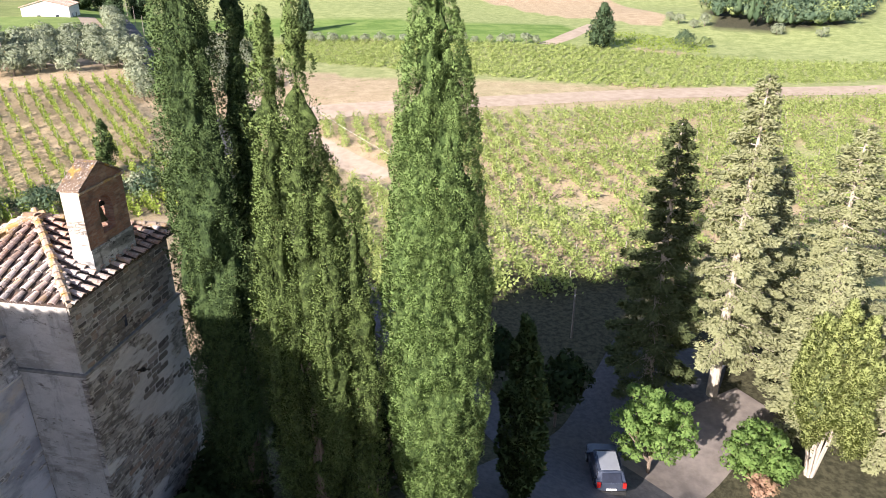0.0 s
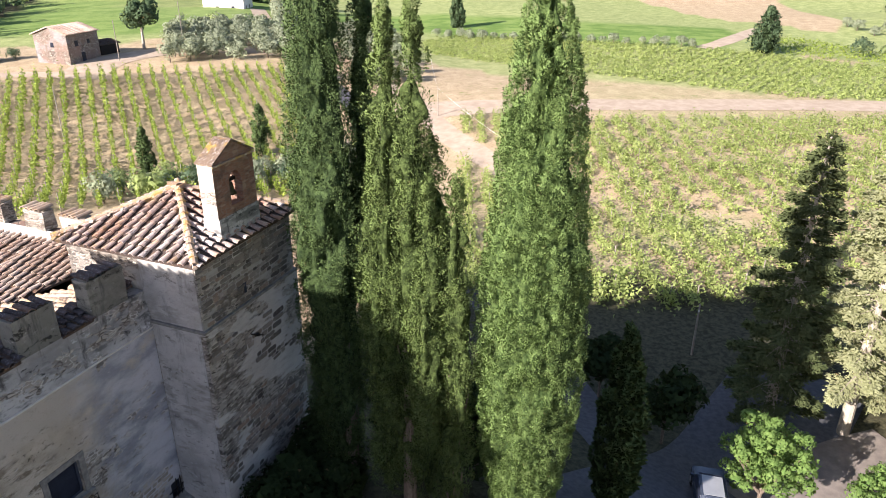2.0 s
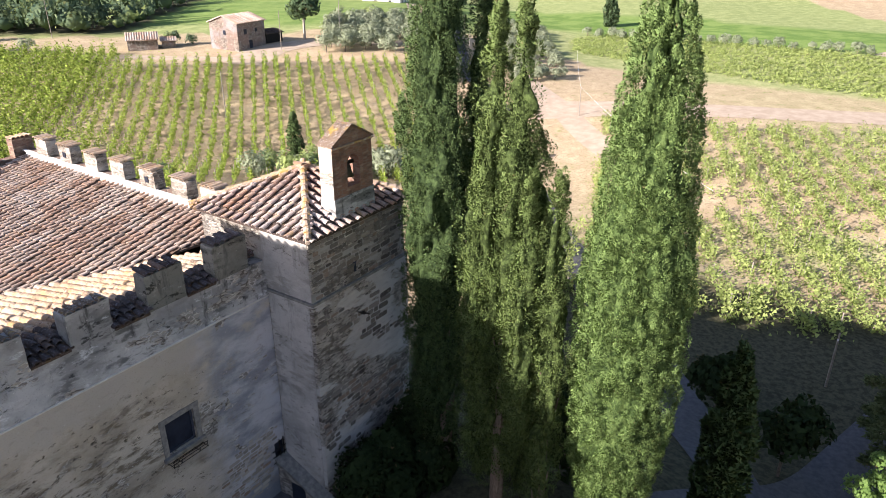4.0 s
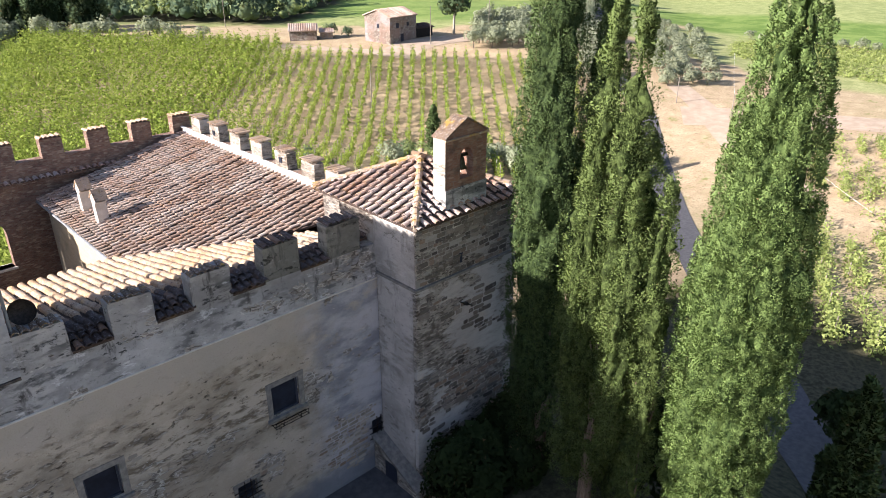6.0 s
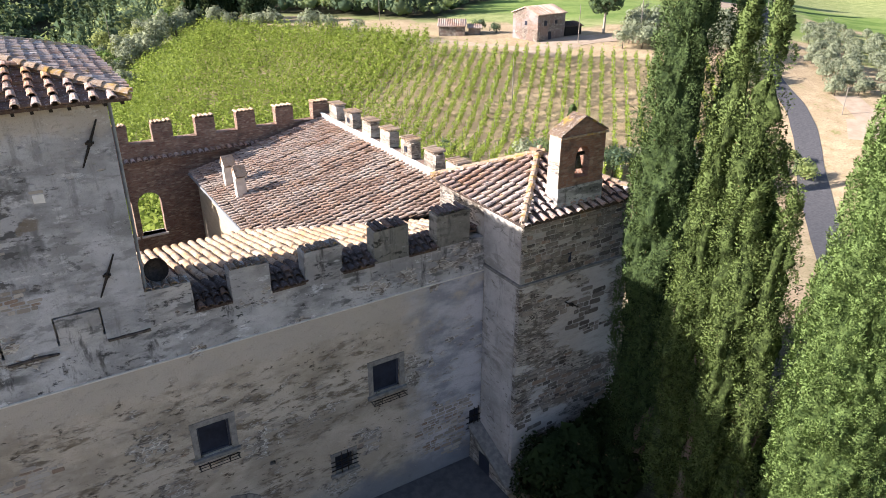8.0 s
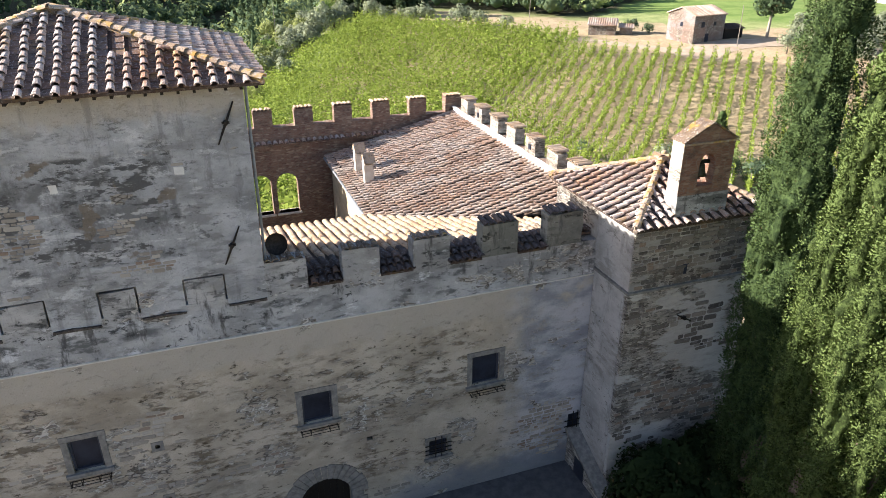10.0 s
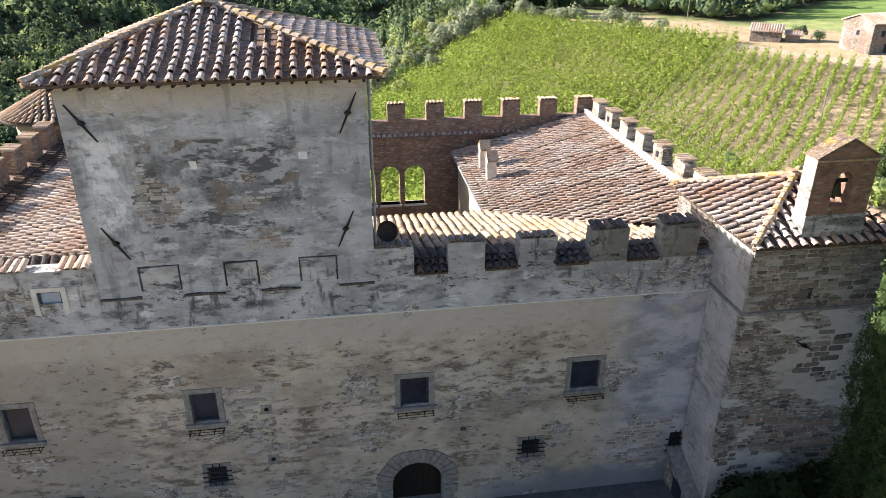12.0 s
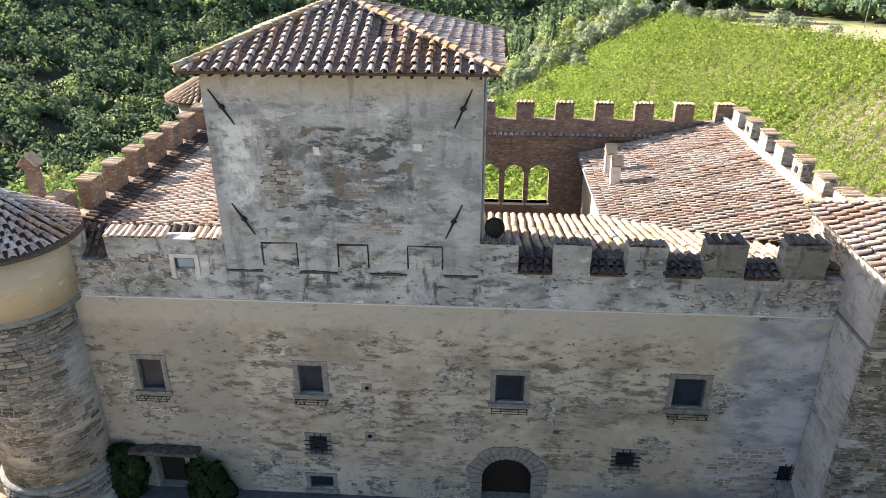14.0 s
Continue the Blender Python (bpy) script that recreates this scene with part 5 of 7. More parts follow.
body.box((GX0, GY0, oz1), (gm - ow, GY1, 14.82)).box((gm + ow, GY0, oz1), (GX1, GY1, 14.82))
body.prism([(GX0, GY0, 14.82), (GX1, GY0, 14.82), (GX1, GY0, gz2), (gm, GY0, gpk), (GX0, GY0, gz2)], (0, GY1 - GY0, 0))
under(part("brick_body", body, BRICK_RED), gable)
under(part("side_plaster", Shape().box((GX0 - 0.025, GY0 + 0.004, gz1), (GX0 - 0.003, GY1 - 0.004, gz2 - 0.02)), OCHRE_PALE, None, "pale limewashed side"), gable)
for sx in (-1, 1):
    xo = gm + sx * (GX1 - gm + 0.06)
    zo = gz2 - 0.02
    q = [(xo, GY0 - 0.05, zo), (gm, GY0 - 0.05, gpk + 0.01), (gm, GY0 - 0.05, gpk + 0.08), (xo, GY0 - 0.05, zo + 0.06)]
    under(part("coping_slab", Shape().prism(q if sx < 0 else q[::-1], (0, GY1 - GY0 + 0.1, 0)), COPING, None, "lichened brown coping slab"), gable)
b = Shape().lathe([(0.05, 0.42), (0.13, 0.40), (0.16, 0.22), (0.19, 0.10), (0.25, 0.0), (0.23, 0.0)][::-1], (gm, (GY0 + GY1) / 2, 13.88), 16)
under(part("cornice", Shape().box((GX0 - 0.07, GY0 - 0.07, gz2 - 0.09), (GX1 + 0.07, GY0 - 0.003, gz2 - 0.03)), TILE_HIP), gable)
cast = under(part("bell", b, BRONZE, None, "dark bronze bell", True), gable)
under(part("headstock", Shape().box((gm - ow, (GY0 + GY1) / 2 - 0.05, 14.30), (gm + ow, (GY0 + GY1) / 2 + 0.05, 14.42)), DARK_WOOD), gable)

# the east wing
east = thing("east_wing", "tiled courtyard wing behind a crenellated east wall", "castle wing", (10, 12, 0))
WX0, WX1, WZ0, WZ1 = 5.25, 13.45, 9.15, 11.25
ev = Vector((WX1 - WX0, 0, WZ1 - WZ0))
under(slope(None, "roof", (WX0, 19.6, WZ0), (0, -1, 0), ev, [(0, 0), (12.0, 0), (17.0, ev.length), (0, ev.length)], 0.335, 0.38, TILE_EAST, seed=61, size=0.82, pans=True, singles=lambda u: u > 9.6, label="broad terracotta roof sloping to the courtyard"), east)
under(part("courtyard_wall", Shape().box((5.55, 5.6, -1), (5.95, 19.6, 9.05)), OCHRE), east)
under(part("gutter", Shape().tube((5.15, 5.6, 9.10), (5.15, 19.6, 9.10), 0.07, 0.07, 8), GUTTER), east)
under(part("outer_wall", Shape().box((13.45, 3.4, -2), (14.05, 20.6, 11.42)), BRICK), east)
under(part("lime_flashing", Shape().prism([(13.25, 3.6, 11.22), (13.449, 3.6, 11.22), (13.449, 3.6, 11.46)], (0, 16.0, 0)).box((13.40, 3.6, 11.424), (13.58, 20.0, 11.47)), LIME, None, "white lime flashing along the parapet"), east)
for n, y in enumerate((4.55, 6.55, 8.80, 11.05, 13.20, 15.45, 17.6)):
    mer = under(part("merlon", worn_block((13.50, y, 11.47), (14.05, y + 1.05, 12.25), 70 + n, 0.045, 3), RUBBLE_PALE), east)
    if n in (0, 2, 5):
        part("loophole", Shape().box((13.462, y + 0.42, 11.72), (13.50, y + 0.66, 11.98)), GLASS_DARK, mer)
    coping_tiles(east, [Matrix.Translation((13.42, y + 0.14 + k * 0.26, 12.27)) @ pose(0, 0, 0, 0, 0, -90 + 5 * math.sin(k * 2.1 + n)) @ pose(0, 0, 0, 4, 0, 0) for k in range(4)], tile_shape(0.72, 0.14, 0.12), TILE_LIGHT)


def chimney(x, y, z, h, yaw, label, mat=None):
    """A plastered stack with a little gabled hood of two tiles."""
    c = thing("chimney", label, "chimney", (x, y, z), "chimneys on the courtyard roof")
    s = Shape().prism([(-0.24, -0.27, -0.8), (0.24, -0.27, -0.8), (0.17, -0.22, h), (-0.17, -0.22, h)], (0, 0.5, 0))
    mat = mat or LEDGE
    part("stack", s, mat, c)
    for sx in (-1, 1):
        q = [(sx * 0.36, -0.3, h + 0.12), (0.0, -0.3, h + 0.55), (0.0, -0.3, h + 0.61), (sx * 0.42, -0.3, h + 0.14)]
        part("hood_tile", Shape().prism(q if sx < 0 else q[::-1], (0, 0.6, 0)), TILE_LIGHT, c)
    for y1 in (-0.27, 0.21):
        part("hood_pier", Shape().prism([(-0.27, y1, h), (0.27, y1, h), (0.27, y1, h + 0.14), (0, y1, h + 0.48), (-0.27, y1, h + 0.14)], (0, 0.06, 0)), mat, c)
    c.rotation_euler = (0, 0, radians(yaw))
    return c


chimney(6.35, 15.6, 9.45, 1.0, 90, "plastered chimney with a tiled gable hood")
chimney(6.35, 13.6, 9.45, 1.0, 90, "plastered chimney with a tiled gable hood")

# the north wall of the courtyard
north = thing("courtyard_north_wall", "red-brick courtyard wall with arcade openings and swallow battlements", "castle wall", (0, 20, 0))
ARC = [(-2.15, -1.02, 5.8, 7.7), (-0.70, 0.44, 5.8, 7.7), (0.78, 1.96, 5.8, 7.7), (2.26, 3.52, 5.8, 7.7)]
under(part("wall", wall_with_holes(-16.6, 14.05, -2, 11.12, 20.0, 20.55, [(a, b, c, d + 0.6) for a, b, c, d in ARC]), BRICK), north)
for xa, xb, za, zs in ARC:
    c, r = (xa + xb) / 2, (xb - xa) / 2
    s = Shape()
    m = 10
    pts = [(c + r * math.cos(math.pi * i / m), zs + 0.6 * math.sin(math.pi * i / m)) for i in range(m + 1)]
    for (xp, zp), (xq, zq) in zip(pts, pts[1:]):
        s.prism([(xp, 20.0, zp), (xq, 20.0, zq), (xq, 20.0, zs + 0.6), (xp, 20.0, zs + 0.6)][::-1], (0, 0.55, 0))
    under(part("arch_head", s, BRICK), north)
    under(part("sill", Shape().box((xa - 0.1, 19.9, 5.68), (xb + 0.1, 20.6, 5.80)), LEDGE), north)
for n in range(13):
    x = 12.98 - n * 2.33
    under(part("merlon", worn_block((x, 20.0, 11.12), (x + 1.07, 20.55, 12.08), 90 + n, 0.025, 2), BRICK), north)
    coping_tiles(north, [Matrix.Translation((x + 0.1 + k * 0.22, 19.9, 12.10)) @ pose(0, 0, 0, 0, 0, 5 * math.sin(k * 2.1 + n)) for k in range(5)], tile_shape(0.74, 0.12, 0.10), TILE_LIGHT)
row = Shape()
t = tile_shape(0.4, 0.13, 0.11)
for k in range(92):
    x = -16.4 + k * 0.33
    mm = Matrix.Translation((x, 19.62, 10.18)) @ pose(0, 0, 0, 14, 0, 0)
    row.add([mm @ Vector(p) for p in t.v], t.f)
under(part("drip_tiles", row, TILE, None, "projecting row of drip tiles", kind="stuff"), north)
under(part("drip_ledge", Shape().box((-16.6, 19.72, 10.05), (13.4, 20.0, 10.17)), BRICK), north)

# the west wing
west = thing("west_wing", "low-pitched tiled wing behind a crenellated west wall", "castle wing", (-13, 10, 0))
VX0, VX1, VZ0, VZ1 = -15.45, -9.0, 10.92, 11.95
wv = Vector((VX1 - VX0, 0, VZ1 - VZ0))
under(slope(None, "roof", (VX0, 19.6, VZ0), (0, -1, 0), wv, [(0, 0), (18.2, 0), (18.2, wv.length), (0, wv.length)], 0.36, 0.38, TILE_EAST, size=0.88, seed=62, singles=lambda u: u > 13.0, label="low-pitched terracotta roof draining to the parapet gutter"), west)
under(part("outer_wall", Shape().box((-16.95, 1.5, -3), (-16.35, 20.55, 11.25)), BRICK), west)
under(part("courtyard_wall", Shape().box((-9.35, 5.6, -1), (-9.05, 19.6, 11.8)), OCHRE), west)
pv = Vector((-16.35 + 15.55, 0, 0.22))
under(slope(None, "wall_walk", (-15.55, 1.5, 11.02), (0, 1, 0), pv, [(0, 0), (18.5, 0), (18.5, pv.length), (0, pv.length)], 0.34, 0.38, TILE_PAN, seed=63), west)
under(part("gutter", Shape().tube((-15.5, 1.5, 10.92), (-15.5, 20.0, 10.92), 0.08, 0.08, 8), GUTTER), west)
for n in range(9):
    y = 2.3 + n * 2.03
    under(part("merlon", worn_block((-16.93, y, 11.25), (-16.37, y + 1.0, 12.38), 110 + n, 0.03, 2), BRICK), west)
    coping_tiles(west, [Matrix.Translation((-17.03, y + 0.13 + k * 0.25, 12.37)) @ pose(0, 0, 0, 0, 0, -90 + 5 * math.sin(k * 2.1 + n)) for k in range(4)], tile_shape(0.74, 0.14, 0.12), TILE_LIGHT)

# the round corner turret
turret = thing("round_turret", "round rubble-stone corner turret with an ochre plastered head", "turret", (-17.3, -0.2, 0))
cx, cy = -17.3, -0.2
under(part("battered_base", Shape().lathe([(2.55, -1.5), (2.15, 2.1)], (cx, cy, 0), 40), RUBBLE_PALE, None, "battered stone base", True), turret)
under(part("torus_band", Shape().lathe([(2.10, 2.1), (2.24, 2.16), (2.26, 2.26), (2.20, 2.34), (2.05, 2.38)], (cx, cy, 0), 40, False), STONE_TRIM, None, "rounded stone band", True), turret)
under(part("drum", Shape().lathe([(2.08, 2.3), (2.02, 9.5)], (cx, cy, 0), 40), RUBBLE_PALE, None, "rubble drum", True), turret)
under(part("head_band", Shape().lathe([(2.02, 9.40), (2.34, 9.55), (2.36, 9.66), (2.28, 9.72)], (cx, cy, 0), 40, False), STONE_TRIM, None, "", True), turret)
under(part("head", Shape().lathe([(2.28, 9.68), (2.28, 12.05)], (cx, cy, 0), 40), OCHRE, None, "ochre plastered head", True), turret)
under(part("roof", Shape().lathe([(2.72, 11.98), (2.72, 12.08), (0.05, 13.75)], (cx, cy, 0), 40), TILE_PAN, None, "conical tiled roof"), turret)
cone = Shape()
rnd = random.Random(77)
for k in range(12):
    rr = 2.66 - k * 0.225
    m = max(6, int(2 * math.pi * rr / 0.36))
    for i in range(m):
        a = 2 * math.pi * (i + rnd.uniform(-0.1, 0.1)) / m
        zz = 12.10 + (2.72 - rr) * (1.67 / 2.67)
        mm = Matrix.Translation((cx + rr * math.cos(a), cy + rr * math.sin(a), zz + 0.03)) @ pose(0, 0, 0, 0, 0, math.degrees(a) + 90) @ pose(0, 0, 0, 32, 0, 0)
        cone.add([mm @ Vector(p) for p in tile_shape(0.36, 0.12, 0.08).v], tile_shape(0.36, 0.12, 0.08).f)
under(part("tile_rows", cone, TILE, None, "", kind="stuff"), turret)
chimney(-18.0, 3.4, 11.2, 2.1, 0, "brick chimney behind the turret roof", BRICK)

# the far corner turret
far_t = thing("far_turret", "ochre plastered corner turret with a low tiled roof", "turret", (-17.0, 20.5, 0))
under(part("drum", Shape().lathe([(2.15, -3), (2.15, 12.15)], (-17.3, 20.8, 0), 32), OCHRE, None, "", True), far_t)
under(part("roof", Shape().lathe([(2.85, 12.08), (2.85, 12.18), (0.05, 13.65)], (-17.3, 20.8, 0), 32), TILE_PAN), far_t)
cone = Shape()
t = tile_shape(0.4, 0.13, 0.09)
for k in range(9):
    rr = 2.80 - k * 0.31
    m = max(6, int(2 * math.pi * rr / 0.4))
    for i in range(m):
        a = 2 * math.pi * i / m
        mm = Matrix.Translation((-17.3 + rr * math.cos(a), 20.8 + rr * math.sin(a), 12.21 + (2.85 - rr) * 0.525)) @ pose(0, 0, 0, 0, 0, math.degrees(a) + 90) @ pose(0, 0, 0, 28, 0, 0)
        cone.add([mm @ Vector(p) for p in t.v], t.f)
under(part("tile_rows", cone, TILE_LIGHT, None, "", kind="stuff"), far_t)
under(part("courtyard_floor", Shape().box((-16.4, 5.6, -0.2), (5.5, 20.0, 0.05)), GRAVEL), north)


def garden_wall():
    w = thing("garden_wall", "low red plastered wall beyond the turret", "wall", (-21.5, 1.0, 0.5))
    part("wall", Shape().box((-1.8, -0.2, -0.6), (1.4, 0.2, 2.4), 0.01), BRICK_RED, w)
    part("coping", Shape().box((-1.85, -0.27, 2.41), (1.45, 0.27, 2.5)), TILE, w)
    return w


garden_wall()


# ---- trees ----
def cards(points, normals, size, rng, jitter=0.5, aspect=0.62, share=0.7):
    """Leaf clumps: at each point a three-cornered leaf that faces about the way given."""
    n = len(points)
    nr = normals + rng.normal(0, jitter, (n, 3))
    nr /= np.linalg.norm(nr, axis=1, keepdims=True) + 1e-9
    a = np.cross(nr, rng.normal(size=(n, 3)))
    a /= np.linalg.norm(a, axis=1, keepdims=True) + 1e-9
    b = np.cross(nr, a)
    s = size[:, None]
    v = np.stack([points - (a + b * aspect * 0.7) * s, points + (a - b * aspect * 0.7) * s, points + (b * aspect * 1.3 + nr * 0.25) * s], 1)
    return faced(v, normals, nr, share)


def lumpy(centres, radii, per, size, rng, lumps=0.35, dome=-0.35, jitter=0.55, cone=0.0, share=0.75):
    """Leaf clumps spread over lumpy crowns with the given centres and radii; dome: how far down they reach; cone: how pointed they are."""
    n = len(centres)
    d = rng.normal(size=(n, per, 3))
    d /= np.linalg.norm(d, axis=2, keepdims=True)
    d[..., 2] = np.where(d[..., 2] < dome, -d[..., 2], d[..., 2])
    q = (d * 1.7 + rng.uniform(0, 50, (n, 1, 3))).reshape(-1, 3)
    k = (1 + lumps * 2 * (lattice(q, 21) - 0.5)).reshape(n, per, 1) * rng.uniform(0.78, 1.04, (n, per, 1))
    taper = np.ones((n, per, 3))
    taper[..., :2] -= cone * np.clip((d[..., 2:] + 0.6) / 1.6, 0, 1)
    pts = centres[:, None] + d * k * radii[:, None] * taper
    sz = (np.mean(radii, axis=1)[:, None] * size * rng.uniform(0.6, 1.4, (n, per))).ravel()
    return cards(pts.reshape(-1, 3), d.reshape(-1, 3), sz, rng, jitter, share=share)


def blades(points, along, facing, length, wide, rng):
    """Small sprays that run one way and turn their faces another, with some scatter."""
    n = len(points)
    along = along / (np.linalg.norm(along, axis=1, keepdims=True) + 1e-9)
    side = np.cross(along, facing + rng.normal(0, 0.55, (n, 3)))
    side /= np.linalg.norm(side, axis=1, keepdims=True) + 1e-9
    up = np.cross(side, along)
    L, Wd = length[:, None], (length * wide)[:, None]
    v = np.stack([points - side * Wd, points + along * L, points + side * Wd], 1)
    return faced(v, facing, -up, 0.82)


def spire(rng, seed, H, radius, low, belly, lumps, size, leaves, cx=0.0, cy=0.0, sharp=0.72, foot=0.5, bough=0.30):
    """One flame of a cypress: plume-shaped boughs over its surface, each clothed in small sprays, and the inner mass
    they stand on, coloured dark for the shade between them.
    """
    prof = lambda t: np.where(t < belly, foot + (1 - foot) * np.sin(np.clip((t - low) / (belly - low), 0, 1) * np.pi / 2), np.cos(np.clip((t - belly) / (1 - belly), 0, 1) * np.pi / 2) ** sharp)
    around = 2.4 * radius / 1.5
    body = lambda c, s, z: lattice(np.stack([c * around, s * around, z / 1.9], 1) + seed, seed) - 0.5
    area = 2 * np.pi * radius * H * (1 - low) * 0.72
    nb = int(area / (bough * bough * 3.0)) + 20
    t = rng.uniform(low, 0.995, nb * 3)
    t = t[rng.uniform(0, 1, nb * 3) < prof(t) + 0.15][:nb]
    t = np.sort(np.concatenate([t, 1 - rng.uniform(0.002, 0.09, 16 + nb // 30)]))
    nb = len(t)
    th = rng.uniform(0, 2 * np.pi, nb)
    c, s, z = np.cos(th), np.sin(th), t * H
    br = bough * rng.uniform(0.6, 1.5, nb) * np.clip(prof(t) * 1.5, 0.45, 1.0)
    r = np.maximum(radius * prof(t) * (1 + 2.2 * lumps * body(c, s, z)) - br * rng.uniform(0.1, 1.5, nb), 0.02)
    out = np.stack([c, s, 0 * c], 1)
    axis = out * rng.uniform(0.15, 0.45, (nb, 1)) + np.array([0, 0, 1.0])
    axis /= np.linalg.norm(axis, axis=1, keepdims=True)
    cen = out * r[:, None] + np.stack([cx + 0 * z, cy + 0 * z, z], 1)
    per = max(20, leaves // nb)
    d = rng.normal(size=(nb, per, 3)) + 0.75 * out[:, None]
    d /= np.linalg.norm(d, axis=2, keepdims=True)
    tall = rng.uniform(1.7, 2.7, nb)[:, None, None]
    up = (d * axis[:, None]).sum(-1, keepdims=True)
    taper = 1 - 0.45 * np.clip(up, 0, 1) ** 2
    pts = cen[:, None] + (d * taper + axis[:, None] * up * (tall - 1)) * br[:, None, None] * rng.uniform(0.72, 1.06, (nb, per, 1))
    al = d * 0.9 + axis[:, None] * 0.6 + rng.normal(0, 0.33, d.shape)
    ln = size * rng.uniform(0.55, 1.5, nb * per)
    leaf = blades(pts.reshape(-1, 3), al.reshape(-1, 3), d.reshape(-1, 3), ln, 0.36, rng)
    n, m = (int(radius * 60), int(H * (1 - low) * 8.5)) if H > 12 else (16, 20)
    A, T = np.meshgrid(np.linspace(0, 2 * np.pi, n, endpoint=False), np.linspace(low, 0.97, m))
    cc, ss, tt = np.cos(A).ravel(), np.sin(A).ravel(), T.ravel()
    knobs = 0.0
    if H > 12:
        skin = np.stack([cc * radius * prof(tt), ss * radius * prof(tt), tt * H * 0.6], 1)
        knobs = 0.8 * (lattice(skin * 5.0 + seed, seed + 5) - 0.5) + 1.9 * (lattice(skin * 2.3 + seed, seed + 6) - 0.5)
    rr = np.maximum(radius * prof(tt) * (1 + 2.2 * lumps * body(cc, ss, tt * H)) - (0.25 if H > 12 else 0.48) - 0.10 * radius + 0.36 * knobs, 0.01)
    V = np.stack([cx + cc * rr, cy + ss * rr, tt * H], 1)
    i, j = np.meshgrid(np.arange(m - 1), np.arange(n), indexing='ij')
    a, b = i * n + j, i * n + (j + 1) % n
    return leaf, (V, np.stack([a, b, b + n, a + n], -1).reshape(-1, 4))


def cypress(x, y, label, mat, seed, spires, trunk_r=0.25, group="cypresses beside the castle", size=0.19, name="cypress", bark=None, bough=0.30, inside_mat=None):
    """An Italian cypress: trunk, limbs and one or more tall flames of upright sprays. spires: (dx, dy, top, radius, low, belly, lumps, leaves)."""
    rng = np.random.default_rng(seed)
    z0 = ground_at(x, y)
    tree = thing(name, label, "tree", (x, y, z0), group)
    bark = bark or BARK
    H = max(s[2] for s in spires) - z0
    part("trunk", Shape().tube((0, 0, -0.3), (0, 0, H * 0.55), trunk_r, trunk_r * 0.4, 9), bark, tree)
    for k in range(9):
        a, zz = rng.uniform(0, 6.28), rng.uniform(0.04, 0.4) * H
        part("limb", Shape().tube((0, 0, zz), (0.4 * math.cos(a), 0.4 * math.sin(a), zz + 2.2), trunk_r * 0.3, 0.03, 5), bark, tree)
    leaves, cores = [], []
    for k, (dx, dy, top, radius, low, belly, lumps, n) in enumerate(spires):
        leaf, core = spire(rng, seed * 7 + k, top - z0, radius, low, belly, lumps, size, n, dx, dy, bough=bough)
        leaves.append(leaf)
        cores.append(core)
    V, F, N = join_arrays(*leaves)
    crown = new("crown", array_mesh("crown", V, F, mat, True, N))
    crown.parent = tree
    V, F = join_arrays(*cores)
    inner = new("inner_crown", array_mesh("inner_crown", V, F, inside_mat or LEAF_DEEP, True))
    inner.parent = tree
    return tree


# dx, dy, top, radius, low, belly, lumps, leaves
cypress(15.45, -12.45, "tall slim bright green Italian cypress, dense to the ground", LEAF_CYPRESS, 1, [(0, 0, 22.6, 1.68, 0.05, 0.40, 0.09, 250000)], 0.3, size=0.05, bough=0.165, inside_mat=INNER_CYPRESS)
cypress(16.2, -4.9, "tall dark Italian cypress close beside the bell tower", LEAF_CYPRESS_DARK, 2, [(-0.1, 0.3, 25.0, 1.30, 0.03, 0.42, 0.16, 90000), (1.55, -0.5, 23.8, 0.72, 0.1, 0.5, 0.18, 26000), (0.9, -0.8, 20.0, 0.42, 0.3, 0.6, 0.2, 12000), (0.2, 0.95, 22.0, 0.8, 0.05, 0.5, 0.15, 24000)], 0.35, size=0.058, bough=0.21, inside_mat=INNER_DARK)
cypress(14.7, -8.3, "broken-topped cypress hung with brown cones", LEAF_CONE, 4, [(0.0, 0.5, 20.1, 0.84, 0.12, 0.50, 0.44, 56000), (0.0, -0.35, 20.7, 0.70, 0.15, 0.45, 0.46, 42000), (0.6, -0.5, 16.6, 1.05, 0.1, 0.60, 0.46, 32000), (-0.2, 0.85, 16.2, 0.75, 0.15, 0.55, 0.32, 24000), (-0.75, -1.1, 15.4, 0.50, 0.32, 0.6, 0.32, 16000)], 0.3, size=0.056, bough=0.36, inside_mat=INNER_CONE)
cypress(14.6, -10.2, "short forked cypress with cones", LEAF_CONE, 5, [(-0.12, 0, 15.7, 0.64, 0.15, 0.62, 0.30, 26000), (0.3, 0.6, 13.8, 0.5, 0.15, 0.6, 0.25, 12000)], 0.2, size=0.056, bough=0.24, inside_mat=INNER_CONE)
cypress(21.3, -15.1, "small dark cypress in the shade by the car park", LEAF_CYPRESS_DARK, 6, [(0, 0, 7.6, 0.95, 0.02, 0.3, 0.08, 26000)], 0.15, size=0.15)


def small_cypress(x, y, top, r, seed):
    return cypress(x, y, "small slim cypress below the vineyard", LEAF_CYPRESS_DARK, seed, [(0, 0, top, r, 0.02, 0.35, 0.1, 3500)], 0.12, "small cypresses", 0.3, bough=0.42)


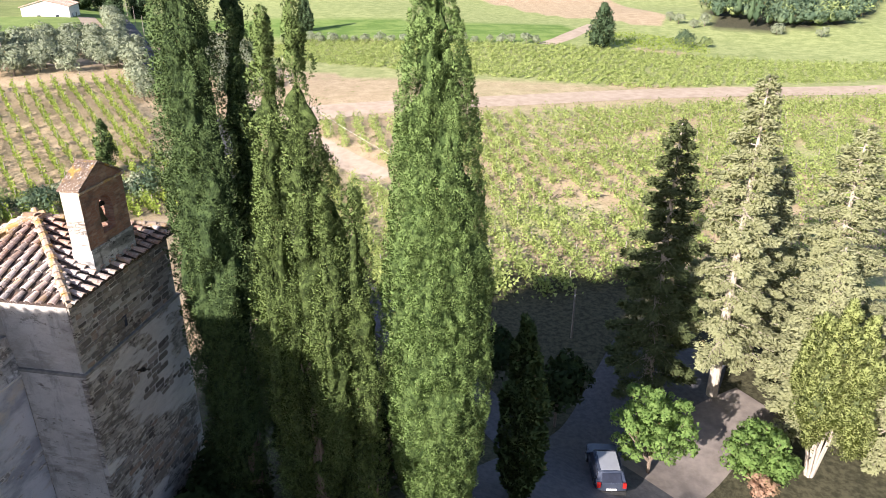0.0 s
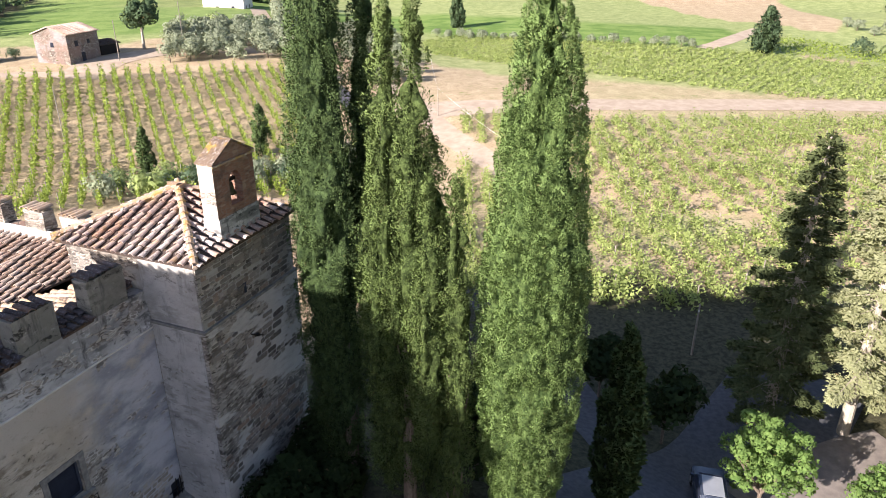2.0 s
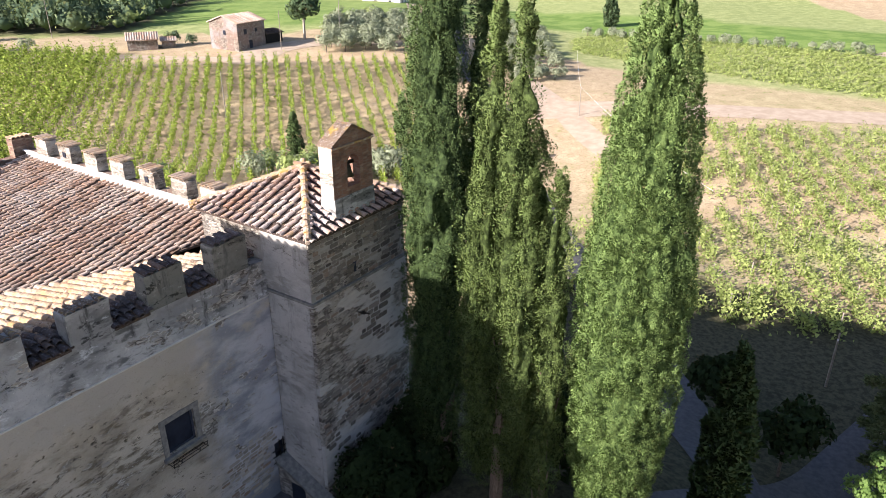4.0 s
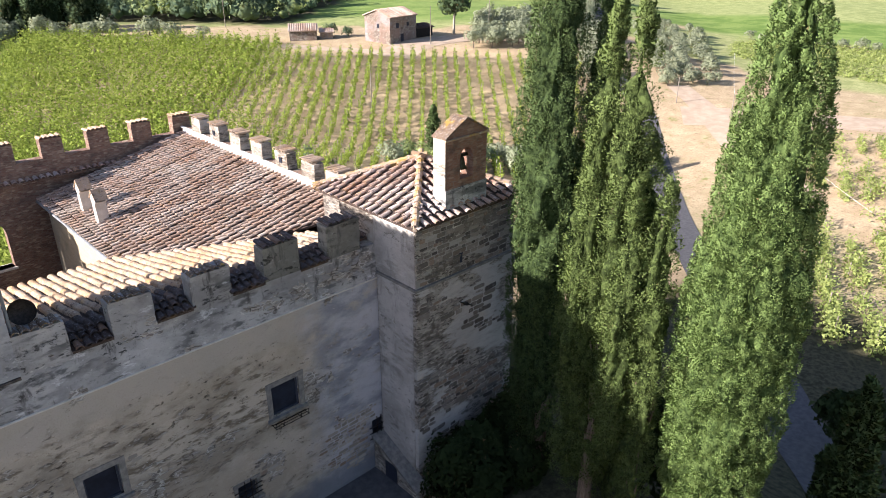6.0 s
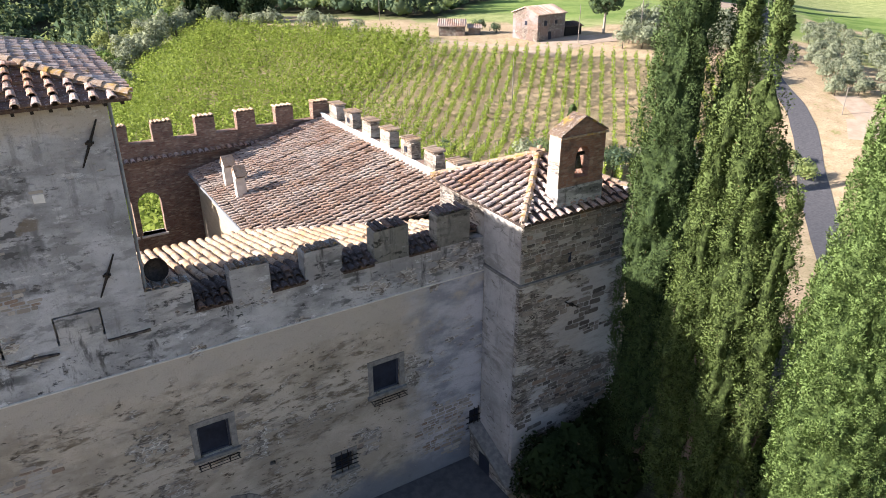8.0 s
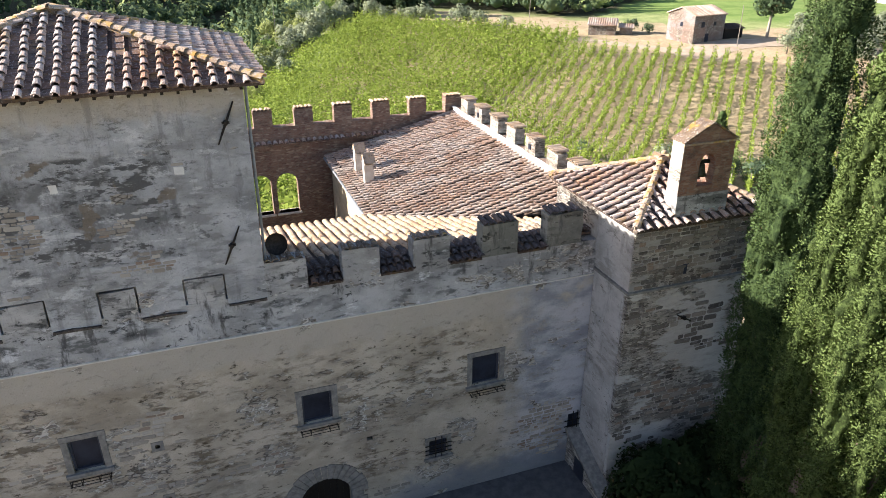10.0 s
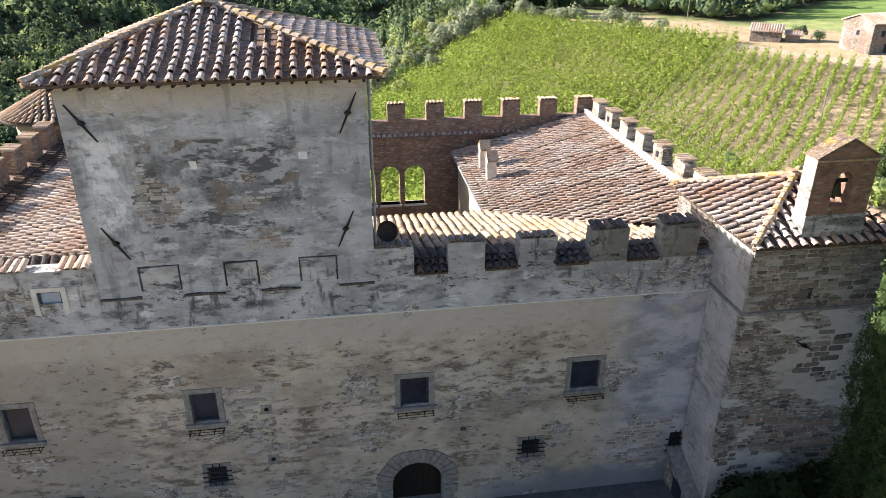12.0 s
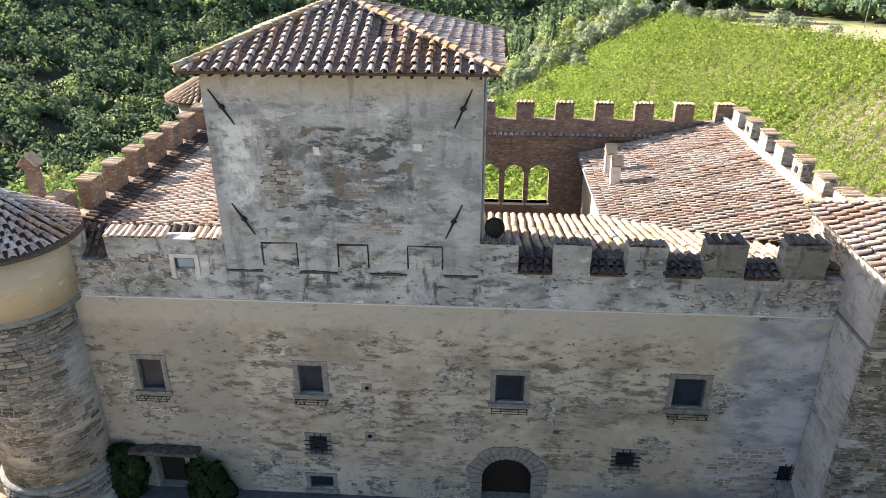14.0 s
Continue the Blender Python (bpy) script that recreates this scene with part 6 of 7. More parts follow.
def conifer(x, y, top, radius, seed, mat, label, leaves=24000, bare=0.16, ragged=0.35, pale=True):
    """A large open conifer: a pale trunk, whorls of drooping boughs, flat sprays along them."""
    rng = np.random.default_rng(seed)
    z0 = ground_at(x, y)
    H = top - z0
    tree = thing("conifer", label, "tree", (x, y, z0), "conifers by the car park")
    bark = BARK_PALE if pale else BARK
    part("trunk", Shape().tube((0, 0, -0.3), (0, 0, H * 0.97), 0.38, 0.04, 10), bark, tree)
    pts, als, lens, outs = [], [], [], []
    nb = 95
    for k in range(nb):
        f = bare + (0.985 - bare) * (k / nb) ** 0.9
        a = k * 2.399 + rng.uniform(-0.3, 0.3)
        reach = radius * (1 - f) ** 0.72 * rng.uniform(1 - ragged, 1.12) + 0.25
        droop = -0.16 * reach * rng.uniform(0.4, 1.4)
        d = np.array([math.cos(a), math.sin(a), 0])
        tip = d * reach + np.array([0, 0, f * H + droop])
        root = np.array([0, 0, f * H - 0.1 * reach])
        part("bough", Shape().tube(root, root + (tip - root) * 0.8, 0.05, 0.015, 5), bark, tree)
        m = max(40, int(leaves / nb * (reach / radius) * 3.8))
        s = rng.uniform(0.18, 1.0, m) ** 0.75
        side = np.array([-d[1], d[0], 0])
        w = 0.42 * reach * (1.08 - s) * rng.uniform(-1, 1, m) + 0.12 * rng.normal(size=m)
        p = root + (tip - root) * s[:, None] + side * w[:, None] + np.array([0, 0, 1]) * (rng.normal(0, 0.11, m) - 0.10 * np.abs(w))[:, None]
        pts.append(p)
        als.append(d * 0.8 + side * np.sign(w)[:, None] * 0.6 + rng.normal(0, 0.35, (m, 3)))
        lens.append(rng.uniform(0.10, 0.27, m))
        outs.append(np.array([0, 0, 0.7]) + d * 0.5 + side * np.sign(w)[:, None] * 0.25 + 0 * p)
    ln = np.concatenate(lens)
    quads, own = fan(np.concatenate(pts), np.concatenate(als), ln, ln * 0.27, rng)
    V, F, N = faced(quads, np.concatenate(outs), own, 0.55)
    crown = new("crown", array_mesh("crown", V, F, mat, True, N))
    crown.parent = tree
    return tree


conifer(37.6, -26.8, 15.4, 4.2, 11, LEAF_CONIFER, "tall open conifer with a pale trunk and drooping boughs", 34000, 0.22)
# The cypress's shadow on this conifer is also put into its leaf colour.
conifer(36.6, -22.4, 12.9, 3.6, 12, LEAF_FIR_SHADE, "conifer coloured dark for the cypress's shadow on it", 30000, 0.10)
conifer(43.0, -34.5, 11.5, 5.2, 13, LEAF_CONIFER, "broad sunlit conifer behind the car park", 34000, 0.08)
conifer(42.0, -29.8, 9.0, 3.8, 14, LEAF_CONIFER, "sunlit conifer with low boughs", 26000, 0.06)
conifer(35.2, -31.8, 6.5, 3.4, 15, LEAF_CONIFER, "lower sunlit conifer among the others", 20000, 0.1)
conifer(33.6, -36.2, 4.6, 3.6, 16, LEAF_CONIFER, "low sunlit conifer sweeping to the ground", 20000, 0.04)
conifer(38.5, -38.5, 8.5, 4.0, 17, LEAF_CONIFER, "sunlit conifer with low boughs", 20000, 0.05)


def broadleaf(x, y, h, r, seed, mat, label, stem=0.3, clumps=26, per=110, leaf=0.17, group="", bark=None, low=0.28, stems=1, clump=(0.26, 0.44), spread=(0.35, 0.74)):
    """A leafy tree: trunk, forking limbs and leaf clumps of many large leaves."""
    rng = np.random.default_rng(seed)
    z0 = ground_at(x, y)
    tree = thing("tree" if h > 2.6 else "shrub", label, "tree" if h > 2.6 else "shrub", (x, y, z0), group)
    bark = bark or BARK
    for k in range(stems):
        a = k * 2.4 + 0.5
        off = 0.25 * r * (k > 0)
        part("trunk", Shape().tube((0, 0, -0.2), (off * math.cos(a), off * math.sin(a), h * 0.6), stem * h * 0.06 / (1 + 0.3 * k), 0.02 * h, 8), bark, tree)
    d = rng.normal(size=(clumps, 3))
    d /= np.linalg.norm(d, axis=1, keepdims=True)
    zc = h * (low + (1 - low) / 2)
    c = d * rng.uniform(*spread, (clumps, 1)) * np.array([r, r, h * (1 - low) / 2]) + np.array([0, 0, zc])
    for k in range(min(clumps, 12)):
        part("limb", Shape().tube((0, 0, h * low * 0.8), c[k], 0.025 * h * 0.5, 0.02, 5), bark, tree)
    rr = np.repeat(rng.uniform(*clump, (clumps, 1)) * r, 3, axis=1) * np.array([1, 1, 0.75])
    V, F, N = lumpy(c, rr, per, leaf / (np.mean(clump) * r), rng, 0.45, -0.7, 0.6)
    crown = new("crown", array_mesh("crown", V, F, mat, True, N))
    crown.parent = tree
    return tree


broadleaf(28.6, -21.9, 5.9, 2.3, 21, LEAF_BROAD, "young bright green lime tree in the car park", 0.3, 95, 150, 0.085, low=0.18, clump=(0.08, 0.24), spread=(0.3, 1.0))
broadleaf(29.5, -27.9, 3.6, 2.3, 22, LEAF_BROAD, "leafy green bush at the edge of the car park", 0.2, 70, 150, 0.09, low=0.1, clump=(0.10, 0.26), spread=(0.35, 0.95))
broadleaf(27.9, -27.7, 2.3, 0.9, 23, LEAF_RUST, "rusty pink flowering shrub", 0.2, 14, 80, 0.10, low=0.1)
# Deep shade is put into the near-black leaves of these two trees.
broadleaf(31.8, -16.6, 5.2, 2.1, 24, LEAF_IVY_SHADE, "leafy tree by the drive, its leaves coloured for deep shade", 0.3, 24, 90, 0.20, low=0.3)
broadleaf(35.5, -12.2, 4.6, 2.2, 25, LEAF_IVY_SHADE, "leafy tree by the drive, its leaves coloured for deep shade", 0.3, 24, 90, 0.20, low=0.3)
zy = ground_at(30.6, -31.0)
many = cypress(30.6, -31.0, "light green many-stemmed tree with bare pale stems below", LEAF_YELLOW, 26, [(0, 0, zy + 11.2, 1.0, 0.36, 0.55, 0.3, 22000), (0.9, 0.7, zy + 9.8, 0.95, 0.36, 0.6, 0.3, 20000), (-0.9, 0.8, zy + 9.0, 0.95, 0.34, 0.6, 0.3, 20000), (0.2, -1.3, zy + 10.2, 0.95, 0.34, 0.6, 0.3, 20000), (-1.1, -0.9, zy + 7.9, 0.9, 0.36, 0.6, 0.3, 16000), (1.5, -1.0, zy + 7.6, 0.95, 0.36, 0.6, 0.3, 16000)], 0.10, "", 0.11, "tree", BARK_PALE, inside_mat=LEAF_FIR_SHADE)
for k in range(7):
    a = k * 0.9
    part("stem", Shape().tube((0.15 * math.cos(a), 0.15 * math.sin(a), -0.2), (0.95 * math.cos(a), 0.95 * math.sin(a), 5.2), 0.10, 0.04, 7), BARK_PALE, many)
# Two unseen trees, added only to throw shade on the car park.
broadleaf(9.2, -9.6, 5.7, 2.5, 36, LEAF_IVY_SHADE, "unseen round tree added to shade the car park", 0.3, 34, 110, 0.16, low=0.15)
broadleaf(0.0, -10.6, 8.2, 2.6, 37, LEAF_IVY_SHADE, "unseen round tree added to shade the car park", 0.3, 34, 110, 0.16, low=0.2)
# The shade below the cypresses is put into these shrubs' leaf colour.
broadleaf(25.0, -8.5, 5.5, 2.4, 27, LEAF_IVY_SHADE, "shrub under the cypresses, its leaves coloured dark for the shade", 0.3, 24, 90, 0.20, low=0.1)
broadleaf(19.5, -9.5, 6.0, 2.4, 28, LEAF_IVY_SHADE, "shrub under the cypresses, its leaves coloured dark for the shade", 0.3, 30, 110, 0.18, low=0.05)
broadleaf(17.8, -7.2, 5.0, 2.0, 29, LEAF_IVY_SHADE, "shrub under the cypresses, its leaves coloured dark for the shade", 0.3, 30, 110, 0.18, low=0.05)


for k, (x, y, h, r) in enumerate(((-29, 16, 8.6, 3.0), (-31, 22, 8.6, 3.2), (-27, 24, 6.6, 2.6), (-32, 29, 8.2, 3.3), (-28, 32, 6.8, 2.8), (-33, 37, 9.2, 3.4), (-28, 40, 7.8, 2.8), (-36, 26, 8.6, 3.4), (-38, 34, 9.0, 3.6), (-34, 46, 9.6, 3.4), (-27, 48, 8.6, 2.8), (-25, 13, 6.4, 2.2), (-38, 44, 9.0, 3.2))):
    broadleaf(x, y, h, r, 600 + k, (LEAF_YELLOW, LEAF_BROAD)[k % 2], "bright green bushy tree below the west wall", 0.25, 36, 110, 0.17, "trees below the west wall", low=0.15, clump=(0.2, 0.38))


def hedge(name, boxes, seed, mat, label, leaf=0.14, per=900):
    """Clipped or climbing greenery: leaves over lumpy cushions that fill the boxes given (centre, radii)."""
    rng = np.random.default_rng(seed)
    c = np.array([b[0] for b in boxes], float)
    r = np.array([b[1] for b in boxes], float)
    h = thing(name, label, "shrub", (c[0][0], c[0][1], c[0][2] - r[0][2]))
    for k in range(len(c)):
        outer = lumpy(c[k:k + 1] - np.array(h.location), r[k:k + 1], per, leaf / np.mean(r[k]), rng, 0.55, -0.8, 0.7)
        inner = lumpy(c[k:k + 1] - np.array(h.location), r[k:k + 1] * 0.8, 500, 0.2, rng, 0.5, -0.8, 0.2)
        V, F, N = join_arrays(outer, inner)
        ob = new("foliage", array_mesh("foliage", V, F, mat, True, N))
        ob.parent = h
        part("stem", Shape().tube(c[k] - np.array(h.location) - np.array([0, 0, r[k][2] + 0.1]), c[k] - np.array(h.location), 0.06, 0.03, 6), BARK, h)
    return h


hedge("hedge", [((12.9, -3.2, 1.3), (1.2, 0.9, 1.9)), ((14.6, -3.4, 1.5), (1.4, 1.0, 2.4)), ((16.4, -3.5, 1.8), (1.5, 1.1, 2.9)), ((13.6, -4.4, 0.8), (1.5, 1.0, 1.6)), ((15.6, -4.6, 1.0), (1.5, 1.1, 2.0))], 31, LEAF_IVY_SHADE, "dark evergreen hedge against the foot of the bell tower", 0.075, 4200)
hedge("climber", [((-14.7, -0.45, 0.9), (0.7, 0.5, 0.9)), ((-14.3, -0.35, 1.7), (0.5, 0.4, 0.8)), ((-15.1, -0.4, 1.6), (0.45, 0.4, 0.9)), ((-14.6, -0.3, 2.5), (0.45, 0.3, 0.5))], 32, LEAF_IVY_SHADE, "dark climbing bush beside the side door", 0.08, 1100)
hedge("climber", [((-11.5, -0.45, 0.8), (0.6, 0.5, 0.8)), ((-11.0, -0.4, 1.3), (0.5, 0.4, 0.9)), ((-11.7, -0.35, 1.7), (0.4, 0.35, 0.7)), ((-10.6, -0.4, 0.8), (0.45, 0.4, 0.6))], 33, LEAF_IVY_SHADE, "dark climbing bush beside the side door", 0.08, 1100)
hedge("climber", [((-18.2, -2.9, 0.6), (1.0, 0.7, 1.2))], 34, LEAF_IVY_SHADE, "low bush at the foot of the turret", 0.14, 900)


# ---- roads and fields ----
strip("road", [(20, -17.5), (28, -15.5), (38, -8), (50, 2.5), (64, 13.3), (80, 24.6), (90, 32), (101, 40), (110, 48), (120, 61), (157, 88), (222, 137), (300, 195)], 3.6, ASPHALT, "narrow grey asphalt lane", "road", 0.06)
# Dark asphalt stands for the shaded ground, pale gravel for the sunlit patch.
strip("drive", [(18, -15), (24, -17.5), (29, -20.5), (36, -22.5), (44, -25)], 8.0, ASPHALT, "asphalt drive laid dark where the ground lies in shade", "road", 0.075, 1.0)
strip("car_park", [(27.6, -22.0), (30.0, -23.9), (34.5, -26.8), (37, -30)], 4.6, GRAVEL, "pale gravel laid over the sunlit patch of the car park", "pavement", 0.10, 1.0)
strip("track", [(122, 47), (113, 36), (103, 27), (93, 17), (84, 8)], 4.5, SOIL, "bare dry soil beside the lane", "track", 0.05)
strip("track", [(108, 38), (116, 26), (122, 10), (128, -6), (137, -25), (145, -45), (155, -78), (163, -110), (170, -150)], 9.0, SOIL, "broad bare track between the vineyards", "track", 0.05)
strip("track", [(196, -8), (205, -12), (222, -16), (250, -22)], 5.0, SOIL, "pale farm track", "track", 0.05)
strip("track", [(93, 96), (104, 101), (118, 98), (128, 84), (133, 70)], 9.0, SOIL, "bare yard in front of the farmhouse", "track", 0.05)
strip("track", [(152, 94), (163, 103), (180, 117), (200, 133)], 5.0, SOIL, "pale drive through the olives to the white house", "track", 0.05)
strip("track", [(7.3, 140.6), (26.6, 156.5), (47.3, 172.2)], 2.2, SOIL, "dry headland beside the vineyard", "track", 0.05)
strip("track", [(52, 158), (70, 136), (82, 119), (93, 101)], 3.0, SOIL, "dry headland at the top of the vineyard", "track", 0.05)

ROW = np.array([0.681, 0.733])


def vine_rows(name, origin, along, spacing, rows, length, keep, seed, label, pace=1.0, plump=1.0, gaps=0.08, leaves=15, tall=1.5, posts=True, stray=0.10, leaf=0.24, mat=None, fuller=None, wide=0.75):
    """A vineyard: rows of bushy vines, and the posts of their trellis. keep(x, y): where vines grow; fuller(x, y): how much bushier they are."""
    rng = np.random.default_rng(seed)
    along = np.array(along, float) / np.hypot(*along)
    across = np.array([along[1], -along[0]])
    P = []
    for i in range(rows[0], rows[1]):
        n = int(length / pace)
        q = np.array(origin) + across * (i * spacing) + along * (np.arange(n) * pace)[:, None]
        P.append(q + rng.normal(0, stray, q.shape))
    P = np.concatenate(P)
    stem_line = P
    k = keep(P[:, 0], P[:, 1]) & (rng.uniform(size=len(P)) > gaps * (0.35 + 1.9 * smoothstep(0.42, 0.68, lattice(np.stack([P[:, 0] / 7, P[:, 1] / 7, 0 * P[:, 0]], 1), seed))))
    P = P[k]
    n = len(P)
    z = height(P[:, 0], P[:, 1])
    vig = (0.7 + 0.6 * lattice(np.stack([P[:, 0] / 6, P[:, 1] / 6, 0 * P[:, 0]], 1), seed + 1)) * rng.uniform(0.75, 1.25, n) * plump
    if fuller:
        vig = vig * fuller(P[:, 0], P[:, 1])
    d = rng.normal(size=(n, leaves, 3)) * np.array([0.30, 0.30, 0.34])
    d = d * vig[:, None, None]
    base = np.stack([P[:, 0], P[:, 1], z + 0.62 * tall], 1)
    pts = base[:, None] + d[..., 0:1] * np.array([*along, 0]) * 1.25 + d[..., 1:2] * np.array([*across, 0]) * wide + d[..., 2:3] * np.array([0, 0, tall])
    pts[..., 2] = np.maximum(pts[..., 2], (z + 0.2)[:, None])
    nr = d / (np.linalg.norm(d, axis=2, keepdims=True) + 1e-6) + np.array([0, 0, 0.35])
    size = (leaf * rng.uniform(0.6, 1.4, (n, leaves)) * np.sqrt(vig)[:, None]).ravel()
    V, F, N = cards(pts.reshape(-1, 3), nr.reshape(-1, 3), size, rng, 0.6, 0.75, 0.6)
    ob = new(name, array_mesh(name, V, F, mat or LEAF_VINE, True, N))
    tagged(ob, label, "vines", kind="stuff")
    if posts:
        s = Shape()
        for x, y in P[::max(1, int(5 / pace))]:
            zz = ground_at(x, y)
            s.box((x - 0.045, y - 0.045, zz - 0.1), (x + 0.045, y + 0.045, zz + tall + 0.45))
        tagged(part("vine_posts", s, WOOD_POST), "weathered wooden trellis posts among the vines", "posts", kind="stuff")
    return ob


def uv_of(x, y):
    return x * 0.772 + y * 0.635, -x * 0.635 + y * 0.772


def on_hill(x, y):
    u, v = uv_of(x, y)
    s = x * 0.88 - (y - 72) * 0.47
    return (u > 74) & (u < 133 + 3 * (v > 40)) & (v > -23) & (v < 42) & (s > 3)


def on_green_hill(x, y):
    u, v = uv_of(x, y)
    return (u > 62) & (u < 141.5) & (v >= 42) & (v < 103)


def richer(x, y):
    """The rows grow bushier towards the green flank of the hill."""
    return 1.0 + 0.27 * smoothstep(5, 55, uv_of(x, y)[1])


ORIGIN = np.array([50.0, 50.0]) - ROW * 30
vine_rows("hill_vines", ORIGIN, ROW, 2.16, (-60, 40), 170, on_hill, 41, "trellised vine rows on dry soil up the hillside", 0.75, 0.86, 0.07, 44, 2.1, stray=0.08, leaf=0.15, fuller=richer, wide=0.62)
vine_rows("green_hill_vines", ORIGIN, ROW, 2.16, (-70, 24), 230, on_green_hill, 42, "dense green vine rows on the hill behind the castle", 0.85, 1.02, 0.05, 46, 1.9, False, 0.08, leaf=0.17, fuller=richer, wide=0.62)

vine_rows("north_vines", (-14.0, 27.0), (1, 0.1), 2.4, (-16, 1), 52, lambda x, y: (y > 26) & (x > -14), 46, "green vine rows below the north wall", 0.6, 1.5, 0.03, 44, 1.7, False, 0.1, leaf=0.17)


def on_flat(x, y):
    edge = 112 + (y < 5) * np.clip((5 - y) * 0.42, 0, 60)
    clear = np.abs((x - 93) * 0.73 - (y - 17) * 0.68) > 3.0
    return (x > 49.5 - 0.3 * (y + 10)) & (x < edge - 0.5 + 0 * y) & (y < 12 + (x - 70) * 0.35) & (y > -95) & (clear | (y < -2))


def past_track(x, y):
    edge = 124 + np.clip((12 - y) * 0.42, -8, 60)
    return (x > edge + 3) & (x < 195 + 0.05 * y) & (y < 36 + (x - 118) * 0.45) & (y > -150)


vine_rows("flat_vines", (48, -100), (0.93, 0.36), 2.7, (-48, 55), 190, on_flat, 43, "uneven rows of bushy vines on straw-dry ground", 0.75, 1.65, 0.20, 72, 1.0, stray=0.34, leaf=0.10, mat=LEAF_VINE_DRY)
vine_rows("far_vines", (118, -150), (0.97, -0.22), 2.1, (-106, 24), 120, past_track, 44, "bright green vine rows beyond the track", 1.0, 1.7, 0.10, 30, 0.6, False, stray=0.35, leaf=0.13, mat=LEAF_VINE_DRY)
vine_rows("farthest_vines", (196, -20), (0.75, -0.66), 3.0, (-6, 14), 36, lambda x, y: (x > 196) & (x < 226) & (y < -20) & (y > -52), 45, "young dark vine rows by the farm track", 1.2, 1.0, 0.02, 9, 1.3, False)


def in_vineyard(p):
    """Whether a plant would stand among the vines of the hill."""
    u, v = uv_of(p[0], p[1])
    return 55 < u < 142.3 and 36 < v < 105


def olive(x, y, r, seed, mat=None, name="olive_tree", label="silvery green olive tree", group="olive trees", tall=1.0):
    rng = np.random.default_rng(seed)
    z0 = ground_at(x, y)
    t = thing(name, label, "tree", (x, y, z0), group)
    part("trunk", Shape().tube((0, 0, -0.2), (0.15, 0.1, r * 0.7), 0.16, 0.09, 7), BARK, t)
    n = 9
    d = rng.normal(size=(n, 3))
    d /= np.linalg.norm(d, axis=1, keepdims=True)
    c = d * np.array([0.6, 0.6, 0.38]) * r + np.array([0, 0, r * tall * 0.85])
    V, F, N = lumpy(c, np.full((n, 3), 0.55 * r) * rng.uniform(0.7, 1.2, (n, 1)), 130, 0.15, rng, 0.45, -0.6, 0.6, share=0.85)
    ob = new("crown", array_mesh("crown", V, F, mat or LEAF_OLIVE, True, N))
    ob.parent = t
    return t


rng = np.random.default_rng(50)
groves = []
for i in range(6):
    for j in range(8):
        p = np.array([109.0, 89.0]) + np.array([0.72, -0.69]) * (i * 4.7) + np.array([0.81, 0.59]) * (j * 5.0)
        groves.append(p + rng.normal(0, 0.7, 2))
for i in range(16):
    groves.append(np.array([48.0, 168.0]) + np.array([0.60, -0.80]) * (i * 3.9) + rng.normal(0, 0.7, 2))
for i in range(26):
    groves.append(np.array([110.0, 58.5]) + np.array([0.805, 0.593]) * (i * 4.2) + rng.normal(0, 0.5, 2))
for i in range(18):
    groves.append(np.array([119.0, 49.0]) + np.array([0.81, 0.56]) * (i * 4.4) + rng.normal(0, 0.8, 2))
    groves.append(np.array([123.0, 45.0]) + np.array([0.82, 0.53]) * (i * 4.4) + rng.normal(0, 0.9, 2))
    groves.append(np.array([121.0, 47.0]) + np.array([0.82, 0.55]) * (i * 4.4 + 2) + rng.normal(0, 0.9, 2))
    groves.append(np.array([127.0, 42.0]) + np.array([0.82, 0.50]) * (i * 4.4 + 1) + rng.normal(0, 1.1, 2))
for i in range(22):
    groves.append(np.array([197.0, -12.0]) + np.array([-0.05, 1.0]) * (i * 3.4 + 6) + rng.normal(0, 0.5, 2))
for x, y in ((24, 170), (28, 163), (32, 156), (35, 165), (41, 179), (31, 177), (36, 172), (22, 160), (27, 152), (38, 184), (20, 151)):
    groves.append(np.array([x, y]) + rng.normal(0, 0.8, 2))
for i in range(14):
    groves.append(np.array([4.0, 92.0]) + np.array([0.47, 0.88]) * (i * 5.5) + np.array([-0.88, 0.47]) * rng.uniform(-3, 4) + rng.normal(0, 0.8, 2))
for i in range(17):
    groves.append(np.array([10.5, 149.0]) + np.array([0.772, 0.635]) * (i * 3.1) + rng.normal(0, 0.6, 2))
    groves.append(np.array([7.0, 153.5]) + np.array([0.772, 0.635]) * (i * 3.2) + rng.normal(0, 0.9, 2))
groves = [p for p in groves if not in_vineyard(p)]
protos = [olive(*groves[k], 2.35, 60 + k) for k in range(5)]
for k, p in enumerate(groves[5:]):
    src = protos[k % 5]
    s = rng.uniform(0.8, 1.25) * (0.62 if p[0] > 110 and p[1] < 61 + 0.73 * (p[0] - 120) else 1.0)
    m = pose(p[0], p[1], ground_at(*p), 0, 0, rng.uniform(0, 360))
    o = copy_thing(src, m)
    o.scale = (s, s, s)

edge_bushes = [olive(2 + 9 * k, 112 + 16 * k, 2.2, 700 + k, m, "shrub", w, "bushes beside the hill", 1.2) for k, (m, w) in enumerate(((LEAF_BROAD, "leafy green bush at the edge of the hill"), (LEAF_YELLOW, "light green bush at the edge of the hill"), (LEAF_OLIVE, "grey-green bush at the edge of the hill"), (LEAF_OLIVE, "grey-green bush at the edge of the hill")))]
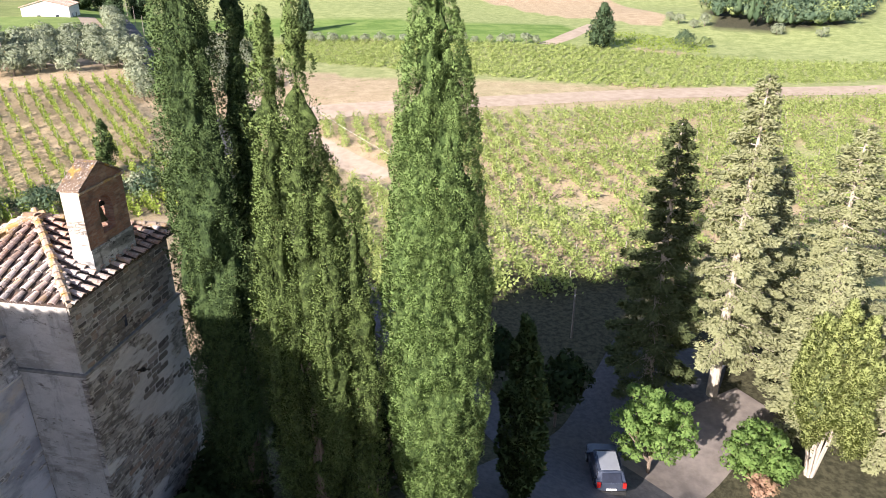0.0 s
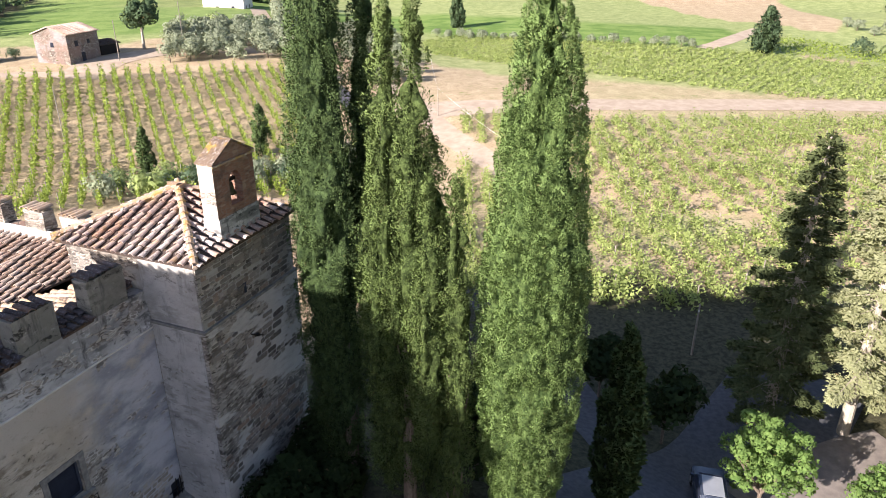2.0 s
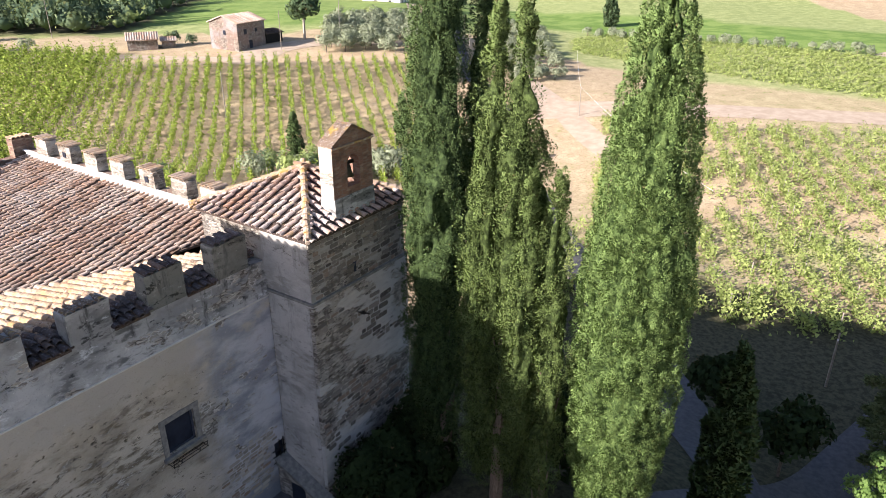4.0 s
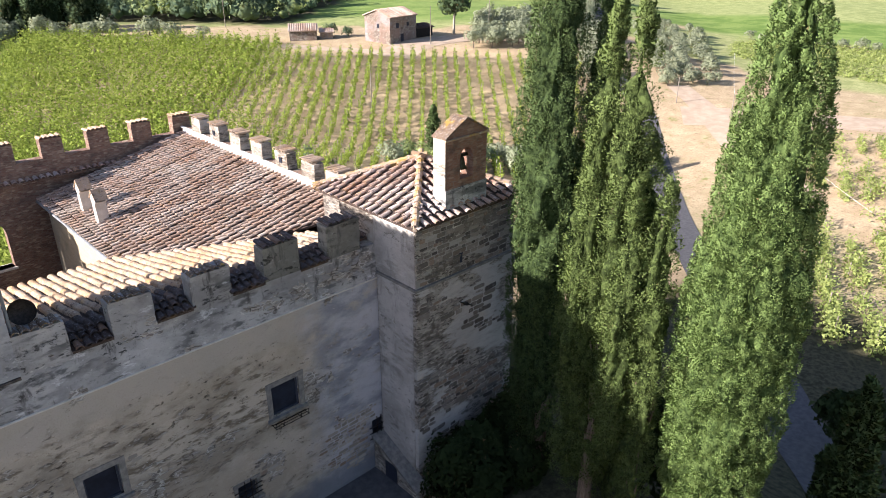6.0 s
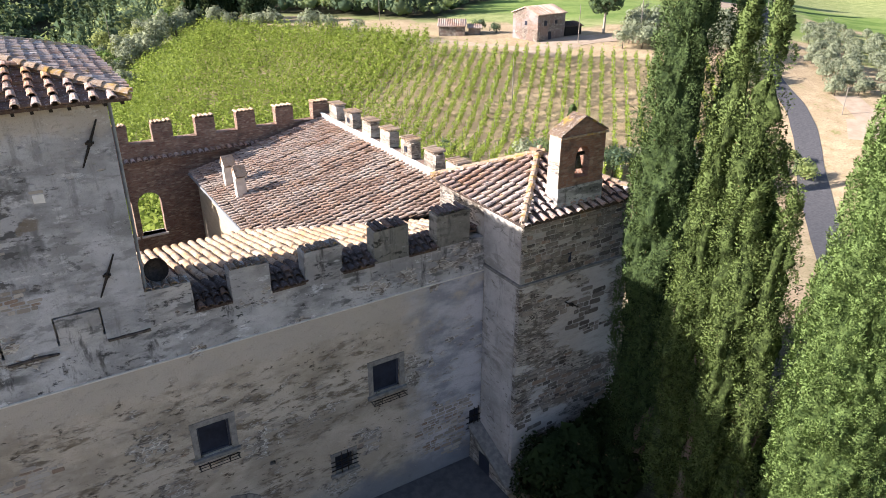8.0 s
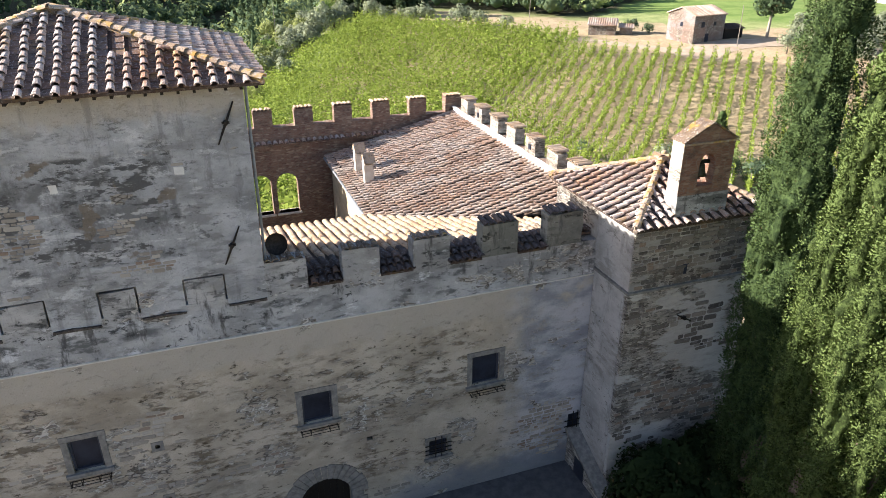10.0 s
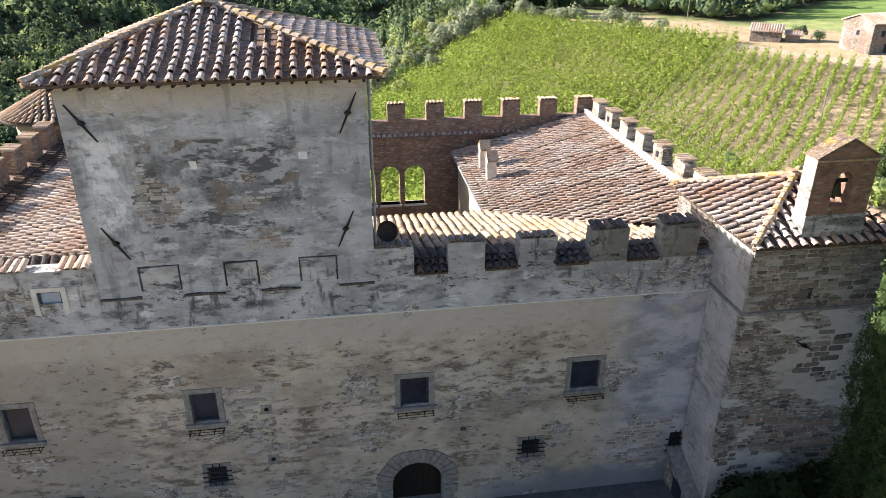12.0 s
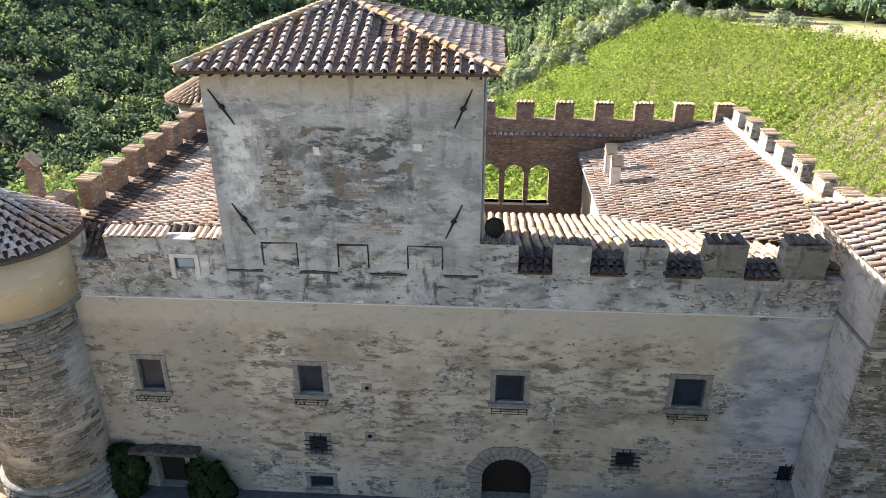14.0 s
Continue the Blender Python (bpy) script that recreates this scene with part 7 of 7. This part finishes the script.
for k in range(200):
    s0, q = rng.uniform(-40, -4), rng.uniform(-8, 118)
    p = np.array([0.0, 72.0]) + np.array([0.88, -0.47]) * s0 / 0.995 + np.array([0.47, 0.88]) * q
    if np.hypot(*p) < 62 or in_vineyard(p):
        continue
    o = copy_thing(edge_bushes[k % 4], pose(p[0], p[1], ground_at(*p), 0, 0, rng.uniform(0, 360)))
    f = rng.uniform(0.7, 1.4)
    o.scale = (f, f, f * rng.uniform(0.8, 1.3))

# ---- buildings in the fields ----
def house(name, label, x0, y0, x1, y1, h, rise, wall, roof, windows=(), yaw=0.0):
    """A plain stone farm building: four walls, a low tiled gable roof with eaves, shutters and doors set into the walls."""
    z = min(ground_at(x0, y0), ground_at(x1, y1), ground_at(x0, y1), ground_at(x1, y0)) - 0.3
    w, d = x1 - x0, y1 - y0
    t = thing(name, label, "house", (x0, y0, z))
    t.rotation_euler = (0, 0, radians(yaw))
    part("wall", Shape().box((0, 0, 0), (w, d, h)).prism([(0, 0, h), (0, d, h), (0, d / 2, h + rise)][::-1], (w, 0, 0)), wall, t)
    for sy in (0, 1):
        ye = -0.4 if sy == 0 else d + 0.4
        zr = h + rise + 0.12
        ze = h - 0.4 * rise / (d / 2) + 0.12
        q = [(-0.3, ye, ze), (w + 0.3, ye, ze), (w + 0.3, d / 2, zr), (-0.3, d / 2, zr)]
        r = part("roof", Shape().prism(q if sy == 0 else q[::-1], (0, 0, 0.12)), roof, t)
        rows = Shape()
        for k in range(int((w + 0.6) / 0.5)):
            x = -0.1 + k * 0.5
            rows.tube((x, ye, ze + 0.14), (x, d / 2, zr + 0.14), 0.12, 0.12, 6, False)
        part("tile_rows", rows, roof, r, kind="stuff")
    for face, a, b, z0, z1 in windows:
        if face == 's':
            part("window", Shape().box((a, -0.06, z0), (b, 0.02, z1)), GLASS_DARK, t)
        else:
            part("window", Shape().box((-0.06, a, z0), (0.02, b, z1)), GLASS_DARK, t)
    return t


FARM = masonry("farm_stone", (0.25, 0.18, 0.15), (0.20, 0.145, 0.12), (0.15, 0.11, 0.09), (0.22, 0.165, 0.135), 0.45, 0.55, 0.3)
house("farmhouse", "square old stone farmhouse with a low tiled roof", 98.6, 103.6, 107.4, 111.2, 5.9, 1.3, FARM, TILE_EAST, [('s', 2.0, 2.9, 3.6, 4.7), ('s', 5.5, 6.2, 3.8, 4.6), ('s', 3.4, 4.4, 0.3, 2.3), ('w', 3.2, 3.9, 3.6, 4.5)], 8)
house("lean_to", "dark shed beside the farmhouse", 108.2, 105.5, 113.0, 110.0, 2.3, 0.6, DARK_WOOD, TILE_PAN)
house("farm_shed", "small low stone shed with a tiled roof", 85.0, 122.5, 91.0, 127.5, 2.5, 1.1, FARM, TILE_EAST, (), -35)
house("lean_to", "little outbuilding beside the shed", 91.2, 119.5, 94.0, 122.2, 1.8, 0.5, FARM, TILE_EAST, (), -35)
house("white_house", "long white house with a tiled roof", 193.0, 133.0, 207.0, 146.0, 4.6, 1.8, LIME, TILE_EAST, [('w', 3, 4, 1, 2.4), ('w', 8, 9, 1, 2.4), ('s', 3, 4, 1, 2.4), ('s', 8, 9, 1, 2.4)], 25)


def umbrella(x, y, h, r, seed, label, mat):
    """A tree with a bare trunk and a wide dark crown."""
    rng = np.random.default_rng(seed)
    z0 = ground_at(x, y)
    t = thing("pine_tree", label, "tree", (x, y, z0), "trees in the fields")
    part("trunk", Shape().tube((0, 0, -0.3), (0.2, 0, h * 0.7), 0.34, 0.22, 8), BARK_PALE, t)
    c = rng.normal(size=(16, 3)) * np.array([0.42 * r, 0.42 * r, 0.16 * h]) + np.array([0, 0, h * 0.78])
    for k in range(6):
        part("limb", Shape().tube((0.2, 0, h * 0.55), c[k], 0.12, 0.04, 5), BARK_PALE, t)
    V, F, N = lumpy(c, np.full((16, 3), 0.5 * r), 150, 0.2, rng, 0.35, -0.7, 0.6)
    ob = new("crown", array_mesh("crown", V, F, mat, True, N))
    ob.parent = t
    return t


umbrella(118.0, 103.5, 9.5, 3.6, 71, "dark umbrella pine with a pale bare trunk by the farmhouse", LEAF_PINE)
conifer_far = lambda x, y, top, r, seed: cypress(x, y, "dark conifer standing in the fields", LEAF_PINE, seed, [(0, 0, top, r, 0.02, 0.2, 0.25, 4500)], 0.25, "trees in the fields", 0.5, bough=0.8)
for x, y, h, r in ((44, 178, 13, 2.6), (48, 175, 15, 2.8), (52, 173, 14, 2.6), (56, 169, 12, 2.4), (50, 182, 16, 3.0), (60, 168, 11, 2.3), (224, 152, 13, 4.5), (230, 146, 12, 4.0), (213, 131, 9, 2.2), (221, 128, 10, 3.2)):
    conifer_far(x, y, ground_at(x, y) + h, r, 400 + int(x))
conifer_far(196.0, -23.0, ground_at(196, -23) + 11.0, 3.0, 72)
conifer_far(216.0, 68.0, ground_at(216, 68) + 10.0, 2.2, 73)
small_cypress(84.0, 49.3, -2.0, 1.15, 74)
small_cypress(67.0, 56.0, -2.2, 1.0, 75)
small_cypress(76.0, 33.0, -1.6, 1.0, 76)


def bush_line(points, seed, mat, label, group):
    rng = np.random.default_rng(seed)
    for k, (x, y, r) in enumerate(points):
        if in_vineyard((x, y)):
            continue
        olive(x, y, r, seed * 20 + k, mat, "shrub", label, group, 1.1)


bush_line([(62, 50, 1.7), (66, 46, 2.2), (75, 38, 2.0), (80, 34, 1.8), (59, 56, 1.5), (83, 39, 1.6), (52, 66, 1.5), (87, 31, 1.8)], 81, LEAF_WOOD, "dark green shrub below the vineyard", "shrubs below the vineyard")
bush_line([(69, 48, 2.1), (66, 52, 2.2), (80, 37, 2.0), (63, 57, 1.9), (60, 49, 2.3), (82, 42, 1.7), (91, 36, 1.6)], 88, LEAF_WOOD, "dark green shrub below the vineyard", "shrubs below the vineyard")
bush_line([(72, 44, 2.0), (76, 40, 2.1), (57, 54, 2.1), (74, 50, 1.6), (86, 37, 1.7)], 89, LEAF_OLIVE, "grey-green shrub below the vineyard", "shrubs below the vineyard")
bush_line([(64, 53, 1.6), (71, 42, 2.4), (73, 47, 2.0), (85, 35, 2.0), (89, 41, 1.8), (69, 51, 1.5), (78, 44, 1.6)], 82, LEAF_OLIVE, "grey-green shrub below the vineyard", "shrubs below the vineyard")
bush_line([(18, 160, 3.0), (14, 150, 2.8), (22, 182, 3.6), (10, 141, 2.6), (28, 190, 4.2), (16, 172, 3.4), (42, 186, 4.5), (6, 130, 2.6), (2, 118, 2.4)], 85, LEAF_YELLOW, "bright green bush at the edge of the hill", "bushes beside the hill")
bush_line([(145, 107, 2.2), (148, 106, 2.0), (157, 104, 1.8), (160, 103, 1.6), (151, 108, 1.8)], 86, LEAF_WOOD, "dark clipped bush below the meadow", "bushes below the meadow")
bush_line([(255, -50, 2.0), (252, -58, 2.2), (262, -48, 1.8), (240, -78, 2.0), (236, -90, 1.8), (248, -54, 1.6)], 87, LEAF_OLIVE, "grey-green scrub at the edge of the wood", "scrub in the fields")
bush_line([(95, 121, 1.8), (98, 118, 1.5), (83, 121, 2.0)], 83, LEAF_WOOD, "dark bush by the farm shed", "bushes by the shed")
bush_line([(208, -46, 2.8), (213, -53, 1.8), (146, 107, 1.8), (150, 102, 1.8), (156, 98, 1.6), (152, 112, 1.6)], 84, LEAF_WOOD, "dark bush at the edge of the fields", "bushes in the fields")


def pole(x, y, h, label="slim grey utility pole", arm=False, r=0.09):
    z = ground_at(x, y)
    p = thing("utility_pole", label, "pole", (x, y, z), "utility poles")
    part("shaft", Shape().tube((0, 0, -0.4), (0, 0, h), r, r * 0.7, 8), WOOD_POST, p)
    if arm:
        part("crossarm", Shape().box((-0.5, -0.05, h - 0.5), (0.5, 0.05, h - 0.4)), WOOD_POST, p)
        for x2 in (-0.42, 0.0, 0.42):
            part("insulator", Shape().lathe([(0.03, 0), (0.05, 0.06), (0.03, 0.14)], (x2, 0, h - 0.4), 8), WHITE_PLASTIC, p)
    return p


pole(43.5, -17.5, 4.2, arm=True)
pole(73.9, 79.5, 8.5)
pole(105.4, 98.0, 8.0)
pole(122.0, 96.0, 10.0)
pole(60.0, 172.0, 9.0)
pole(85.0, 152.0, 9.0)
pole(22.0, 172.0, 12.0)
pole(109.0, 30.0, 5.0)
pole(113.0, 42.0, 4.5)
for x, y in ((132, 67), (150, 80), (170, 95), (190, 110), (208, 124)):
    pole(x, y, 5.5, "slim white lamp post along the lane")


def wire(a, b, sag=0.8):
    s = Shape()
    a, b = Vector(a), Vector(b)
    pts = [a.lerp(b, k / 12) - Vector((0, 0, sag * 4 * (k / 12) * (1 - k / 12))) for k in range(13)]
    for p, q in zip(pts, pts[1:]):
        s.tube(p, q, 0.014, 0.014, 4, False)
    return tagged(part("overhead_wire", s, WHITE_PLASTIC), "thin pale overhead wire", "wire")


wire((109.0, 30.0, ground_at(109, 30) + 4.9), (131.0, 41.0, ground_at(131, 41) + 6.0))
wire((109.0, 30.0, ground_at(109, 30) + 4.9), (72.0, -2.0, ground_at(72, -2) + 4.0))


def crowns(centres, radii, rng, lumps=0.5, cone=0.0):
    """Rounded masses of foliage, one closed shape for each crown, with billows in it."""
    bm = bmesh.new()
    bmesh.ops.create_icosphere(bm, subdivisions=1, radius=1.0)
    ball = np.array([v.co[:] for v in bm.verts])
    bm.verts.ensure_lookup_table()
    tri = np.array([[v.index for v in f.verts] for f in bm.faces])
    bm.free()
    n, m = len(centres), len(ball)
    q = ball[None] * 1.9 + rng.uniform(0, 60, (n, 1, 3))
    k = 1 + lumps * 2 * (lattice(q.reshape(-1, 3), 31).reshape(n, m, 1) - 0.5)
    p = ball[None] * k
    p[..., :2] *= 1 - cone * np.clip((ball[None, :, 2:] + 0.6) / 1.6, 0, 1)
    V = (centres[:, None] + p * radii[:, None]).reshape(-1, 3)
    F = (tri[None] + (np.arange(n) * m)[:, None, None]).reshape(-1, 3)
    N = unit(ball[None] / radii[:, None] + 0 * p).reshape(-1, 3)
    return V, F, N


def woods():
    """The wooded valley and hills: crowns of broadleaf and dark conifers, thinning with distance."""
    rng = np.random.default_rng(90)
    for name, mat, share, label in (("woodland", LEAF_WOOD, 0.72, "dense green broadleaf woodland"), ("pine_wood", LEAF_PINE, 0.28, "dark conifers among the woodland")):
        n = int(22000 * share)
        az = np.radians(rng.uniform(-48, 124, n))
        r = rng.uniform(60 ** 1.3, 640 ** 1.3, n) ** (1 / 1.3)
        x, y = -2 + r * np.sin(az), -18 + r * np.cos(az)
        c = covers(x, y)
        ok = c[:, 1] > 0.5
        clump = lattice(np.stack([x / 60, y / 60, 0 * x], 1), 33)
        crest = (x * 0.88 - (y - 72) * 0.47 > -75) & (y > 150)
        ok &= ((clump > 0.55) | crest) if name == "pine_wood" else (clump < 0.72)
        x, y, r = x[ok], y[ok], r[ok]
        z = height(x, y)
        big = rng.uniform(2.2, 5.0, len(x)) * (0.85 + r / 700)
        if name == "pine_wood":
            rad = np.stack([big * 0.55, big * 0.55, big * 1.5], 1)
        else:
            rad = np.stack([big, big, big * 0.85], 1)
        cen = np.stack([x, y, z + rad[:, 2] * 0.75], 1)
        near = r < 370
        point = 0.8 if name == "pine_wood" else 0.0
        V, F, N = join_arrays(crowns(cen, rad * 0.48, rng, 0.6, point), lumpy(cen[near], rad[near], 84, 0.12, rng, 0.55, -0.2, 0.5, point, 0.85), lumpy(cen[~near], rad[~near], 22, 0.26, rng, 0.5, -0.1, 0.4, point, 0.85))
        tagged(new(name, array_mesh(name, V, F, mat, True, N)), label, "woods", kind="stuff")


woods()


# ---- the car park ----
def car(x, y, yaw):
    """A small parked hatchback."""
    z = ground_at(x, y) + 0.09
    c = thing("car", "small dark blue hatchback with a grey roof, parked in the shade", "car", (x, y, z))
    c.rotation_euler = (0, 0, radians(yaw))
    side = [(-1.72, 0.35), (1.70, 0.35), (1.76, 0.62), (1.62, 0.86), (0.78, 0.98), (0.30, 1.42), (-1.30, 1.46), (-1.66, 1.02), (-1.76, 0.62)]
    bm = bmesh.new()
    rows = []
    for f, wdt in ((-1, 1), (-0.6, 1.0), (0.6, 1.0), (1, 1)):
        row = []
        for px, pz in side:
            k = 0.80 if pz < 1.2 else 0.62
            row.append(bm.verts.new((px * (0.97 if abs(f) == 1 else 1.0), f * k, pz - (0.04 if abs(f) == 1 and pz > 1.2 else 0))))
        rows.append(row)
    n = len(side)
    for a, b in zip(rows, rows[1:]):
        for i in range(n):
            bm.faces.new((a[i], a[(i + 1) % n], b[(i + 1) % n], b[i]))
    bm.faces.new(rows[0][::-1])
    bm.faces.new(rows[-1])
    bmesh.ops.recalc_face_normals(bm, faces=bm.faces[:])
    bmesh.ops.bevel(bm, geom=bm.edges[:], offset=0.04, segments=2, affect='EDGES')
    me = bpy.data.meshes.new("body")
    bm.to_mesh(me)
    bm.free()
    me.materials.append(CAR_PAINT)
    ob = new("body", me)
    ob.parent = c
    part("roof_panel", Shape().box((-1.20, -0.50, 1.445), (0.22, 0.50, 1.475)), CAR_ROOF, c, "pale roof panel")
    part("rear_window", Shape().prism([(-1.72, -0.52, 1.05), (-1.72, 0.52, 1.05), (-1.40, 0.46, 1.40), (-1.40, -0.46, 1.40)][::-1], (-0.02, 0, 0.02)), GLASS_DARK, c)
    part("windscreen", Shape().prism([(0.80, -0.56, 1.02), (0.80, 0.56, 1.02), (0.38, 0.48, 1.40), (0.38, -0.48, 1.40)], (0.03, 0, 0.03)), GLASS_DARK, c)
    for sy in (-1, 1):
        part("side_window", Shape().prism([(-1.35, sy * 0.74, 1.05), (0.62, sy * 0.76, 1.05), (0.25, sy * 0.66, 1.36), (-1.15, sy * 0.66, 1.36)], (0, sy * 0.03, 0)), GLASS_DARK, c)
        part("tail_lamp", Shape().box((-1.79, sy * 0.66 - 0.09, 0.78), (-1.70, sy * 0.66 + 0.09, 1.08)), LAMP_RED, c)
        part("mirror", Shape().box((0.55, sy * 0.86 - 0.08, 0.98), (0.68, sy * 0.86 + 0.08, 1.10)), CAR_PAINT, c)
        for px in (-1.12, 1.15):
            w = part("wheel", Shape().tube((px, sy * 0.68, 0.30), (px, sy * 0.84, 0.30), 0.30, 0.30, 20), RUBBER, c)
            part("rim", Shape().tube((px, sy * 0.80, 0.30), (px, sy * 0.85, 0.30), 0.18, 0.18, 12), GUTTER, w)
    part("number_plate", Shape().box((-1.80, -0.26, 0.62), (-1.765, 0.26, 0.73)), WHITE_PLASTIC, c)
    part("bumper", Shape().box((-1.82, -0.76, 0.36), (-1.70, 0.76, 0.58)), RUBBER, c)
    return c


car(26.9, -19.4, 8)


def street_lamp(x, y, h, label):
    z = ground_at(x, y)
    l = thing("street_lamp", label, "lamp", (x, y, z), "lamps by the drive")
    part("post", Shape().tube((0, 0, -0.2), (0, 0, h), 0.05, 0.035, 8), GUTTER, l)
    part("globe", Shape().lathe([(0.06, 0), (0.2, 0.1), (0.24, 0.24), (0.18, 0.4), (0.05, 0.46)], (0, 0, h), 14), WHITE_PLASTIC, l, "white globe shade", True)
    return l


street_lamp(38.5, -35.0, 5.0, "post lamp with a white globe")


# ---- single stones of the bared masonry ----
def slab_mesh(seed):
    """One hewn stone, a metre wide and high and deep, with chipped corners; it is scaled to its place."""
    rnd = random.Random(seed)
    s = Shape()
    n = 8
    rim = []
    for x, z in ((0.5, -0.3), (0.5, 0.3), (0.4, 0.5), (-0.4, 0.5), (-0.5, 0.3), (-0.5, -0.3), (-0.4, -0.5), (0.4, -0.5)):
        rim.append((x * rnd.uniform(0.90, 1.02), z * rnd.uniform(0.84, 1.02)))
    back = [(x, 0.5, z) for x, z in rim]
    mid = [(x, -0.15, z) for x, z in rim]
    face = [(x * 0.88, -0.5 + rnd.uniform(-0.15, 0.2), z * 0.76) for x, z in rim]
    fs = [(i, (i + 1) % n, n + (i + 1) % n, n + i) for i in range(n)] + [(n + i, n + (i + 1) % n, 2 * n + (i + 1) % n, 2 * n + i) for i in range(n)]
    fs.append(tuple(range(2 * n, 3 * n)))
    s.add(back + mid + face, [f[::-1] for f in fs[:-1]] + [fs[-1]])
    return s


SLABS = [slab_mesh(200 + k) for k in range(7)]
SLAB_DATA = {m.name: [s.mesh("stone", m) for s in SLABS] for m in (STONE, STONE_PALE)}


def courses(parent, place, width, z0, z1, keep, seed, limit, first, tall=0.135, proud=0.022, mat=None):
    """Courses of stones over a wall. place(u, z): a point of the face and its turn about z; keep(u, z): whether the stones are bare there.
    Up to limit stones, those for which first(u, z) holds, are objects; the rest are joined."""
    mat = mat or STONE
    rnd = random.Random(seed)
    joined, made = Shape(), 0
    z = z0
    while z < z1:
        h = tall * rnd.uniform(0.7, 1.45)
        u = rnd.uniform(0, 0.2)
        while u < width:
            w = h * rnd.uniform(1.2, 3.6)
            uc, zc = u + w / 2, z + h / 2 + rnd.uniform(-0.015, 0.015)
            if u + w < width and keep(uc, zc) and rnd.random() < 0.93:
                (x, y), turn = place(uc)
                k = rnd.randrange(7)
                m = pose(x, y, zc, 0, rnd.uniform(-3.5, 3.5), turn) @ Matrix.Diagonal((w - 0.022, 2 * proud * rnd.uniform(0.6, 1.5), h - 0.02, 1))
                if made < limit and first(uc, zc):
                    ob = new("stone", SLAB_DATA[mat.name][k])
                    ob.parent = parent
                    ob.matrix_parent_inverse = Matrix.Identity(4)
                    ob.matrix_basis = m
                    made += 1
                else:
                    joined.add([m @ Vector(p) for p in SLABS[k].v], SLABS[k].f)
            u += w
        z += h
    if joined.v:
        part("stones", joined, mat, parent, kind="stuff")


def patchy(seed, level, su=0.45, sz=0.8):
    return lambda u, z: noise.fractal(Vector((u * su + seed * 7.3, seed * 3.1, z * sz)), 0.8, 2.0, 3) > level


def wall_of(thing_ob, name):
    return next(c for c in thing_ob.children if c.name.split(".")[0] == name)


upper = wall_of(bell, "upper_shaft")
lower = wall_of(bell, "lower_shaft")
spot = patchy(2, 0.02)
courses(upper, lambda u: ((BX0 + u, BY0), 0), BX1 - BX0, 9.92, 12.25, lambda u, z: spot(u, z) or z > 10.4, 301, 300, lambda u, z: True, 0.17)
courses(lower, lambda u: ((BX0 - 0.08 + u, BY0 - 0.08), 0), BX1 - BX0 + 0.16, 2.4, 9.75, patchy(3, 0.06), 302, 300, lambda u, z: z > 6.5, 0.17)
drum_wall = wall_of(turret, "drum")
RT = 2.05
courses(drum_wall, lambda u: ((cx + RT * math.cos(u / RT - 2.6), cy + RT * math.sin(u / RT - 2.6)), math.degrees(u / RT - 2.6) + 90), 5.4, 2.5, 9.3, patchy(5, -0.02), 303, 300, lambda u, z: z > 5.0, 0.16)
base_wall = wall_of(turret, "battered_base")
courses(base_wall, lambda u: ((cx + 2.22 * math.cos(u / 2.2 - 2.6), cy + 2.22 * math.sin(u / 2.2 - 2.6)), math.degrees(u / 2.2 - 2.6) + 90), 5.6, 0.7, 2.0, lambda u, z: True, 304, 200, lambda u, z: True, 0.16, 0.03)


def clear_of(u, z):
    """Keeps stones off the openings of the front."""
    x = u - 15.4
    for a, b, c, d in WINDOWS:
        if a - 0.35 < x < b + 0.35 and c - 0.5 < z < d + 0.35:
            return False
    for a, b, c, d in SMALL + HOLES:
        if a - 0.25 < x < b + 0.25 and c - 0.25 < z < d + 0.25:
            return False
    return not (-1.1 < x < 2.7 and z < 3.75) and not (-14.3 < x < -11.6 and z < 3.1)


bare_spots = patchy(8, 0.33, 0.32, 0.75)
courses(facade, lambda u: ((-15.4 + u, 0.004), 0), 27.0, 0.7, 8.2, lambda u, z: bare_spots(u, z) and clear_of(u, z), 305, 300, lambda u, z: u > 12, 0.13, 0.010, STONE_PALE)
lost = patchy(9, 0.36, 0.4, 0.9)
face_wall = wall_of(tower, "front_face")
courses(face_wall, lambda u: ((-9.3 + u, 0.172), 0), 8.7, 12.0, 15.6, lambda u, z: lost(u, z) and 1.6 < u < 7.2, 306, 200, lambda u, z: True, 0.12, 0.008, STONE_PALE)
